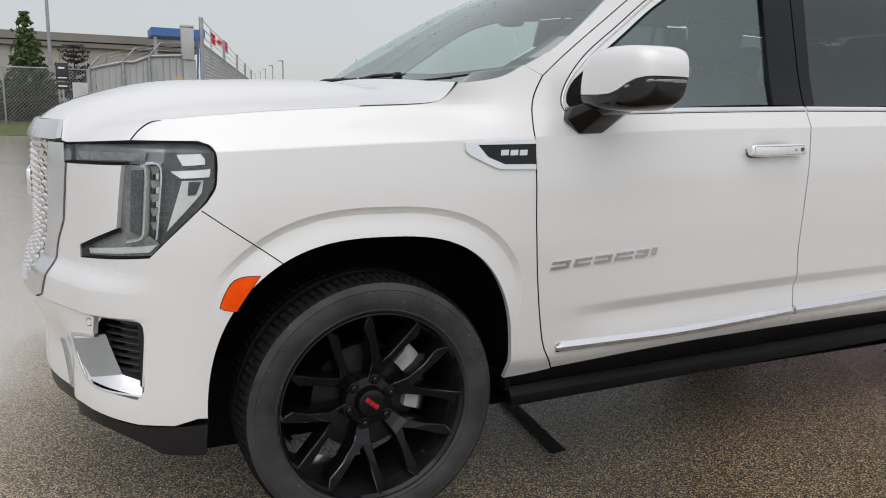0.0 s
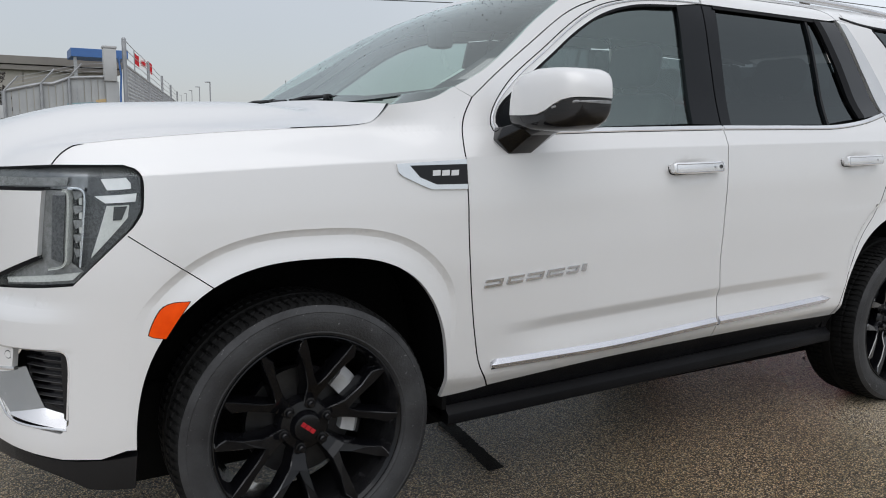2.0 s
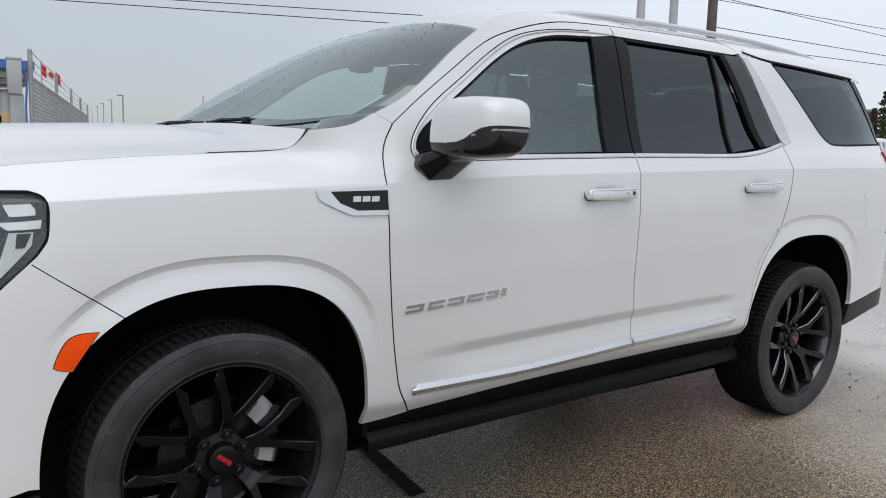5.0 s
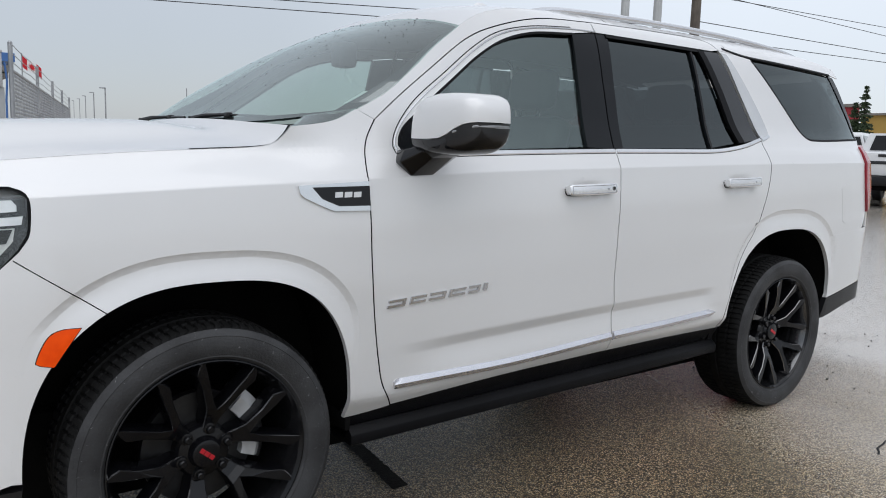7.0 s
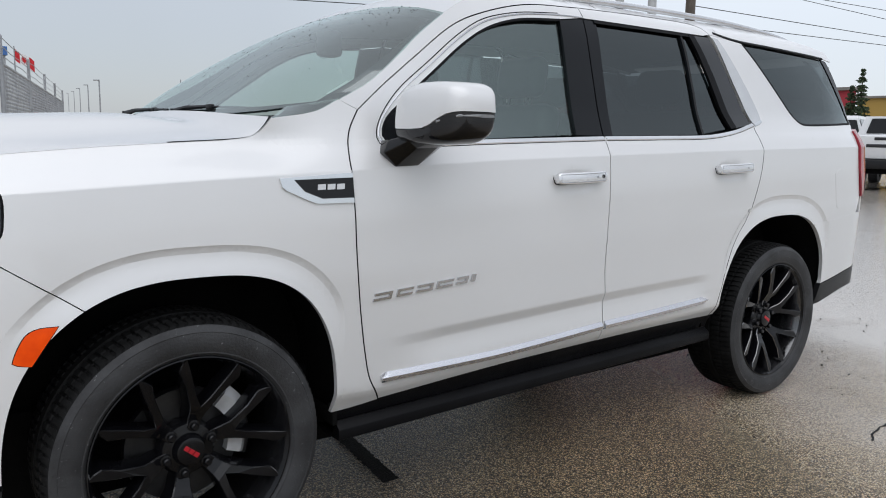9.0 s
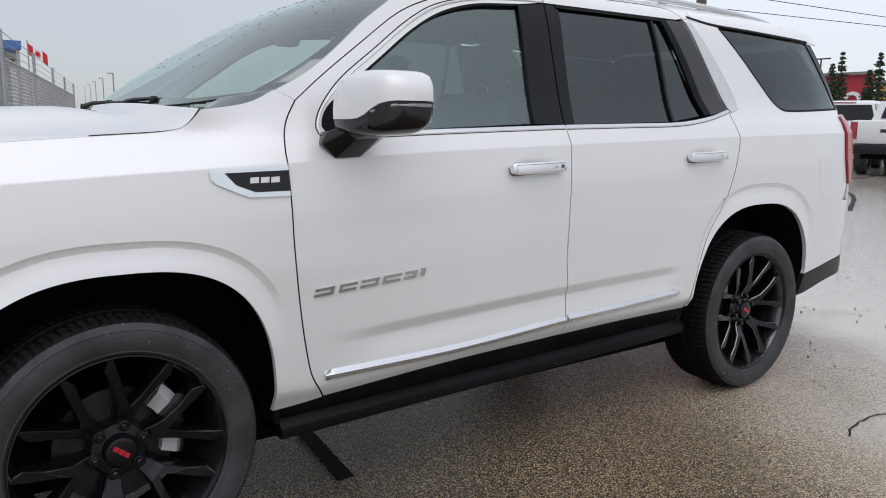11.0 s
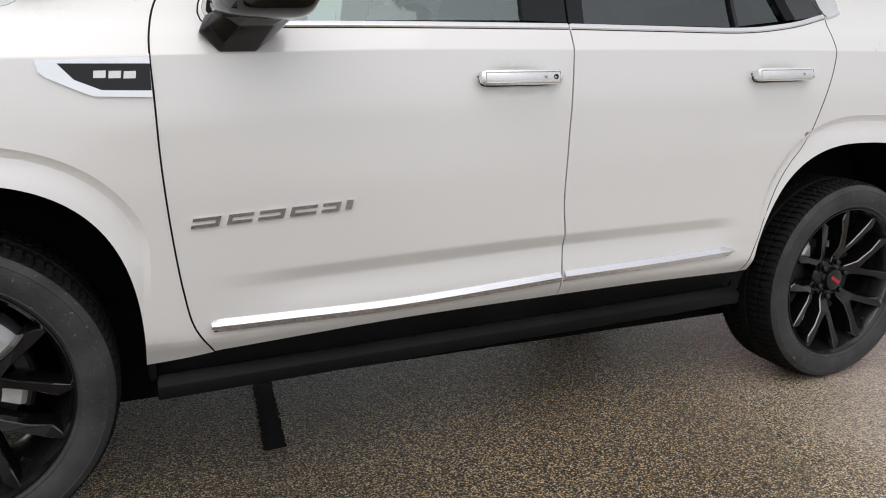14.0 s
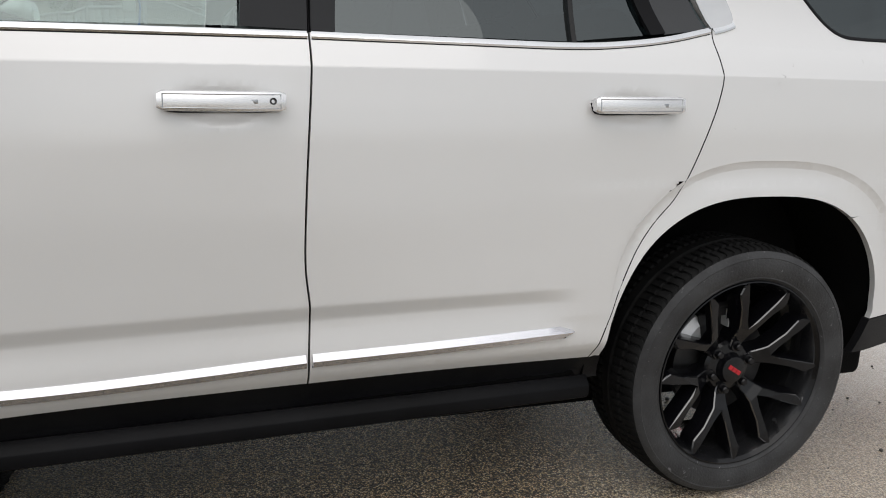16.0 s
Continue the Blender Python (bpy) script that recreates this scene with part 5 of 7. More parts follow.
# cowl and wipers
bm = bmesh.new()
vsx = []
for y in np.linspace(-0.70, 0.70, 25):
    w = abs(y / 0.9) ** 5
    vsx.append((bm.verts.new((0.275 + 0.04 * w, y, 1.376 - 0.02 * w)), bm.verts.new((0.36 + 0.10 * w, y, 1.388 - 0.01 * w))))
for a, b in zip(vsx, vsx[1:]):
    bm.faces.new((a[0], b[0], b[1], a[1]))
part("cowl", bm, PLASTIC, suv, "black plastic cowl")
for y0, y1 in ((-0.64, -0.02), (0.06, 0.68)):
    wiper = new("wiper")
    wiper.parent, wiper.matrix_parent_inverse = suv, suv.matrix_basis.inverted()
    wiper["label"] = "black windscreen wiper"
    on = lambda y: (0.300 + 0.13 * abs(y / 0.72) ** 2.6, y, 1.416 - 0.006 * abs(y / 0.72) ** 3)
    bm = bmesh.new()
    tube(bm, [on(y) for y in np.linspace(y0, y1, 9)], [0.003] + [0.006] * 7 + [0.003], 6)
    part("blade", bm, SEAL, wiper)
    bm = bmesh.new()
    tube(bm, [Vector(on(y)) + Vector((-0.004, 0, 0.008 + 0.006 * math.sin(math.pi * (y - y0) / (y1 - y0)))) for y in np.linspace(y0 + 0.05, y1 - 0.05, 9)], 0.005, 6)
    part("spine", bm, PLASTIC, wiper)
    mid = Vector(on(y0 * 0.5 + y1 * 0.5)) + Vector((-0.004, 0, 0.016))
    foot = Vector((0.268, y1 - 0.04, 1.414))
    bm = bmesh.new()
    tube(bm, [foot, foot.lerp(mid, 0.35) + Vector((0, 0, 0.008)), mid], [0.013, 0.009, 0.006], 8)
    part("arm", bm, PLASTIC, wiper)
    bm = bmesh.new()
    tube(bm, [foot - Vector((0, 0, 0.016)), foot + Vector((0, 0, 0.012))], [0.017, 0.013], 10)
    part("hinge", bm, PLASTIC, wiper)
    bm = bmesh.new()
    box(bm, mid - Vector((0.010, 0.022, 0.012)), mid + Vector((0.010, 0.022, 0.008)), 0.004)
    part("clip", bm, PLASTIC, wiper)

# grille: dark backing, rows of small chrome chevrons, emblem block
bm = bmesh.new()
pts = [body(s_, z_, -0.03) for s_ in np.linspace(-1.08, S0, 14) for z_ in (0.74, 0.97, 1.195)]
vv = [[bm.verts.new(pts[i * 3 + j]) for j in range(3)] + [] for i in range(14)]
vr = [[bm.verts.new(pts[i * 3 + j] * np.array((1, -1, 1))) for j in range(3)] for i in range(14)]
for a in (vv, vr):
    for i in range(13):
        for j in range(2):
            bm.faces.new((a[i][j], a[i + 1][j], a[i + 1][j + 1], a[i][j + 1]))
grille = part("grille", bm, GLOSS, suv, "black grille full of small chrome chevrons")
bm = bmesh.new()
for r in range(21):
    z = 0.775 + 0.0200 * r
    for k in range(7):
        s_ = S0 + 0.0225 + 0.076 * k + (0.038 if r % 2 else 0)
        lim = -1.11 if z > 0.98 else -1.11 - (0.98 - z) * 0.45
        if s_ > lim:
            continue
        for sg in (1, -1):
            w, h0 = 0.0225, 0.0145
            q = [body(s_ - w, z + h0 * 0.4, -0.014), body(s_, z + h0, -0.012), body(s_ + w, z + h0 * 0.4, -0.014), body(s_, z - h0, -0.016)]
            q = [p * np.array((1, sg, 1)) for p in q]
            c = body(s_ - 0.001, z + h0 * 0.62, 0.001) * np.array((1, sg, 1))
            vs_ = [bm.verts.new(p) for p in q]
            cv = bm.verts.new(c)
            for i in range(4):
                bm.faces.new((vs_[i], vs_[(i + 1) % 4], cv))
mesh_ins = part("chevron_insert", bm, CHROME, grille, "", 0)
tagged(mesh_ins, kind="stuff")
bm = bmesh.new()
box(bm, (-0.954, -0.18, 0.985), (-0.925, 0.18, 1.085), 0.016)
part("grille_emblem", bm, SATIN, grille, "plain red and chrome emblem block")

# underbody, wheel wells and cabin
bm = bmesh.new()
box(bm, (-0.55, -0.66, 0.195), (3.95, 0.66, 0.52), 0.03)
part("underbody", bm, LINER, suv, "black underbody")
for name, lo, hi in (("floor_pan", (0.55, -0.90, 0.36), (2.55, 0.90, 0.50)), ("engine_block", (-0.60, -0.60, 0.525), (0.45, 0.60, 1.10)), ("rear_crossmember", (3.6, -0.85, 0.525), (4.1, 0.85, 0.95))):
    bm = bmesh.new()
    box(bm, lo, hi, 0.02)
    part(name, bm, LINER, suv)
for cx, b in ((0.0, 0.56), (3.085, 0.585)):
    for side in (-1, 1):
        bm = bmesh.new()
        outer = [(cx + 0.525 * math.copysign(abs(math.cos(t)) ** (2 / 2.7), math.cos(t)), 0.40 + b * abs(math.sin(t)) ** (2 / 2.7)) for t in np.linspace(math.pi, 0, 37)]
        rows = [[bm.verts.new((x, side * min(y, 0.905 + 0.045 * smooth(0.42, 0.62, z) + 0.03 * smooth(0.75, 0.9, z)), z)) for x, z in outer] for y in (0.985, 0.62)]
        for i in range(36):
            bm.faces.new((rows[0][i], rows[0][i + 1], rows[1][i + 1], rows[1][i]))
        bm.faces.new(rows[1])
        part("arch_liner", bm, LINER, suv, "black wheel arch liner")
        if cx == 0.0:
            bm = bmesh.new()
            box(bm, (0.474, min(side * 0.78, side * 0.950), 0.375), (0.494, max(side * 0.78, side * 0.950), 0.425), 0.006)
            part("mud_flap", bm, LINER, suv, "black plastic flap behind the wheel")
bm = bmesh.new()
box(bm, (0.62, -0.86, 0.505), (2.48, 0.86, 0.56), 0.01)
box(bm, (2.48, -0.58, 0.525), (4.0, 0.58, 0.56), 0.01)
part("cabin_floor", bm, CABIN, suv)
for side in (-1, 1):
    bm = bmesh.new()
    box(bm, (0.72, min(side * 0.80, side * 0.885), 0.565), (2.48, max(side * 0.80, side * 0.885), 1.325), 0.03)
    part("door_lining", bm, CABIN, suv)
    bm = bmesh.new()
    box(bm, (2.485, min(side * 0.78, side * 0.88), 1.02), (4.0, max(side * 0.78, side * 0.88), 1.40), 0.03)
    part("door_lining", bm, CABIN, suv)
bm = bmesh.new()
box(bm, (0.42, -0.80, 0.95), (0.98, 0.80, 1.402), 0.05)
dash = part("dashboard", bm, CABIN, suv, "black dashboard")
bm = bmesh.new()
box(bm, (0.80, -0.62, 1.385), (0.95, -0.22, 1.432), 0.02)
part("instrument_hood", bm, CABIN, dash)
bm = bmesh.new()
lathe(bm, [(0.17 + 0.016 * math.cos(t), 0.016 * math.sin(t)) for t in np.linspace(0, 2 * math.pi, 9)[:-1]], 40, "y", True)
box(bm, (-0.16, -0.015, -0.03), (0.16, 0.015, 0.03), 0.01)
bmesh.ops.transform(bm, matrix=Matrix.Translation((1.06, -0.43, 1.17)) @ Matrix.Rotation(radians(-68), 4, "Y") @ Matrix.Rotation(radians(90), 4, "X"), verts=bm.verts)
part("steering_wheel", bm, CABIN, dash)


def seat(x, y, w=0.52, row=0):
    top = new("seat")
    top.parent, top.matrix_parent_inverse = suv, suv.matrix_basis.inverted()
    top["label"] = "black leather car seat"
    bm = bmesh.new()
    box(bm, (x - 0.28, y - w / 2, 0.78), (x + 0.26, y + w / 2, 0.95), 0.05, None, 3)
    part("cushion", bm, LEATHER, top)
    bm = bmesh.new()
    box(bm, (-0.07, -w / 2, 0.0), (0.07, w / 2, 0.60), 0.055, Matrix.Translation((x + 0.22, y, 0.90)) @ Matrix.Rotation(radians(14), 4, "Y"), 3)
    part("backrest", bm, LEATHER, top)
    bm = bmesh.new()
    box(bm, (-0.055, -0.14, 0.0), (0.055, 0.14, 0.19), 0.05, Matrix.Translation((x + 0.385, y, 1.515)) @ Matrix.Rotation(radians(8), 4, "Y"), 3)
    tube(bm, [(x + 0.36, y - 0.06, 1.44), (x + 0.385, y - 0.06, 1.55)], 0.008, 6)
    tube(bm, [(x + 0.36, y + 0.06, 1.44), (x + 0.385, y + 0.06, 1.55)], 0.008, 6)
    part("headrest", bm, LEATHER, top)


for x, y, w in ((1.36, -0.42, 0.54), (1.36, 0.42, 0.54), (2.36, -0.42, 0.56), (2.36, 0.42, 0.56), (3.15, -0.32, 0.5), (3.15, 0.32, 0.5)):
    seat(x, y, w)
bm = bmesh.new()
box(bm, (0.93, -0.045, 1.675), (1.03, 0.045, 1.79), 0.02)
part("camera_housing", bm, CABIN, suv)

# ---- wheels ----
def wheel():
    top = new("wheel")
    top["label"] = "gloss black alloy wheel with a road tyre"
    bm = bmesh.new()
    N = 96
    prof = [(0.290, 0.118), (0.299, 0.128), (0.305, 0.1355), (0.3085, 0.139), (0.3125, 0.1385), (0.322, 0.1425), (0.338, 0.1465), (0.356, 0.1470), (0.370, 0.1445), (0.3725, 0.1455), (0.3755, 0.1435), (0.384, 0.1395), (0.391, 0.1325), (0.3965, 0.1235)]
    tread = [(0.4015, 0.112), (0.4045, 0.085), (0.3975, 0.082), (0.3975, 0.073), (0.4055, 0.070), (0.4065, 0.032), (0.3985, 0.029), (0.3985, 0.019), (0.4068, 0.016)]
    full = [(r, -o) for r, o in prof + tread] + [(r, o) for r, o in (prof + tread)[::-1]]
    rings = []
    steps = [(0.0, 0), (0.60, 0), (0.66, 1), (0.94, 1)]
    for k in range(N):
        for off, cut in steps:
            a = 2 * math.pi * (k + off) / N
            ring = []
            for r, o in full:
                rr = r - (0.008 if abs(o) < 0.105 else 0.004) if cut and abs(o) > 0.03 and r > 0.393 else r
                t = a + (0.18 * o if r > 0.393 else 0)
                ring.append(bm.verts.new((rr * math.cos(t), o, rr * math.sin(t))))
            rings.append(ring)
    for k in range(len(rings)):
        a, b = rings[k], rings[(k + 1) % len(rings)]
        for i in range(len(full) - 1):
            bm.faces.new((a[i], b[i], b[i + 1], a[i + 1])).material_index = 1 if min(full[i][0], full[i + 1][0]) > 0.39 else 0
    tyre = part("tyre", bm, RUBBER, top, "black tyre with fine tread", 28)
    tyre.data.materials.append(TREAD)
    # raised bars in place of the sidewall lettering
    bm = bmesh.new()
    box(bm, (-0.010, -0.0015, -0.011), (0.010, 0.003, 0.007), 0.0)
    bar = bpy.data.meshes.new("sidewall_bar")
    bm.to_mesh(bar)
    bm.free()
    bar.materials.append(RUBBER)
    for a0 in (22, 200):
        for k in range(7):
            ob = new("sidewall_bar", bar)
            ob.parent = tyre
            ob.matrix_basis = Matrix.Rotation(-radians(a0 + 4.2 * k), 4, "Y") @ Matrix.Translation((0.349, -0.1437, 0))
    bm = bmesh.new()
    lathe(bm, [(0.286, -0.122), (0.294, -0.134), (0.2975, -0.133), (0.298, -0.120)], 96)
    rim = part("rim", bm, WHEELBLACK, top, "gloss black rim", 30)
    bm = bmesh.new()
    lathe(bm, [(0.286, -0.122), (0.280, -0.105), (0.268, -0.06), (0.256, 0.02), (0.262, 0.11), (0.29, 0.122)], 96)
    part("rim_barrel", bm, WHEELEDGE, rim, "", 30)

    # six forked spokes: a stem at each nut that splits into two prongs with slanted, pointed ends
    half = [(0.0, 0.139), (0.0195, 0.168), (0.0560, 0.241), (0.0810, 0.2865), (0.0910, 0.262), (0.0925, 0.238), (0.0605, 0.194), (0.0310, 0.134), (0.0250, 0.112), (0.0215, 0.088), (0.0190, 0.056)]
    fork = np.array(half + [(-q, r) for q, r in half[:0:-1]])
    depth = lambda r: interp([(0.05, -0.064), (0.088, -0.068), (0.112, -0.080), (0.134, -0.094), (0.17, -0.105), (0.25, -0.122), (0.29, -0.1265)], r)
    bm = bmesh.new()
    loops = []
    for gap, drop in ((0.0028, 0.0), (0.0, 0.0042), (-0.0040, 0.024), (-0.0070, 0.058)):
        loops.append([bm.verts.new((q, depth(r0) + drop, r)) for (q, r), (_, r0) in zip(inset(fork, gap), fork)])
    n = len(fork)
    for row, (a, b) in enumerate(zip(loops, loops[1:])):
        for k in range(n):
            bm.faces.new((a[k], a[(k + 1) % n], b[(k + 1) % n], b[k])).material_index = 1 if row == 0 else 0
    for ids, mat in (((0, 7, 6, 1), 0), ((1, 6, 5, 2), 0), ((2, 5, 4, 3), 0), ((0, -7, -6, -1), 0), ((-1, -6, -5, -2), 0), ((-2, -5, -4, -3), 0), ((0, 7, -7), 0), ((7, 8, -8, -7), 0), ((8, 9, -9, -8), 0), ((9, 10, -10, -9), 0)):
        bm.faces.new([loops[0][k] for k in ids]).material_index = mat
    bmesh.ops.recalc_face_normals(bm, faces=bm.faces)
    me = bpy.data.meshes.new("spoke")
    bm.to_mesh(me)
    bm.free()
    me.materials.append(WHEELBLACK)
    me.materials.append(WHEELEDGE)
    for k in range(6):
        ob = new("spoke", me)
        ob.parent = rim
        ob.matrix_basis = Matrix.Rotation(radians(60 * k + 13), 4, "Y")
    bm = bmesh.new()
    lathe(bm, [(0.0, -0.080), (0.044, -0.080), (0.050, -0.068), (0.076, -0.062), (0.084, -0.052), (0.088, -0.025), (0.0, -0.03)], 48)
    hub = part("hub", bm, WHEELBLACK, top, "", 30)
    bm = bmesh.new()
    lathe(bm, [(0.0, -0.094), (0.034, -0.093), (0.0415, -0.0905), (0.0435, -0.087), (0.045, -0.070)], 40)
    cap = part("hub_cap", bm, WHEELBLACK, top, "black centre cap with a red mark", 40)
    bm = bmesh.new()
    for k in range(3):
        box(bm, (-0.026 + 0.0180 * k, -0.0962, -0.0072), (-0.026 + 0.0180 * k + 0.0155, -0.092, 0.0072), 0.001)
    part("cap_mark", bm, REDMARK, cap, "", 0)
    nut = None
    for k in range(6):
        a = radians(60 * k + 17)
        if nut is None:
            bm = bmesh.new()
            lathe(bm, [(0.0, -0.089), (0.0085, -0.089), (0.0118, -0.085), (0.0122, -0.072), (0.0172, -0.071), (0.0180, -0.058)], 18)
            nut = part("lug_nut", bm, WHEELBLACK, hub, "", 25)
            nut.matrix_basis = Matrix.Translation((0.0715 * math.cos(a), 0, 0.0715 * math.sin(a)))
        else:
            ob = new("lug_nut", nut.data)
            ob.parent = hub
            ob.matrix_basis = Matrix.Translation((0.0715 * math.cos(a), 0, 0.0715 * math.sin(a)))
    bm = bmesh.new()
    lathe(bm, [(0.07, -0.015), (0.172, -0.015), (0.172, 0.015), (0.07, 0.015)], 48, closed=True)
    part("brake_disc", bm, STEEL, top, "", 30)
    for name, mat, lo, hi, sec, label in (("brake_caliper", CALIPER, 32, 51, [(0.140, -0.048), (0.186, -0.056), (0.214, -0.043), (0.214, 0.05), (0.140, 0.05)], "silver brake caliper"),
                                          ("brake_caliper_foot", CALIPER, -18, -1, [(0.128, -0.048), (0.172, -0.052), (0.185, -0.041), (0.185, 0.05), (0.128, 0.05)], ""),
                                          ("brake_caliper_bridge", STEEL, -20, 55, [(0.165, -0.036), (0.195, -0.036), (0.205, -0.026), (0.205, 0.048), (0.165, 0.048)], "")):
        bm = bmesh.new()
        rings = []
        for t in np.linspace(lo, hi, 9):
            a = radians(t)
            rings.append([bm.verts.new((r * math.cos(a), o, r * math.sin(a))) for r, o in sec])
        for a, b in zip(rings, rings[1:]):
            for k in range(5):
                bm.faces.new((a[k], a[(k + 1) % 5], b[(k + 1) % 5], b[k]))
        bm.faces.new(rings[0])
        bm.faces.new(rings[-1])
        bmesh.ops.bevel(bm, geom=[e for e in bm.edges if e.calc_face_angle(0) > 0.6], offset=0.004, segments=2, affect="EDGES", profile=0.5)
        part(name, bm, mat, top, label, 30)
    bm = bmesh.new()
    tube(bm, [(0.262 * math.cos(radians(-47)), -0.105, 0.262 * math.sin(radians(-47))), (0.235 * math.cos(radians(-47)), -0.120, 0.235 * math.sin(radians(-47)))], 0.006, 8)
    part("valve", bm, SEAL, rim)
    return top


first = wheel()
base_inv = suv.matrix_basis.inverted()
placed = False
for x, sd in ((0.0, -1), (3.071, -1), (0.0, 1), (3.071, 1)):
    m = Matrix.Translation((x, sd * 0.866, 0.405)) @ Matrix.Rotation(math.pi if sd > 0 else 0, 4, "Z")
    ob = first if not placed else copy_thing(first, m)
    placed = True
    ob.parent, ob.matrix_parent_inverse = suv, base_inv
    ob.matrix_basis = m
    for c in ob.children_recursive:
        if c.name.startswith("cap_mark") and x < 1 and sd < 0:
            c.matrix_basis = Matrix.Rotation(radians(40), 4, "Y") @ c.matrix_basis
        if c.name.startswith("cap_mark") and x > 1:
            c.matrix_basis = Matrix.Rotation(radians(-9), 4, "Y") @ c.matrix_basis
    if x > 1:
        for c in ob.children:
            if c.name.startswith("brake_caliper"):
                c.matrix_basis = Matrix.Rotation(radians(-95), 4, "Y") @ c.matrix_basis

# ---- ground ----
ASPHALT = material("wet_asphalt", (0.07, 0.065, 0.058), 0.5)
gm = ASPHALT
gb = gm.node_tree.nodes["Principled BSDF"]
gco = nd(gm, "TexCoord")
stones = nd(gm, "TexVoronoi", Scale=172.0, Randomness=1.0)
fine = nd(gm, "TexVoronoi", Scale=260.0)
for v_ in (stones, fine):
    wire(gm, gco.outputs["Object"], v_.inputs["Vector"])
tone = nd(gm, "ValToRGB")
tone.color_ramp.elements[0].position, tone.color_ramp.elements[0].color = 0.0, (0.06, 0.046, 0.030, 1)
tone.color_ramp.elements[1].position, tone.color_ramp.elements[1].color = 1.0, (0.98, 0.88, 0.68, 1)
for pos, col in ((0.32, (0.25, 0.180, 0.100, 1)), (0.64, (0.70, 0.505, 0.265, 1)), (0.86, (0.95, 0.755, 0.46, 1))):
    e = tone.color_ramp.elements.new(pos)
    e.color = col
sepc, sepf = nd(gm, "SeparateColor"), nd(gm, "SeparateColor")
wire(gm, stones.outputs["Color"], sepc.inputs[0])
wire(gm, fine.outputs["Color"], sepf.inputs[0])
wire(gm, sepc.outputs[0], tone.inputs["Fac"])
broad = nd(gm, "TexNoise", Scale=0.45, Detail=5.0)
wire(gm, gco.outputs["Object"], broad.inputs["Vector"])
# a worn, greyer, smoother surface round the car, away from the coarse patch beside it
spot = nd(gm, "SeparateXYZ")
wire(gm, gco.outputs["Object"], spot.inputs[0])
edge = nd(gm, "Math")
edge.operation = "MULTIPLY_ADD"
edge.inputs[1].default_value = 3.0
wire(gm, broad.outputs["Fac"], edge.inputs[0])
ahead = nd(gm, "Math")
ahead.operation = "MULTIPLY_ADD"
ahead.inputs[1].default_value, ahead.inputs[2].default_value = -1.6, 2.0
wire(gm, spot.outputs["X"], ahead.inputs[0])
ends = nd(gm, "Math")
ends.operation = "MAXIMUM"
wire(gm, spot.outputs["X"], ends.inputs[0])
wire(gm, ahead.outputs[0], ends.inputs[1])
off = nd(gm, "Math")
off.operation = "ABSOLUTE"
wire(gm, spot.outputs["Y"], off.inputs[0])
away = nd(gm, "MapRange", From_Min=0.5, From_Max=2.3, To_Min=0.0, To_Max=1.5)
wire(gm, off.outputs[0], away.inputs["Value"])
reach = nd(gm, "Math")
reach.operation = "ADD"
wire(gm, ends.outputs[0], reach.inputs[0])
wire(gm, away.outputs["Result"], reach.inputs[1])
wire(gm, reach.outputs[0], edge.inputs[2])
slick = nd(gm, "MapRange", From_Min=3.4, From_Max=5.8)
slick.interpolation_type = "SMOOTHSTEP"
wire(gm, edge.outputs[0], slick.inputs["Value"])
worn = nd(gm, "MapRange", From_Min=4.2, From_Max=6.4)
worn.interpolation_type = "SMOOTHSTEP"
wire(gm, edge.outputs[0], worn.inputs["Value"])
# pale worn tone, lightened further to paint in wet sky sheen
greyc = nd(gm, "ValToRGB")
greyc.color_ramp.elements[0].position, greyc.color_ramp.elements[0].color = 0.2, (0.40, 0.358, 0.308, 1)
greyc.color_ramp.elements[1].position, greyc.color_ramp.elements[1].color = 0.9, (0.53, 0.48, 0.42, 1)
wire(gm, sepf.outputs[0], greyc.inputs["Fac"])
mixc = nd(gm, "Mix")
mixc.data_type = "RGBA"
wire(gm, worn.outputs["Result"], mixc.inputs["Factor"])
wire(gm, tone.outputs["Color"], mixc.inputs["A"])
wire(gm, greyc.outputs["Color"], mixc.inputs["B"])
# dark binder in the joints between the stones
joint = nd(gm, "MapRange", From_Min=0.36, From_Max=0.62, To_Min=1.0, To_Max=0.05)
wire(gm, stones.outputs["Distance"], joint.inputs["Value"])
jmix = nd(gm, "Mix")
jmix.data_type, jmix.blend_type = "RGBA", "MULTIPLY"
jfac = nd(gm, "MapRange", To_Min=1.0, To_Max=0.25)
wire(gm, worn.outputs["Result"], jfac.inputs["Value"])
wire(gm, jfac.outputs["Result"], jmix.inputs["Factor"])
wire(gm, mixc.outputs["Result"], jmix.inputs["A"])
wire(gm, joint.outputs["Result"], jmix.inputs["B"])
# shade under and beside the car, multiplied into the stone colour
car_shade = nd(gm, "MapRange", From_Min=2.7, From_Max=3.9, To_Min=0.56, To_Max=1.15)
wire(gm, edge.outputs[0], car_shade.inputs["Value"])
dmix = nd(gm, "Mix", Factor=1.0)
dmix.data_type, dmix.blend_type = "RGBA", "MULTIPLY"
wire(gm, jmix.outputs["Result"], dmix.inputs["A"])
wire(gm, car_shade.outputs["Result"], dmix.inputs["B"])
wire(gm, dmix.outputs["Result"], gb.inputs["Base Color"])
wet = nd(gm, "MapRange", From_Min=0.0, From_Max=1.0, To_Min=0.30, To_Max=0.16)
wire(gm, worn.outputs["Result"], wet.inputs["Value"])
wire(gm, wet.outputs["Result"], gb.inputs["Roughness"])
sheen = nd(gm, "MapRange", To_Min=0.28, To_Max=0.48)
wire(gm, slick.outputs["Result"], sheen.inputs["Value"])
wire(gm, sheen.outputs["Result"], gb.inputs["Specular IOR Level"])
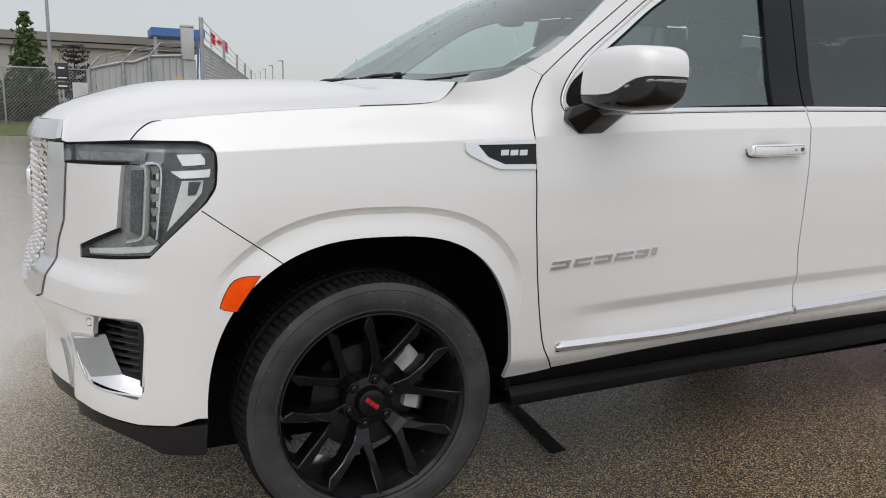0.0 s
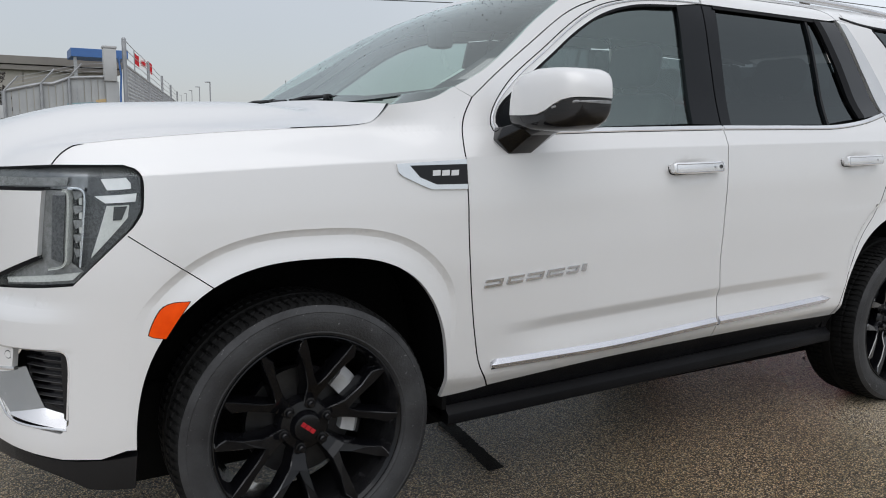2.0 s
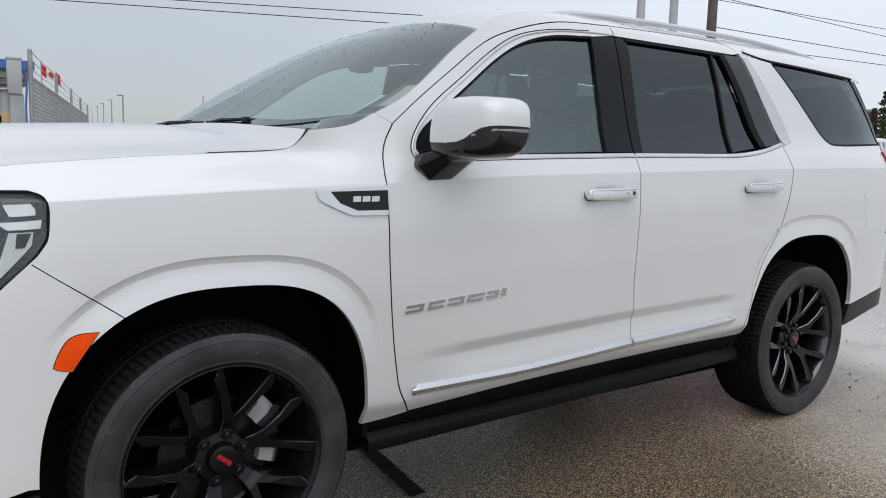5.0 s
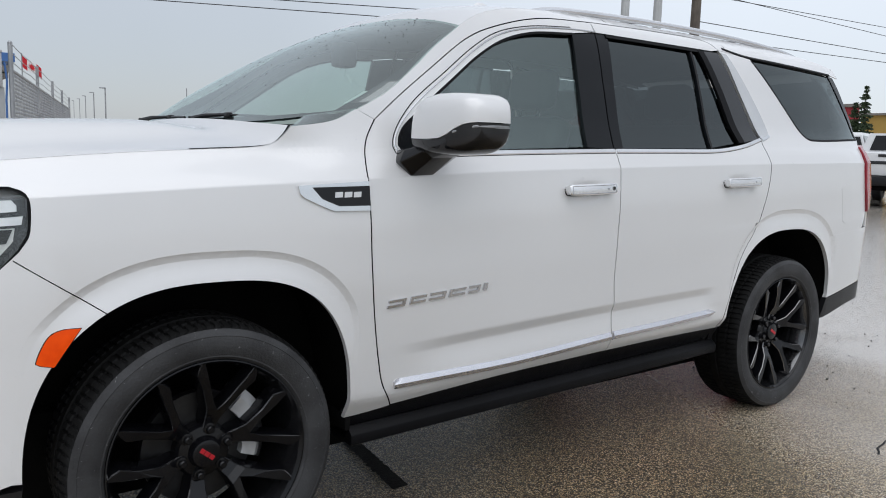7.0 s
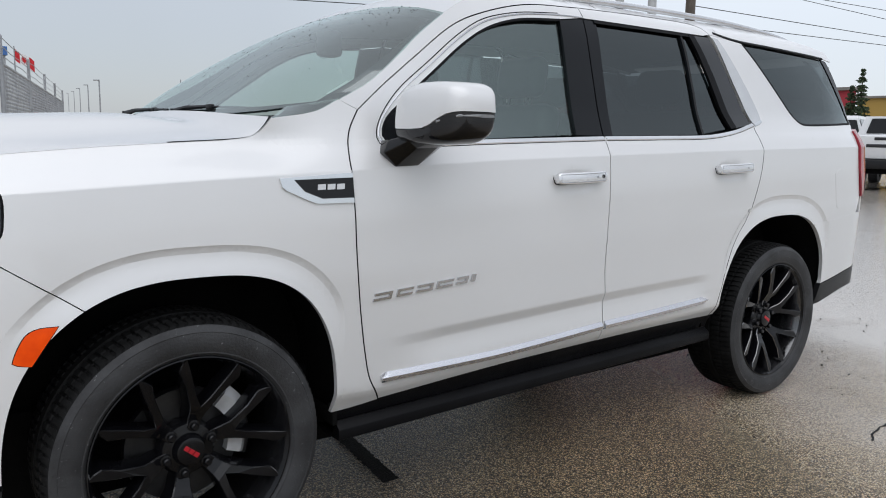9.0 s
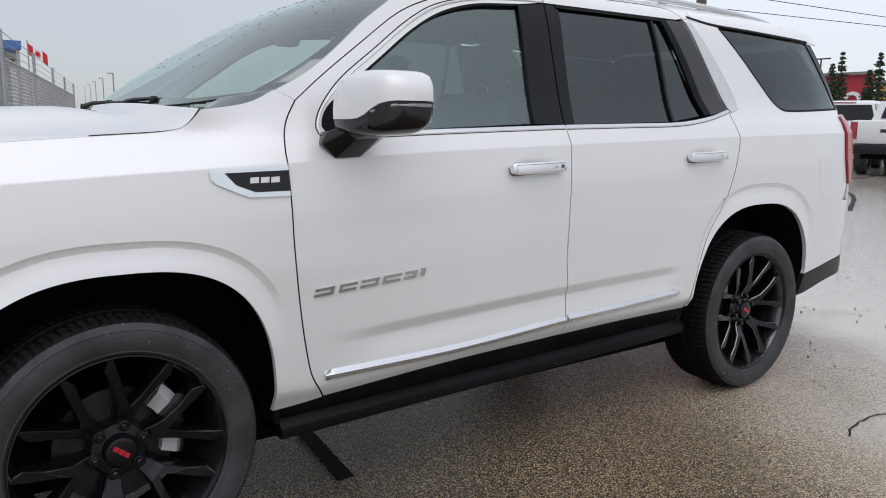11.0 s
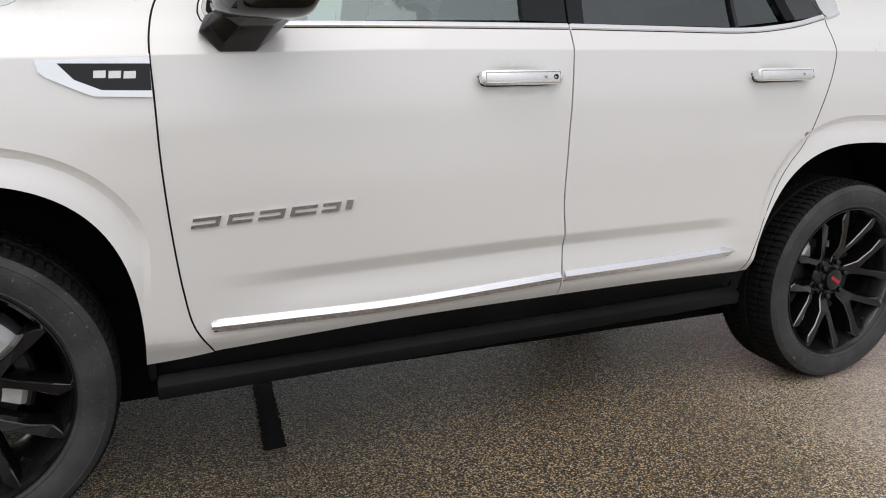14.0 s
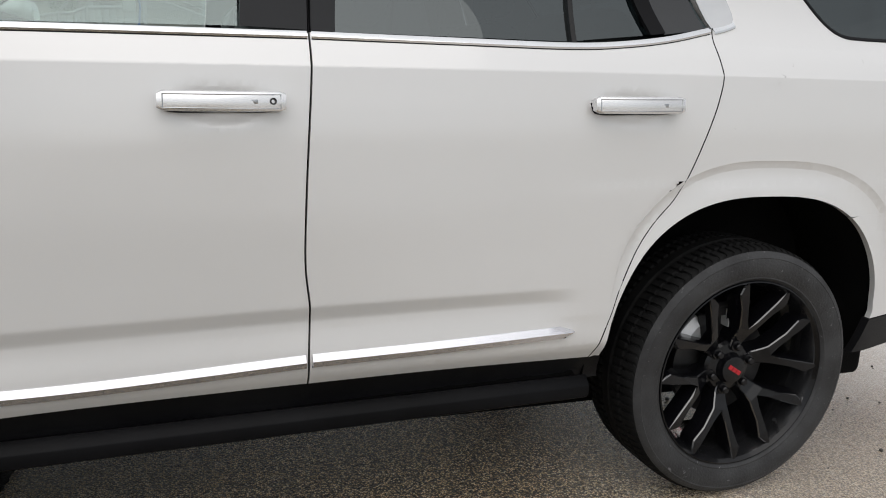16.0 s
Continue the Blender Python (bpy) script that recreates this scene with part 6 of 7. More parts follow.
bst = nd(gm, "MapRange", From_Min=0.0, From_Max=1.0, To_Min=1.0, To_Max=0.08)
wire(gm, worn.outputs["Result"], bst.inputs["Value"])
gbump = nd(gm, "Bump", Distance=0.016)
gbump.invert = True
wire(gm, bst.outputs["Result"], gbump.inputs["Strength"])
wire(gm, stones.outputs["Distance"], gbump.inputs["Height"])
wire(gm, gbump.outputs["Normal"], gb.inputs["Normal"])
# a film of water over everything
gb.inputs["Coat IOR"].default_value = 1.36
fcover = nd(gm, "MapRange", To_Min=0.10, To_Max=0.5)
wire(gm, slick.outputs["Result"], fcover.inputs["Value"])
wire(gm, fcover.outputs["Result"], gb.inputs["Coat Weight"])
film = nd(gm, "MapRange", To_Min=0.10, To_Max=0.10)
wire(gm, worn.outputs["Result"], film.inputs["Value"])
wire(gm, film.outputs["Result"], gb.inputs["Coat Roughness"])
fbump = nd(gm, "Bump", Distance=0.016)
fbump.invert = True
wire(gm, bst.outputs["Result"], fbump.inputs["Strength"])
wire(gm, stones.outputs["Distance"], fbump.inputs["Height"])
wire(gm, fbump.outputs["Normal"], gb.inputs["Coat Normal"])
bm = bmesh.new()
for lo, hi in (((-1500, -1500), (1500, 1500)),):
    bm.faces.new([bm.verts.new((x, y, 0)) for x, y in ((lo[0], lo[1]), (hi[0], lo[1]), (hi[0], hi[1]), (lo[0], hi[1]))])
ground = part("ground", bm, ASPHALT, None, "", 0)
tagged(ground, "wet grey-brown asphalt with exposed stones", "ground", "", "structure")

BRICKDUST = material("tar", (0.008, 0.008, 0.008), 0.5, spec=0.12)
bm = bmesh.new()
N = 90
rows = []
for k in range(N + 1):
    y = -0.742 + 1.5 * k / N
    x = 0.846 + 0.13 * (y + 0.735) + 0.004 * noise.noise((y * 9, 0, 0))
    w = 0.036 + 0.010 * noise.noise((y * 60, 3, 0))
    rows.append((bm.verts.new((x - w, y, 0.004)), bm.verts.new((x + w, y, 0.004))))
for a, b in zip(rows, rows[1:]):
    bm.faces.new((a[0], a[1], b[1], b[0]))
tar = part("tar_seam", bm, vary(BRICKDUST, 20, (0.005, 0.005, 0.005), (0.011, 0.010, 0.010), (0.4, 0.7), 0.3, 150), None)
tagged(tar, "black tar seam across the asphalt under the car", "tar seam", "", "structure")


def crack(points, width):
    bm = bmesh.new()
    L = line(points, 60)
    rows = []
    for i, p in enumerate(L):
        q = p + 0.012 * np.array((noise.noise((i * 0.9, p[0], 0)), noise.noise((i * 0.9, 7, p[1]))))
        d = L[min(i + 1, 60)] - L[max(i - 1, 0)]
        d = d / np.linalg.norm(d)
        w = width * (0.5 + 0.5 * noise.noise((i * 0.7, 1, 2)) + 0.3)
        rows.append((bm.verts.new((q[0] - d[1] * w, q[1] + d[0] * w, 0.003)), bm.verts.new((q[0] + d[1] * w, q[1] - d[0] * w, 0.003))))
    for a, b in zip(rows, rows[1:]):
        bm.faces.new((a[0], a[1], b[1], b[0]))
    ob = part("pavement_crack", bm, BRICKDUST, None)
    return tagged(ob, "thin dark crack in the wet asphalt", "crack", "", "structure")


crack([(2.86, -1.64), (2.95, -1.60), (3.2, -1.58), (3.5, -1.66), (4.2, -1.62), (5.4, -1.9)], 0.006)
crack([(12, 3.0), (15, 4.5), (17.5, 6.4), (21, 7.0), (30, 8)], 0.05)
crack([(14, 1.0), (18, 4.0), (22, 5.0), (32, 5)], 0.04)
crack([(-6, 14.0), (-3.5, 15.5), (-1, 15.0), (3, 16.0)], 0.03)
# loose grit on the pavement behind the car
GRIT = vary(material("grit", (0.05, 0.045, 0.04), 0.6), 30, (0.03, 0.027, 0.024), (0.09, 0.08, 0.07))
bm = bmesh.new()
rnd = random.Random(5)
for k in range(150):
    x, y = 3.3 + rnd.random() ** 1.3 * 3.2, -1.9 + rnd.random() * 2.2
    r = 0.003 + 0.006 * rnd.random() ** 2
    got = bmesh.ops.create_icosphere(bm, subdivisions=1, radius=r, matrix=Matrix.Translation((x, y, r * 0.6)))
grit = part("grit", bm, GRIT, None)
tagged(grit, "small dark grit scattered on the wet asphalt", "grit", "", "stuff")

# ---- beyond the car, on the bonnet's side ----
GALV = vary(material("galvanised_steel", (0.35, 0.36, 0.37), 0.45, 0.6), 5, (0.28, 0.29, 0.30), (0.40, 0.41, 0.42), (0.4, 0.6))
BEIGE = vary(material("beige_cladding", (0.36, 0.34, 0.30), 0.7), 0.4, (0.33, 0.31, 0.275), (0.38, 0.36, 0.32), (0.6, 0.8))
FASCIA = vary(material("fascia", (0.20, 0.185, 0.165), 0.6), 0.8, (0.18, 0.165, 0.15), (0.22, 0.205, 0.185), (0.5, 0.7))
BLUE = vary(material("blue_panel", (0.05, 0.14, 0.36), 0.45), 1.0, (0.045, 0.125, 0.33), (0.055, 0.15, 0.39), (0.4, 0.55))
GRASS = vary(material("grass", (0.08, 0.11, 0.035), 0.9), 2.0, (0.065, 0.09, 0.03), (0.12, 0.13, 0.05), None, 0.5, 60)
LEAF = vary(material("conifer_needles", (0.035, 0.06, 0.028), 0.7), 3.0, (0.022, 0.042, 0.02), (0.055, 0.085, 0.035))
LEAF2 = vary(material("shrub_leaves", (0.05, 0.045, 0.03), 0.7), 3.0, (0.03, 0.03, 0.022), (0.085, 0.075, 0.035))
LEAF4 = vary(material("young_needles", (0.07, 0.12, 0.04), 0.6), 3, (0.05, 0.085, 0.028), (0.10, 0.155, 0.05))
LEAF3 = vary(material("dark_shrub_leaves", (0.03, 0.022, 0.025), 0.7), 3.0, (0.02, 0.016, 0.018), (0.045, 0.032, 0.034))
BARK = vary(material("bark", (0.07, 0.055, 0.045), 0.9), 8.0, (0.05, 0.04, 0.03), (0.09, 0.07, 0.06), None, 0.4, 60)
SLAT = vary(material("privacy_screen", (0.33, 0.34, 0.34), 0.6), 1.6, (0.26, 0.27, 0.27), (0.38, 0.39, 0.39), (0.5, 0.7))
MURALBLUE = vary(material("faded_blue_paint", (0.22, 0.36, 0.40), 0.6), 3, (0.17, 0.30, 0.34), (0.28, 0.42, 0.45), (0.5, 0.7))
MURALGOLD = vary(material("faded_gold_paint", (0.52, 0.36, 0.16), 0.6), 3, (0.46, 0.31, 0.13), (0.56, 0.42, 0.22), (0.5, 0.7))
BOXGREY = vary(material("cabinet_grey", (0.42, 0.43, 0.43), 0.5), 3, (0.38, 0.39, 0.39), (0.45, 0.46, 0.46), (0.4, 0.6))
BLACKPAINT = material("black_paint", (0.02, 0.02, 0.022), 0.5)
FLAGRED = vary(material("flag_red", (0.55, 0.02, 0.03), 0.8), 4, (0.5, 0.018, 0.026), (0.6, 0.025, 0.035))
FLAGWHITE = material("flag_white", (0.75, 0.74, 0.74), 0.8)
WOOD = vary(material("weathered_pole", (0.10, 0.085, 0.07), 0.85), 3, (0.075, 0.062, 0.052), (0.13, 0.11, 0.09), None, 0.3, 40)
CABLE = material("cable", (0.03, 0.03, 0.032), 0.6)
REDWALL = vary(material("red_wall", (0.36, 0.025, 0.04), 0.6), 0.5, (0.33, 0.022, 0.036), (0.39, 0.03, 0.045), (0.5, 0.7))
YELLOWWALL = vary(material("yellow_wall", (0.42, 0.27, 0.06), 0.6), 0.5, (0.38, 0.24, 0.05), (0.45, 0.29, 0.07), (0.5, 0.7))
WHITEPAINT = vary(material("white_van_paint", (0.72, 0.72, 0.72), 0.35, 0, 0.8), 1.5, (0.68, 0.68, 0.68), (0.75, 0.75, 0.75), (0.3, 0.4))

bm = bmesh.new()
xs, ys = np.linspace(-60, 6, 34), (30.2, 31.2, 32.4, 36, 56)
grid = [[bm.verts.new((x, y + 0.15 * noise.noise((x, y, 0)), (0.006, 0.16, 0.36, 0.42, 0.45)[j] + 0.03 * noise.noise((x * 0.7, y, 4)))) for j, y in enumerate(ys)] for x in xs]
for i in range(33):
    for j in range(4):
        bm.faces.new((grid[i][j], grid[i + 1][j], grid[i + 1][j + 1], grid[i][j + 1]))
tagged(part("grass_verge", bm, GRASS, None), "green grass bank at the edge of the lot", "grass", "", "structure")


def chain_fence(a, b, z0, z1, posts, label, barbs=0, pitch=0.11, wire_r=0.0035):
    """Posts, rails and a woven diamond mesh from a to b."""
    a, b = Vector(a), Vector(b)
    d = b - a
    length = d.length
    u = d.normalized()
    top = thing("chain_link_fence", (a.x, a.y, z0), label, "fence")
    for k in posts:
        bm = bmesh.new()
        p = a + d * k
        tube(bm, [(p.x, p.y, z0 - 0.3), (p.x, p.y, z1 + (0.45 if barbs else 0.03))], 0.032, 10)
        part("post", bm, GALV, top)
    for z in ((z1,) if not barbs else (z1, )):
        bm = bmesh.new()
        tube(bm, [(a.x, a.y, z), (b.x, b.y, z)], 0.024, 8)
        part("rail", bm, GALV, top)
    for k in range(barbs):
        bm = bmesh.new()
        z = z1 + 0.14 * (k + 1)
        tube(bm, [a + d * t + Vector((0, 0, z - a.z - 0.02 * math.sin(math.pi * ((t * 6) % 1)))) for t in np.linspace(0, 1, 25)], 0.007, 5)
        part("barbed_wire", bm, GALV, top)
    verts, faces = [], []
    h = z1 - z0
    n = Vector((-u.y, u.x, 0)) * wire_r
    k = -h
    while k < length:
        for sg in (0, 1):
            s0, s1 = k, k + h
            za, zb = (z0, z1) if sg == 0 else (z1, z0)
            t0, t1 = max(s0, 0), min(s1, length)
            if t1 - t0 > 0.02:
                pa = a + u * t0
                pb = a + u * t1
                fa, fb = (t0 - s0) / h, (t1 - s0) / h
                A = Vector((pa.x, pa.y, za + (zb - za) * fa))
                B = Vector((pb.x, pb.y, za + (zb - za) * fb))
                w = (B - A).normalized().cross(n.normalized()) * wire_r
                i = len(verts)
                for P in (A, B):
                    verts += [P + n, P + w, P - n, P - w]
                for q in range(4):
                    faces.append((i + q, i + (q + 1) % 4, i + 4 + (q + 1) % 4, i + 4 + q))
        k += pitch
    ob = mesh_object("wire_mesh", verts, faces, GALV, top, "", 0)
    tagged(ob, kind="stuff")
    return top


chain_fence((-16, 32.9, 0.4), (-0.62, 32.9, 0.4), 0.40, 2.62, [0, 0.2, 0.4, 0.6, 0.8, 0.93, 1.0], "grey chain-link fence along the grass bank", 0, 0.14, 0.006)
chain_fence((1.10, 10.9, 0), (5.65, 30.4, 0), 0.05, 2.32, [0.25, 0.5, 0.74, 1.0], "galvanised chain-link fence topped with barbed wire", 3, 0.13, 0.004)

# screened gate with angled barbed-wire arms, and its gate post
gate = thing("screened_gate", (0.1, 10.86, 0), "grey screened yard gate with barbed-wire arms", "gate")
tops = line([(-0.68, 1.90), (-0.15, 2.04), (0.0, 2.04), (0.25, 2.15), (0.78, 2.19)], 40, False)
for k in range(14):
    x0, x1 = -0.68 + 1.46 * k / 14, -0.68 + 1.46 * (k + 1) / 14 - 0.012
    bm = bmesh.new()
    zt = np.interp((x0 + x1) / 2, tops[:, 0], tops[:, 1])
    box(bm, (x0, 10.855, 0.06), (x1, 10.868, zt), 0.003)
    part("screen_slat", bm, SLAT, gate)
bm = bmesh.new()
tube(bm, [(x, 10.84, z) for x, z in tops], 0.026, 8)
part("gate_rail", bm, GALV, gate)
for x, z in ((-0.68, 1.90), (-0.16, 2.04), (0.24, 2.15)):
    bm = bmesh.new()
    tube(bm, [(x, 10.83, 0.03), (x, 10.83, z)], 0.024, 8)
    part("gate_post", bm, GALV, gate)
    bm = bmesh.new()
    tube(bm, [(x, 10.83, z), (x + 0.20, 10.80, z + 0.24)], 0.016, 6)
    part("barb_arm", bm, GALV, gate)
for k in range(3):
    f = 0.35 + 0.3 * k
    bm = bmesh.new()
    tube(bm, [(-0.68 + 0.2 * f, 10.81, 1.90 + 0.24 * f), (-0.16 + 0.2 * f, 10.81, 2.04 + 0.24 * f), (0.24 + 0.2 * f, 10.81, 2.15 + 0.24 * f), (0.80, 10.81, 2.22 + 0.2 * f)], 0.004, 5)
    part("barbed_wire", bm, GALV, gate)
for x0, x1, z0, z1, mat, tilt in ((0.20, 0.66, 1.30, 1.735, MURALBLUE, 0.03), (0.625, 0.80, 1.50, 1.80, MURALGOLD, 0.03)):
    bm = bmesh.new()
    ring = [(x0, z0), (x1, z0), (x1, z1 + tilt), (x0, z1)]
    front, back = [[bm.verts.new((x, y, z)) for x, z in ring] for y in (10.846, 10.853)]
    bm.faces.new(front)
    for i in range(4):
        bm.faces.new((front[i], front[(i + 1) % 4], back[(i + 1) % 4], back[i]))
    part("painted_panel", bm, mat, gate, "faded painted patch on the screen", 0)
gate.scale.z = 0.962
cab = thing("control_box", (0.86, 10.8, 0), "light grey control box on a gate column", "control box")
bm = bmesh.new()
box(bm, (0.76, 10.74, 2.10), (0.955, 10.92, 2.64), 0.012)
part("box_body", bm, BOXGREY, cab)
bm = bmesh.new()
box(bm, (0.75, 10.73, 2.64), (0.965, 10.93, 2.68), 0.01)
part("box_lid", bm, BOXGREY, cab)
bm = bmesh.new()
box(bm, (0.78, 10.78, 0.0), (0.98, 10.92, 2.10), 0.01)
part("column", bm, SLAT, cab)
bm = bmesh.new()
tube(bm, [(1.0, 10.78, 0.0), (1.0, 10.78, 1.9), (1.02, 10.78, 2.2), (0.99, 10.78, 2.5)], 0.016, 8)
part("conduit", bm, BLUE, cab)
cab.scale.z = 0.97
post = thing("gate_post", (1.08, 10.77, 0), "tall galvanised steel corner post", "post")
bm = bmesh.new()
tube(bm, [(1.08, 10.77, 0), (1.08, 10.77, 2.80)], 0.036, 12)
part("shaft", bm, GALV, post)
bm = bmesh.new()
tube(bm, [(1.08, 10.77, 2.80), (1.08, 10.77, 2.83)], [0.04, 0.02], 12)
part("cap", bm, GALV, post)
post.scale.z = 0.972

# long flat-roofed building with a blue canopy
hall = thing("warehouse", (-18, 60, 0), "long beige warehouse with a brown fascia", "building")
bm = bmesh.new()
box(bm, (-46, 56.4, 0.0), (6.6, 90, 4.75))
part("wall", bm, BEIGE, hall, "", 0)
for k in range(18):
    bm = bmesh.new()
    box(bm, (-45.6 + 2.9 * k, 56.33, 0.4), (-45.6 + 2.9 * k + 2.82, 56.40, 4.7), 0.02)
    part("wall_panel", bm, BEIGE, hall, "", 0)
bm = bmesh.new()
box(bm, (-46.3, 56.0, 4.75), (6.9, 90.3, 5.05), 0.02)
box(bm, (-46.4, 55.9, 5.11), (7.0, 90.4, 5.62), 0.02)
part("roof", bm, FASCIA, hall, "", 0)
hall.scale.z = 1.036
canopy = thing("blue_canopy", (5.0, 52, 0), "blue flat canopy above the yard", "canopy")
bm = bmesh.new()
box(bm, (3.35, 51.4, 5.85), (6.7, 54.5, 6.4), 0.02)
part("canopy_deck", bm, BLUE, canopy, "", 0)
for x in (3.6, 6.5):
    bm = bmesh.new()
    box(bm, (x - 0.1, 51.6, 0), (x + 0.1, 51.8, 5.85))
    part("column", bm, GALV, canopy, "", 0)
canopy.scale.z = 0.96


def tree(name, at, height, width, mat, label, seed, whorls=16, per=9, base=0.12, cone=True, tuft=1.0):
    """A tapered trunk with drooping limbs, each hung with many small needle tufts."""
    rng = random.Random(seed)
    top = thing(name, at, label, "tree" if cone else "shrub")
    x, y, z = at
    bm = bmesh.new()
    tube(bm, [(x, y, z - 0.1), (x + 0.02 * height * rng.uniform(-1, 1) * 0.3, y, z + height * 0.5), (x, y, z + height * 0.98)], [0.022 * height, 0.013 * height, 0.003 * height], 8)
    part("trunk", bm, BARK, top)
    verts, faces = [], []
    limbs = bmesh.new()
    for w in range(whorls):
        f = base + (1 - base) * (w + 0.5 * rng.random()) / whorls
        if cone:
            rad = width / 2 * (1 - f) ** 0.85 * rng.uniform(0.75, 1.12) + 0.02 * height * (1 - f)
        else:
            rad = width / 2 * math.sin(math.pi * min(0.98, 0.15 + 0.8 * f)) ** 0.6 * rng.uniform(0.7, 1.1)
        for b in range(per):
            a = 2 * math.pi * (b + rng.random()) / per
            r = rad * rng.uniform(0.7, 1.1)
            z0 = z + height * f
            tip = Vector((x + r * math.cos(a), y + r * math.sin(a), z0 + (0.10 * r if f > 0.8 else -0.28 * r if cone else 0.35 * r)))
            rootp = Vector((x, y, z0))
            tube(limbs, [rootp, tip], [0.004 * height, 0.001 * height], 4)
            m = max(3, int(10 * r / (0.15 * width) * 0.6))
            for k in range(m):
                g = (k + rng.random()) / m
                c = rootp.lerp(tip, 0.15 + 0.87 * g) + Vector((rng.uniform(-1, 1), rng.uniform(-1, 1), rng.uniform(-1, 0.6))) * 0.035 * width * 1.2
                sz = 0.055 * tuft * width * rng.uniform(0.6, 1.3) * (0.6 + 0.4 * (1 - f))
                for q in range(2):
                    n = Vector((rng.uniform(-1, 1), rng.uniform(-1, 1), rng.uniform(-0.6, 1))).normalized()
                    t = n.orthogonal().normalized()
                    t.rotate(Euler((rng.random() * 6, rng.random() * 6, rng.random() * 6)))
                    e = n.cross(t)
                    i = len(verts)
                    verts += [c + t * sz, c + e * sz * 0.55, c - t * sz, c - e * sz * 0.5 + n * sz * 0.2]
                    faces += [(i, i + 1, i + 2), (i, i + 2, i + 3)]
    tagged(part("limbs", limbs, BARK, top), kind="stuff")
    crown = mesh_object("crown", verts, faces, mat, top, "", 0)
    return top


tree("conifer", (-3.0, 36.8, 0.42), 4.8, 2.9, LEAF4, "young green conifer behind the fence", 11, 20, 15, 0.08, True, 1.25)
tree("dark_shrub", (-1.10, 36.0, 0.42), 3.55, 1.9, LEAF3, "dark purple-leaved shrub behind the fence", 12, 10, 9, 0.25, False)
for k in range(12):
    tree("hedge_shrub", (-0.9 - 1.05 * k, 34.4 + 0.3 * (k % 3), 0.40), 1.75 + 0.25 * math.sin(k * 2.1), 1.55, LEAF2, "olive brown hedge shrub behind the fence", 30 + k, 7, 8, 0.08, False)


def pole(name, x, y, h, r, mat, label, head=True, z0=0.0):
    top = thing(name, (x, y, z0), label, "lamp post" if head else "pole")
    bm = bmesh.new()
    tube(bm, [(x, y, z0), (x, y, z0 + h)], [r, r * 0.7], 10)
    part("shaft", bm, mat, top)
    bm = bmesh.new()
    tube(bm, [(x, y, z0), (x, y, z0 + 0.25)], r * 1.8, 10)
    part("base", bm, mat, top)
    if head:
        bm = bmesh.new()
        box(bm, (x - 0.42, y - 0.11, z0 + h - 0.08), (x + 0.02, y + 0.11, z0 + h + 0.02), 0.02)
        part("lamp_head", bm, mat, top)
    return top


pole("lamp_post", -2.25, 41.8, 9.0, 0.10, GALV, "tall grey steel lamp post behind the fence", True, 0.42)
for x, y, h in ((15.02, 65.1, 5.5), (19.5, 89.7, 6.3), (23.8, 114.4, 7.0), (29.0, 143.9, 7.8), (35.8, 183.3, 9.0)):
    pole("lamp_post", x, y, h - 0.3, 0.07, GALV, "slim grey lamp post far across the lot", True)
pole("post", 13.3, 39.6, 4.0, 0.035, GALV, "thin grey post across the lot", False)
flag = thing("flagpole", (6.35, 46.4, 0), "flagpole with a red and white flag", "flag")
bm = bmesh.new()
tube(bm, [(6.35, 46.4, 0), (6.35, 46.4, 5.75)], [0.05, 0.03], 8)
part("pole", bm, GALV, flag)
fv = lambda u, v: (6.37 + 0.95 * u, 46.4 + 0.10 * math.sin(6 * u), 5.62 - 0.62 * v - 0.62 * u - 0.03 * math.sin(7 * u))
for name, u0, u1, mat in (("red_band", 0, 0.27, FLAGRED), ("white_band", 0.27, 0.73, FLAGWHITE), ("red_band", 0.73, 1.0, FLAGRED)):
    bm = bmesh.new()
    gr = [[bm.verts.new(fv(u0 + (u1 - u0) * i / 6, j / 4)) for j in range(5)] for i in range(7)]
    for i in range(6):
        for j in range(4):
            bm.faces.new((gr[i][j], gr[i + 1][j], gr[i + 1][j + 1], gr[i][j + 1]))
    part(name, bm, mat, flag)
bm = bmesh.new()
cu, cv, n = 0.5, 0.5, 11
ring = []
for k in range(2 * n):
    a, r = math.pi * k / n, (0.36 if k % 2 == 0 else 0.18)
    p = fv(cu + 0.55 * r * math.cos(a), cv + r * math.sin(a))
    ring.append(bm.verts.new((p[0], p[1] - 0.012, p[2])))
bm.faces.new(ring)
part("leaf_mark", bm, FLAGRED, flag)
sign = thing("parking_sign", (-1.42, 27.0, 0), "small black and white sign on a post", "sign")
bm = bmesh.new()
box(bm, (-1.45, 26.98, 0), (-1.39, 27.02, 2.62))
part("post", bm, GALV, sign)
for z0, z1, mat in ((2.0, 2.6, BLACKPAINT), (1.72, 1.95, BLACKPAINT)):
    bm = bmesh.new()
    box(bm, (-1.62, 26.94, z0), (-1.22, 26.97, z1), 0.01)
    face = part("sign_plate", bm, mat, sign)
    bm = bmesh.new()
    box(bm, (-1.56, 26.925, z0 + 0.08), (-1.28, 26.94, z0 + 0.12))
    part("sign_bar", bm, FLAGWHITE, sign, "", 0)
    if z1 - z0 > 0.4:
        bm = bmesh.new()
        box(bm, (-1.54, 26.925, z0 + 0.40), (-1.34, 26.94, z0 + 0.46))
        part("sign_bar", bm, FLAGWHITE, sign, "", 0)
board = thing("white_board", (-0.85, 29.2, 0), "white utility cabinet beside the gate", "cabinet")
bm = bmesh.new()
box(bm, (-1.15, 29.1, 0.0), (-0.45, 29.5, 2.0), 0.02)
part("cabinet_body", bm, BOXGREY, board)

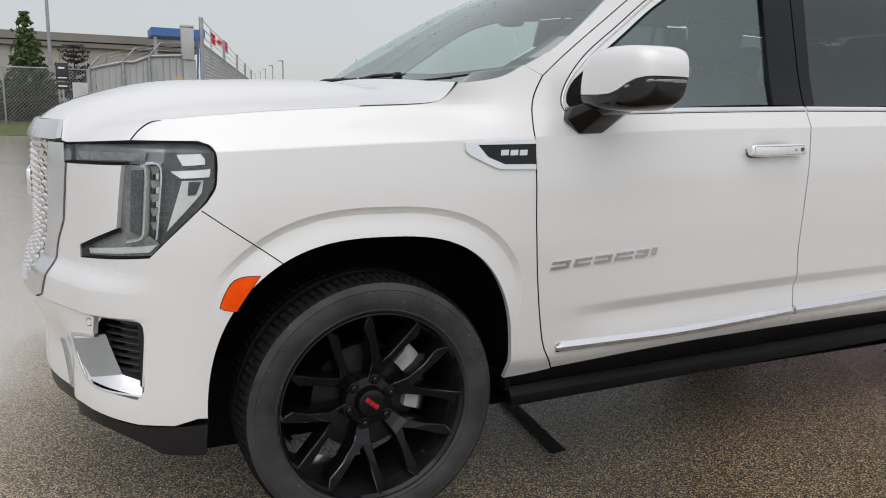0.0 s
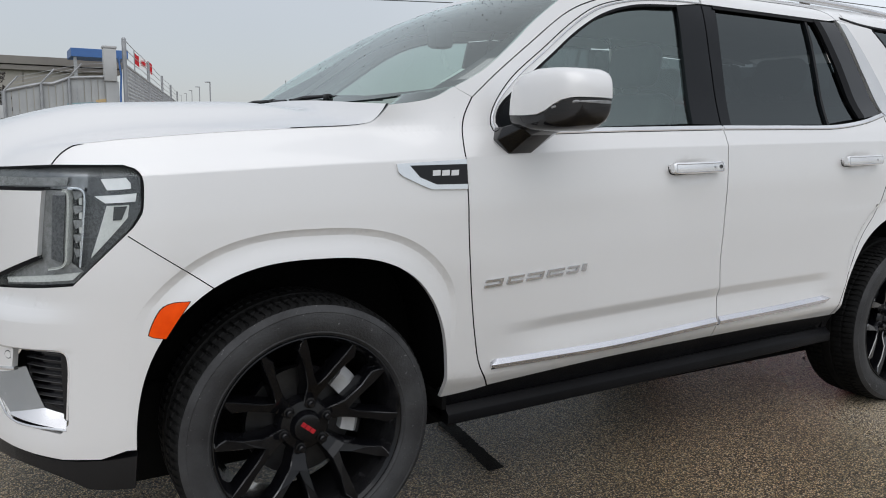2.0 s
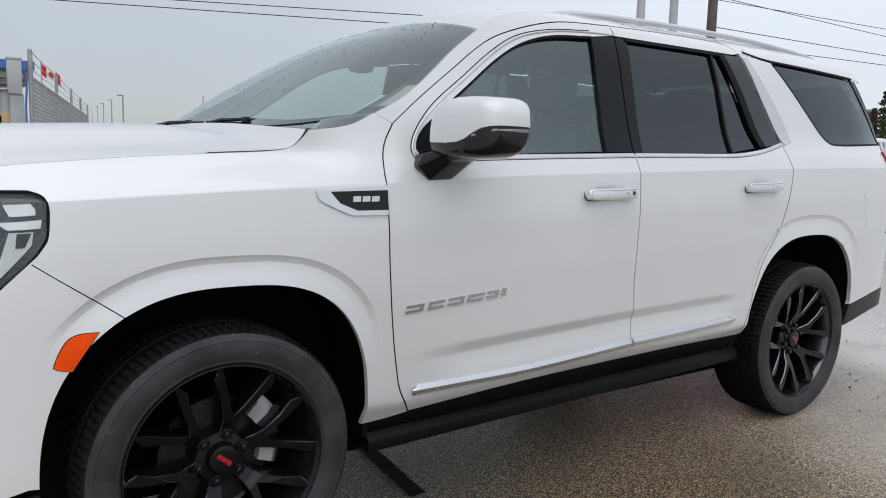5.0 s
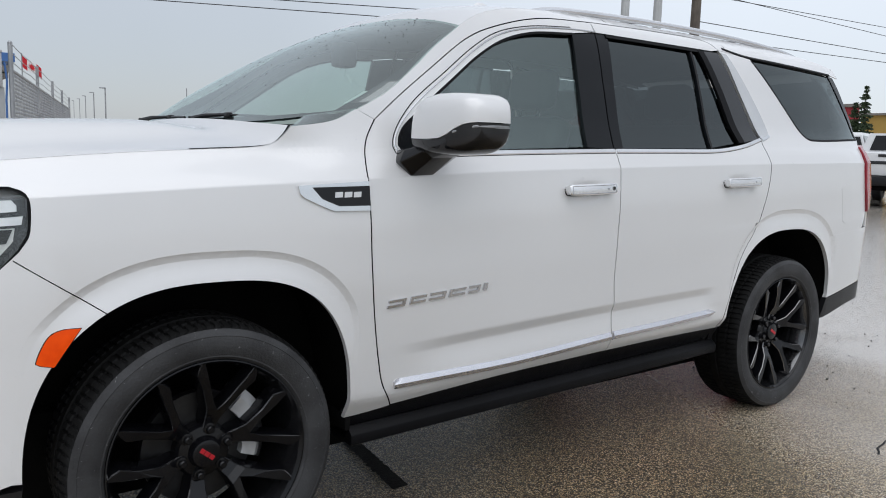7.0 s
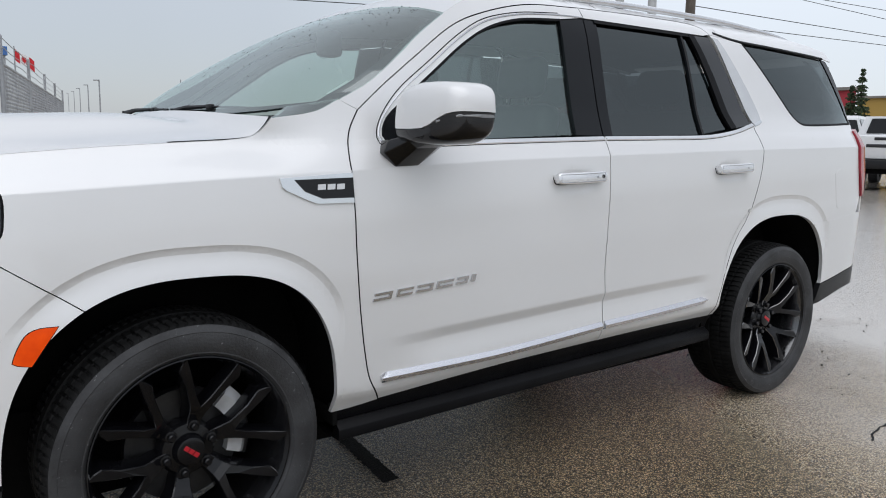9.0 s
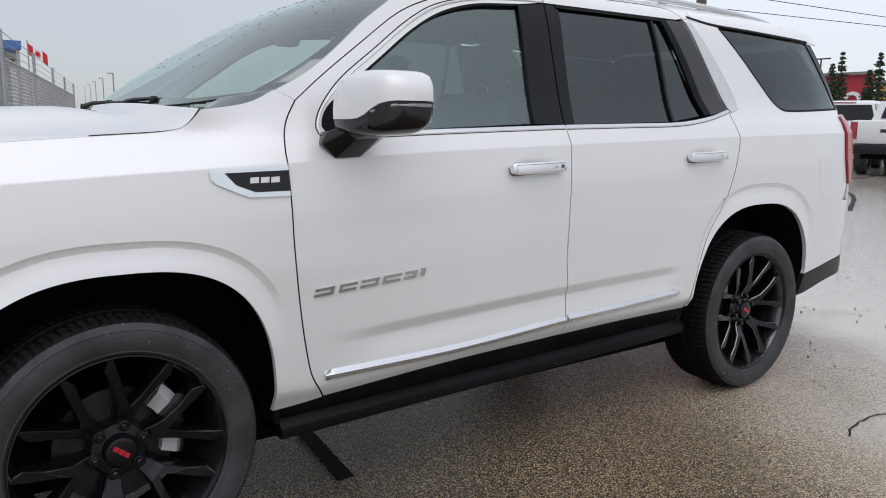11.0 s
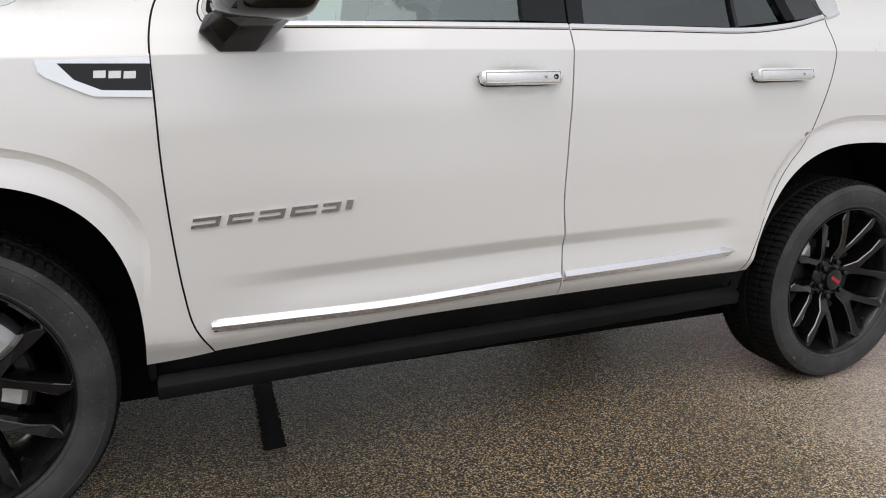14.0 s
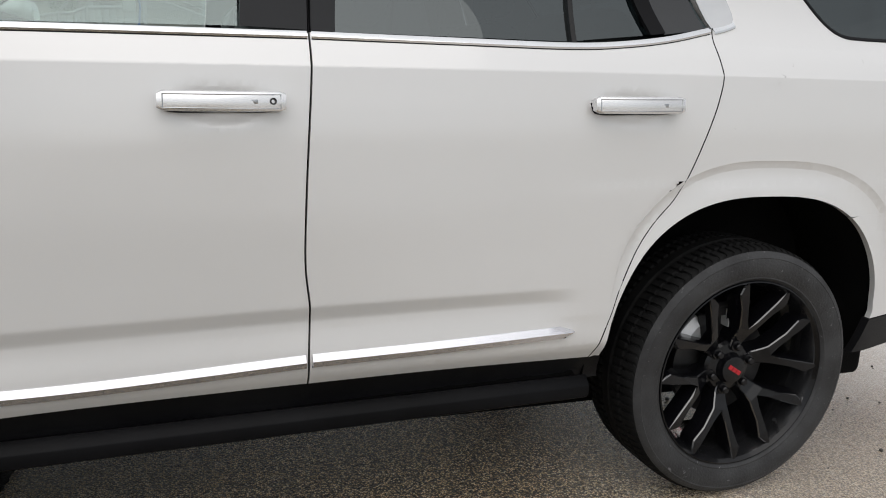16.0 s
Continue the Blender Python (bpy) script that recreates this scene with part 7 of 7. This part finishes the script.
# ---- beyond the tailgate ----
for x, y, r, mat, text in ((22.65, 17.2, 0.20, BOXGREY, "pale grey concrete utility pole"), (23.4, 16.27, 0.20, BOXGREY, "pale grey concrete utility pole"), (24.25, 15.18, 0.22, WOOD, "weathered wooden utility pole")):
    p = pole("utility_pole", x, y, 9.5, r, mat, text, False)
    tagged(p, group="utility poles behind the car")


def cable(p, q, sag, label="thin black overhead cable"):
    p, q = Vector(p), Vector(q)
    bm = bmesh.new()
    tube(bm, [p.lerp(q, t) - Vector((0, 0, sag * 4 * t * (1 - t))) for t in np.linspace(0, 1, 25)], 0.016, 5)
    return tagged(part("overhead_cable", bm, CABLE, None), label, "cable", "overhead cables")


cable((1.61, 25.44, 5.74), (22.65, 17.2, 5.74), 0.0)
cable((4.97, 24.69, 6.07), (23.4, 16.27, 6.07), 0.0)
cable((24.25, 15.11, 6.19), (77.65, 11.87, 6.19), 0.04)
cable((24.25, 16.79, 5.95), (100, 6.8, 5.95), 0.05)
cable((20, 19.2, 8.2), (120, 8.4, 8.2), 0.05)
cable((20, 16.86, 7.9), (120, 18.05, 7.9), 0.05)


def pickup(m, label):
    """A parked white pickup, nose along +x."""
    top = new("pickup_truck")
    tagged(top, label, "car")

    def p(name, mat, shapes, label="", parent=None):
        bm = bmesh.new()
        for lo, hi, bev in shapes:
            box(bm, lo, hi, bev)
        me_ob = part(name, bm, mat, parent or top, label)
        return me_ob

    p("bed", WHITEPAINT, [((-2.75, -0.98, 0.78), (-0.75, 0.98, 1.38), 0.05)])
    p("tailgate", WHITEPAINT, [((-2.80, -0.82, 0.80), (-2.74, 0.82, 1.36), 0.02)])
    p("emblem_bar", BLACKPAINT, [((-2.812, -0.30, 1.08), (-2.80, 0.30, 1.16), 0.003)])
    p("tailgate_handle", BLACKPAINT, [((-2.815, -0.13, 1.26), (-2.80, 0.13, 1.33), 0.006)])
    bm = bmesh.new()
    secs = [(-0.78, 1.36, 0.95), (-0.62, 1.90, 0.78), (0.55, 1.93, 0.78), (1.25, 1.38, 0.95)]
    low = [(-0.78, 0.62, 0.98), (1.25, 0.62, 0.98)]
    L = [[bm.verts.new((x, sg * w, z)) for sg in (-1, 1)] for x, z, w in secs]
    B = [[bm.verts.new((x, sg * w, z)) for sg in (-1, 1)] for x, z, w in low]
    for i in range(3):
        bm.faces.new((L[i][0], L[i][1], L[i + 1][1], L[i + 1][0]))
    for k in (0, 1):
        bm.faces.new((B[0][k], L[0][k], L[1][k], L[2][k], L[3][k], B[1][k]))
    bm.faces.new((B[0][0], B[0][1], L[0][1], L[0][0]))
    bm.faces.new((B[1][0], B[1][1], L[3][1], L[3][0]))
    part("cab", bm, WHITEPAINT, top, "", 20)
    p("bonnet", WHITEPAINT, [((1.15, -0.96, 0.65), (2.75, 0.96, 1.32), 0.10)])
    bm = bmesh.new()
    q = [(-0.765, -0.72, 1.44), (-0.765, 0.72, 1.44), (-0.655, 0.62, 1.84), (-0.655, -0.62, 1.84)]
    bm.faces.new([bm.verts.new((x - 0.012, y, z)) for x, y, z in q])
    part("rear_window", bm, GLOSS, top)
    for sg in (-1, 1):
        for x0, x1, x2, x3 in ((-0.60, 0.18, 0.18, -0.50), (0.26, 1.05, 0.56, 0.26)):
            bm = bmesh.new()
            bm.faces.new([bm.verts.new(v) for v in ((x0, sg * 0.945, 1.42), (x1, sg * 0.945, 1.42), (x2, sg * 0.805, 1.84), (x3, sg * 0.805, 1.84))])
            part("side_window", bm, GLOSS, top)
        p("tail_light", RED, [((-2.79, sg * 0.90 - 0.075, 0.92), (-2.70, sg * 0.90 + 0.085, 1.34), 0.02)])
        for x in (-1.75, 1.75):
            bm = bmesh.new()
            lathe(bm, [(0.22, -0.13), (0.38, -0.125), (0.40, -0.09), (0.40, 0.09), (0.38, 0.125), (0.22, 0.13)], 28)
            bmesh.ops.translate(bm, verts=bm.verts, vec=(x, sg * 0.86, 0.40))
            w = part("tyre", bm, RUBBER, top)
            bm = bmesh.new()
            lathe(bm, [(0.0, -0.11), (0.22, -0.10), (0.22, 0.10), (0.0, 0.11)], 28)
            bmesh.ops.translate(bm, verts=bm.verts, vec=(x, sg * 0.86, 0.40))
            part("rim", bm, STEEL, top)
    p("rear_bumper", PLASTIC, [((-2.92, -0.95, 0.55), (-2.70, 0.95, 0.78), 0.04)])
    p("chassis", LINER, [((-2.6, -0.75, 0.42), (2.6, 0.75, 0.66), 0.02)])
    top.matrix_basis = m
    return top


def parked_suv(m, label):
    """A parked white suv, nose along +x."""
    top = new("parked_suv")
    tagged(top, label, "car")

    def p(name, mat, shapes, label=""):
        bm = bmesh.new()
        for lo, hi, bev in shapes:
            box(bm, lo, hi, bev)
        return part(name, bm, mat, top, label)

    p("body", WHITEPAINT, [((-2.5, -0.98, 0.55), (2.5, 0.98, 1.30), 0.10)])
    bm = bmesh.new()
    secs = [(-2.44, 1.28, 0.95), (-2.28, 1.84, 0.74), (-2.1, 1.93, 0.70), (0.4, 1.94, 0.72), (1.3, 1.30, 0.93)]
    rows = [[bm.verts.new((x, sg * w, z)) for sg in (-1, 1)] for x, z, w in secs]
    for q, r in zip(rows, rows[1:]):
        bm.faces.new((q[0], q[1], r[1], r[0]))
    for k in (0, 1):
        bm.faces.new([r[k] for r in rows])
    part("cabin", bm, WHITEPAINT, top, "", 25)
    bm = bmesh.new()
    bm.faces.new([bm.verts.new(v) for v in ((-2.43, -0.84, 1.36), (-2.43, 0.84, 1.36), (-2.305, 0.70, 1.80), (-2.305, -0.70, 1.80))])
    part("rear_window", bm, GLOSS, top)
    p("brake_light", RED, [((-2.30, -0.30, 1.865), (-2.24, 0.30, 1.885), 0.004)])
    p("rear_bumper", PLASTIC, [((-2.58, -0.97, 0.45), (-2.45, 0.97, 0.70), 0.04)])
    for sg in (-1, 1):
        bm = bmesh.new()
        bm.faces.new([bm.verts.new(v) for v in ((-2.2, sg * 0.945, 1.36), (1.0, sg * 0.945, 1.36), (0.35, sg * 0.755, 1.84), (-2.05, sg * 0.755, 1.84))])
        part("side_window", bm, GLOSS, top)
        p("tail_light", RED, [((-2.53, sg * 0.88 - 0.08, 0.95), (-2.44, sg * 0.88 + 0.08, 1.28), 0.02)])
        for x in (-1.55, 1.55):
            bm = bmesh.new()
            lathe(bm, [(0.22, -0.13), (0.38, -0.125), (0.40, -0.09), (0.40, 0.09), (0.38, 0.125), (0.22, 0.13)], 28)
            bmesh.ops.translate(bm, verts=bm.verts, vec=(x, sg * 0.86, 0.40))
            part("tyre", bm, RUBBER, top)
            bm = bmesh.new()
            lathe(bm, [(0.0, -0.11), (0.22, -0.10), (0.22, 0.10), (0.0, 0.11)], 28)
            bmesh.ops.translate(bm, verts=bm.verts, vec=(x, sg * 0.86, 0.40))
            part("rim", bm, STEEL, top)
    top.matrix_basis = m
    return top


pickup(Matrix.Translation((24.19, 7.38, 0)) @ Matrix.Rotation(radians(14), 4, "Z") @ Matrix.Scale(1.09, 4), "white pickup truck parked tail out on wet asphalt")
parked_suv(Matrix.Translation((27.4, 10.75, 0)) @ Matrix.Rotation(radians(18), 4, "Z") @ Matrix.Scale(1.12, 4), "white suv with a dark rear window parked beside a pickup")
far_lamp = thing("street_lamp", (60, 30.25, 0), "black twin-headed lamp post behind the stores", "lamp post")
bm = bmesh.new()
tube(bm, [(60, 30.25, 0), (60, 30.25, 6.5)], [0.09, 0.06], 8)
part("shaft", bm, BLACKPAINT, far_lamp)
for sg in (-1, 1):
    bm = bmesh.new()
    box(bm, (59.9, 30.25 + min(0, sg * 0.75), 6.48), (60.1, 30.25 + max(0, sg * 0.75), 6.58), 0.02)
    part("lamp_head", bm, BLACKPAINT, far_lamp)

shop = thing("red_store", (64, 36, 0), "red store with big white sign shapes", "building")
bm = bmesh.new()
box(bm, (61.6, 27.2, 0), (62.5, 60, 5.25))
part("wall", bm, REDWALL, shop, "", 0)
bm = bmesh.new()
box(bm, (61.3, 26.9, 5.25), (62.8, 60.3, 5.5), 0.03)
part("parapet", bm, FASCIA, shop, "", 0)
for k in range(6):
    bm = bmesh.new()
    y = 28.3 + 1.6 * k
    lathe(bm, [(0.42, -0.06), (0.70, -0.06), (0.70, 0.06), (0.42, 0.06)], 20, closed=True)
    bmesh.ops.transform(bm, matrix=Matrix.Translation((61.5, y, 3.3)) @ Matrix.Rotation(radians(90), 4, "Z"), verts=bm.verts)
    part("sign_shape", bm, FLAGWHITE, shop)
store = thing("yellow_store", (66, 20, 0), "low yellow-walled store with flat roof", "building")
bm = bmesh.new()
box(bm, (61.0, 8, 0), (82, 26.3, 4.55))
part("wall", bm, YELLOWWALL, store, "", 0)
bm = bmesh.new()
box(bm, (60.7, 7.8, 4.55), (82.2, 26.5, 4.72), 0.03)
part("parapet", bm, FASCIA, store, "", 0)
for k, (x, y, h) in enumerate(((42.07, 19.14, 5.36), (41.9, 19.55, 4.8), (42.7, 17.95, 4.4), (42.85, 17.5, 5.3))):
    tree("spruce", (x, y, 0), h, 1.9, LEAF, "dark green narrow spruce at the lot's edge", 60 + k, 24, 13, 0.03, True, 1.25)
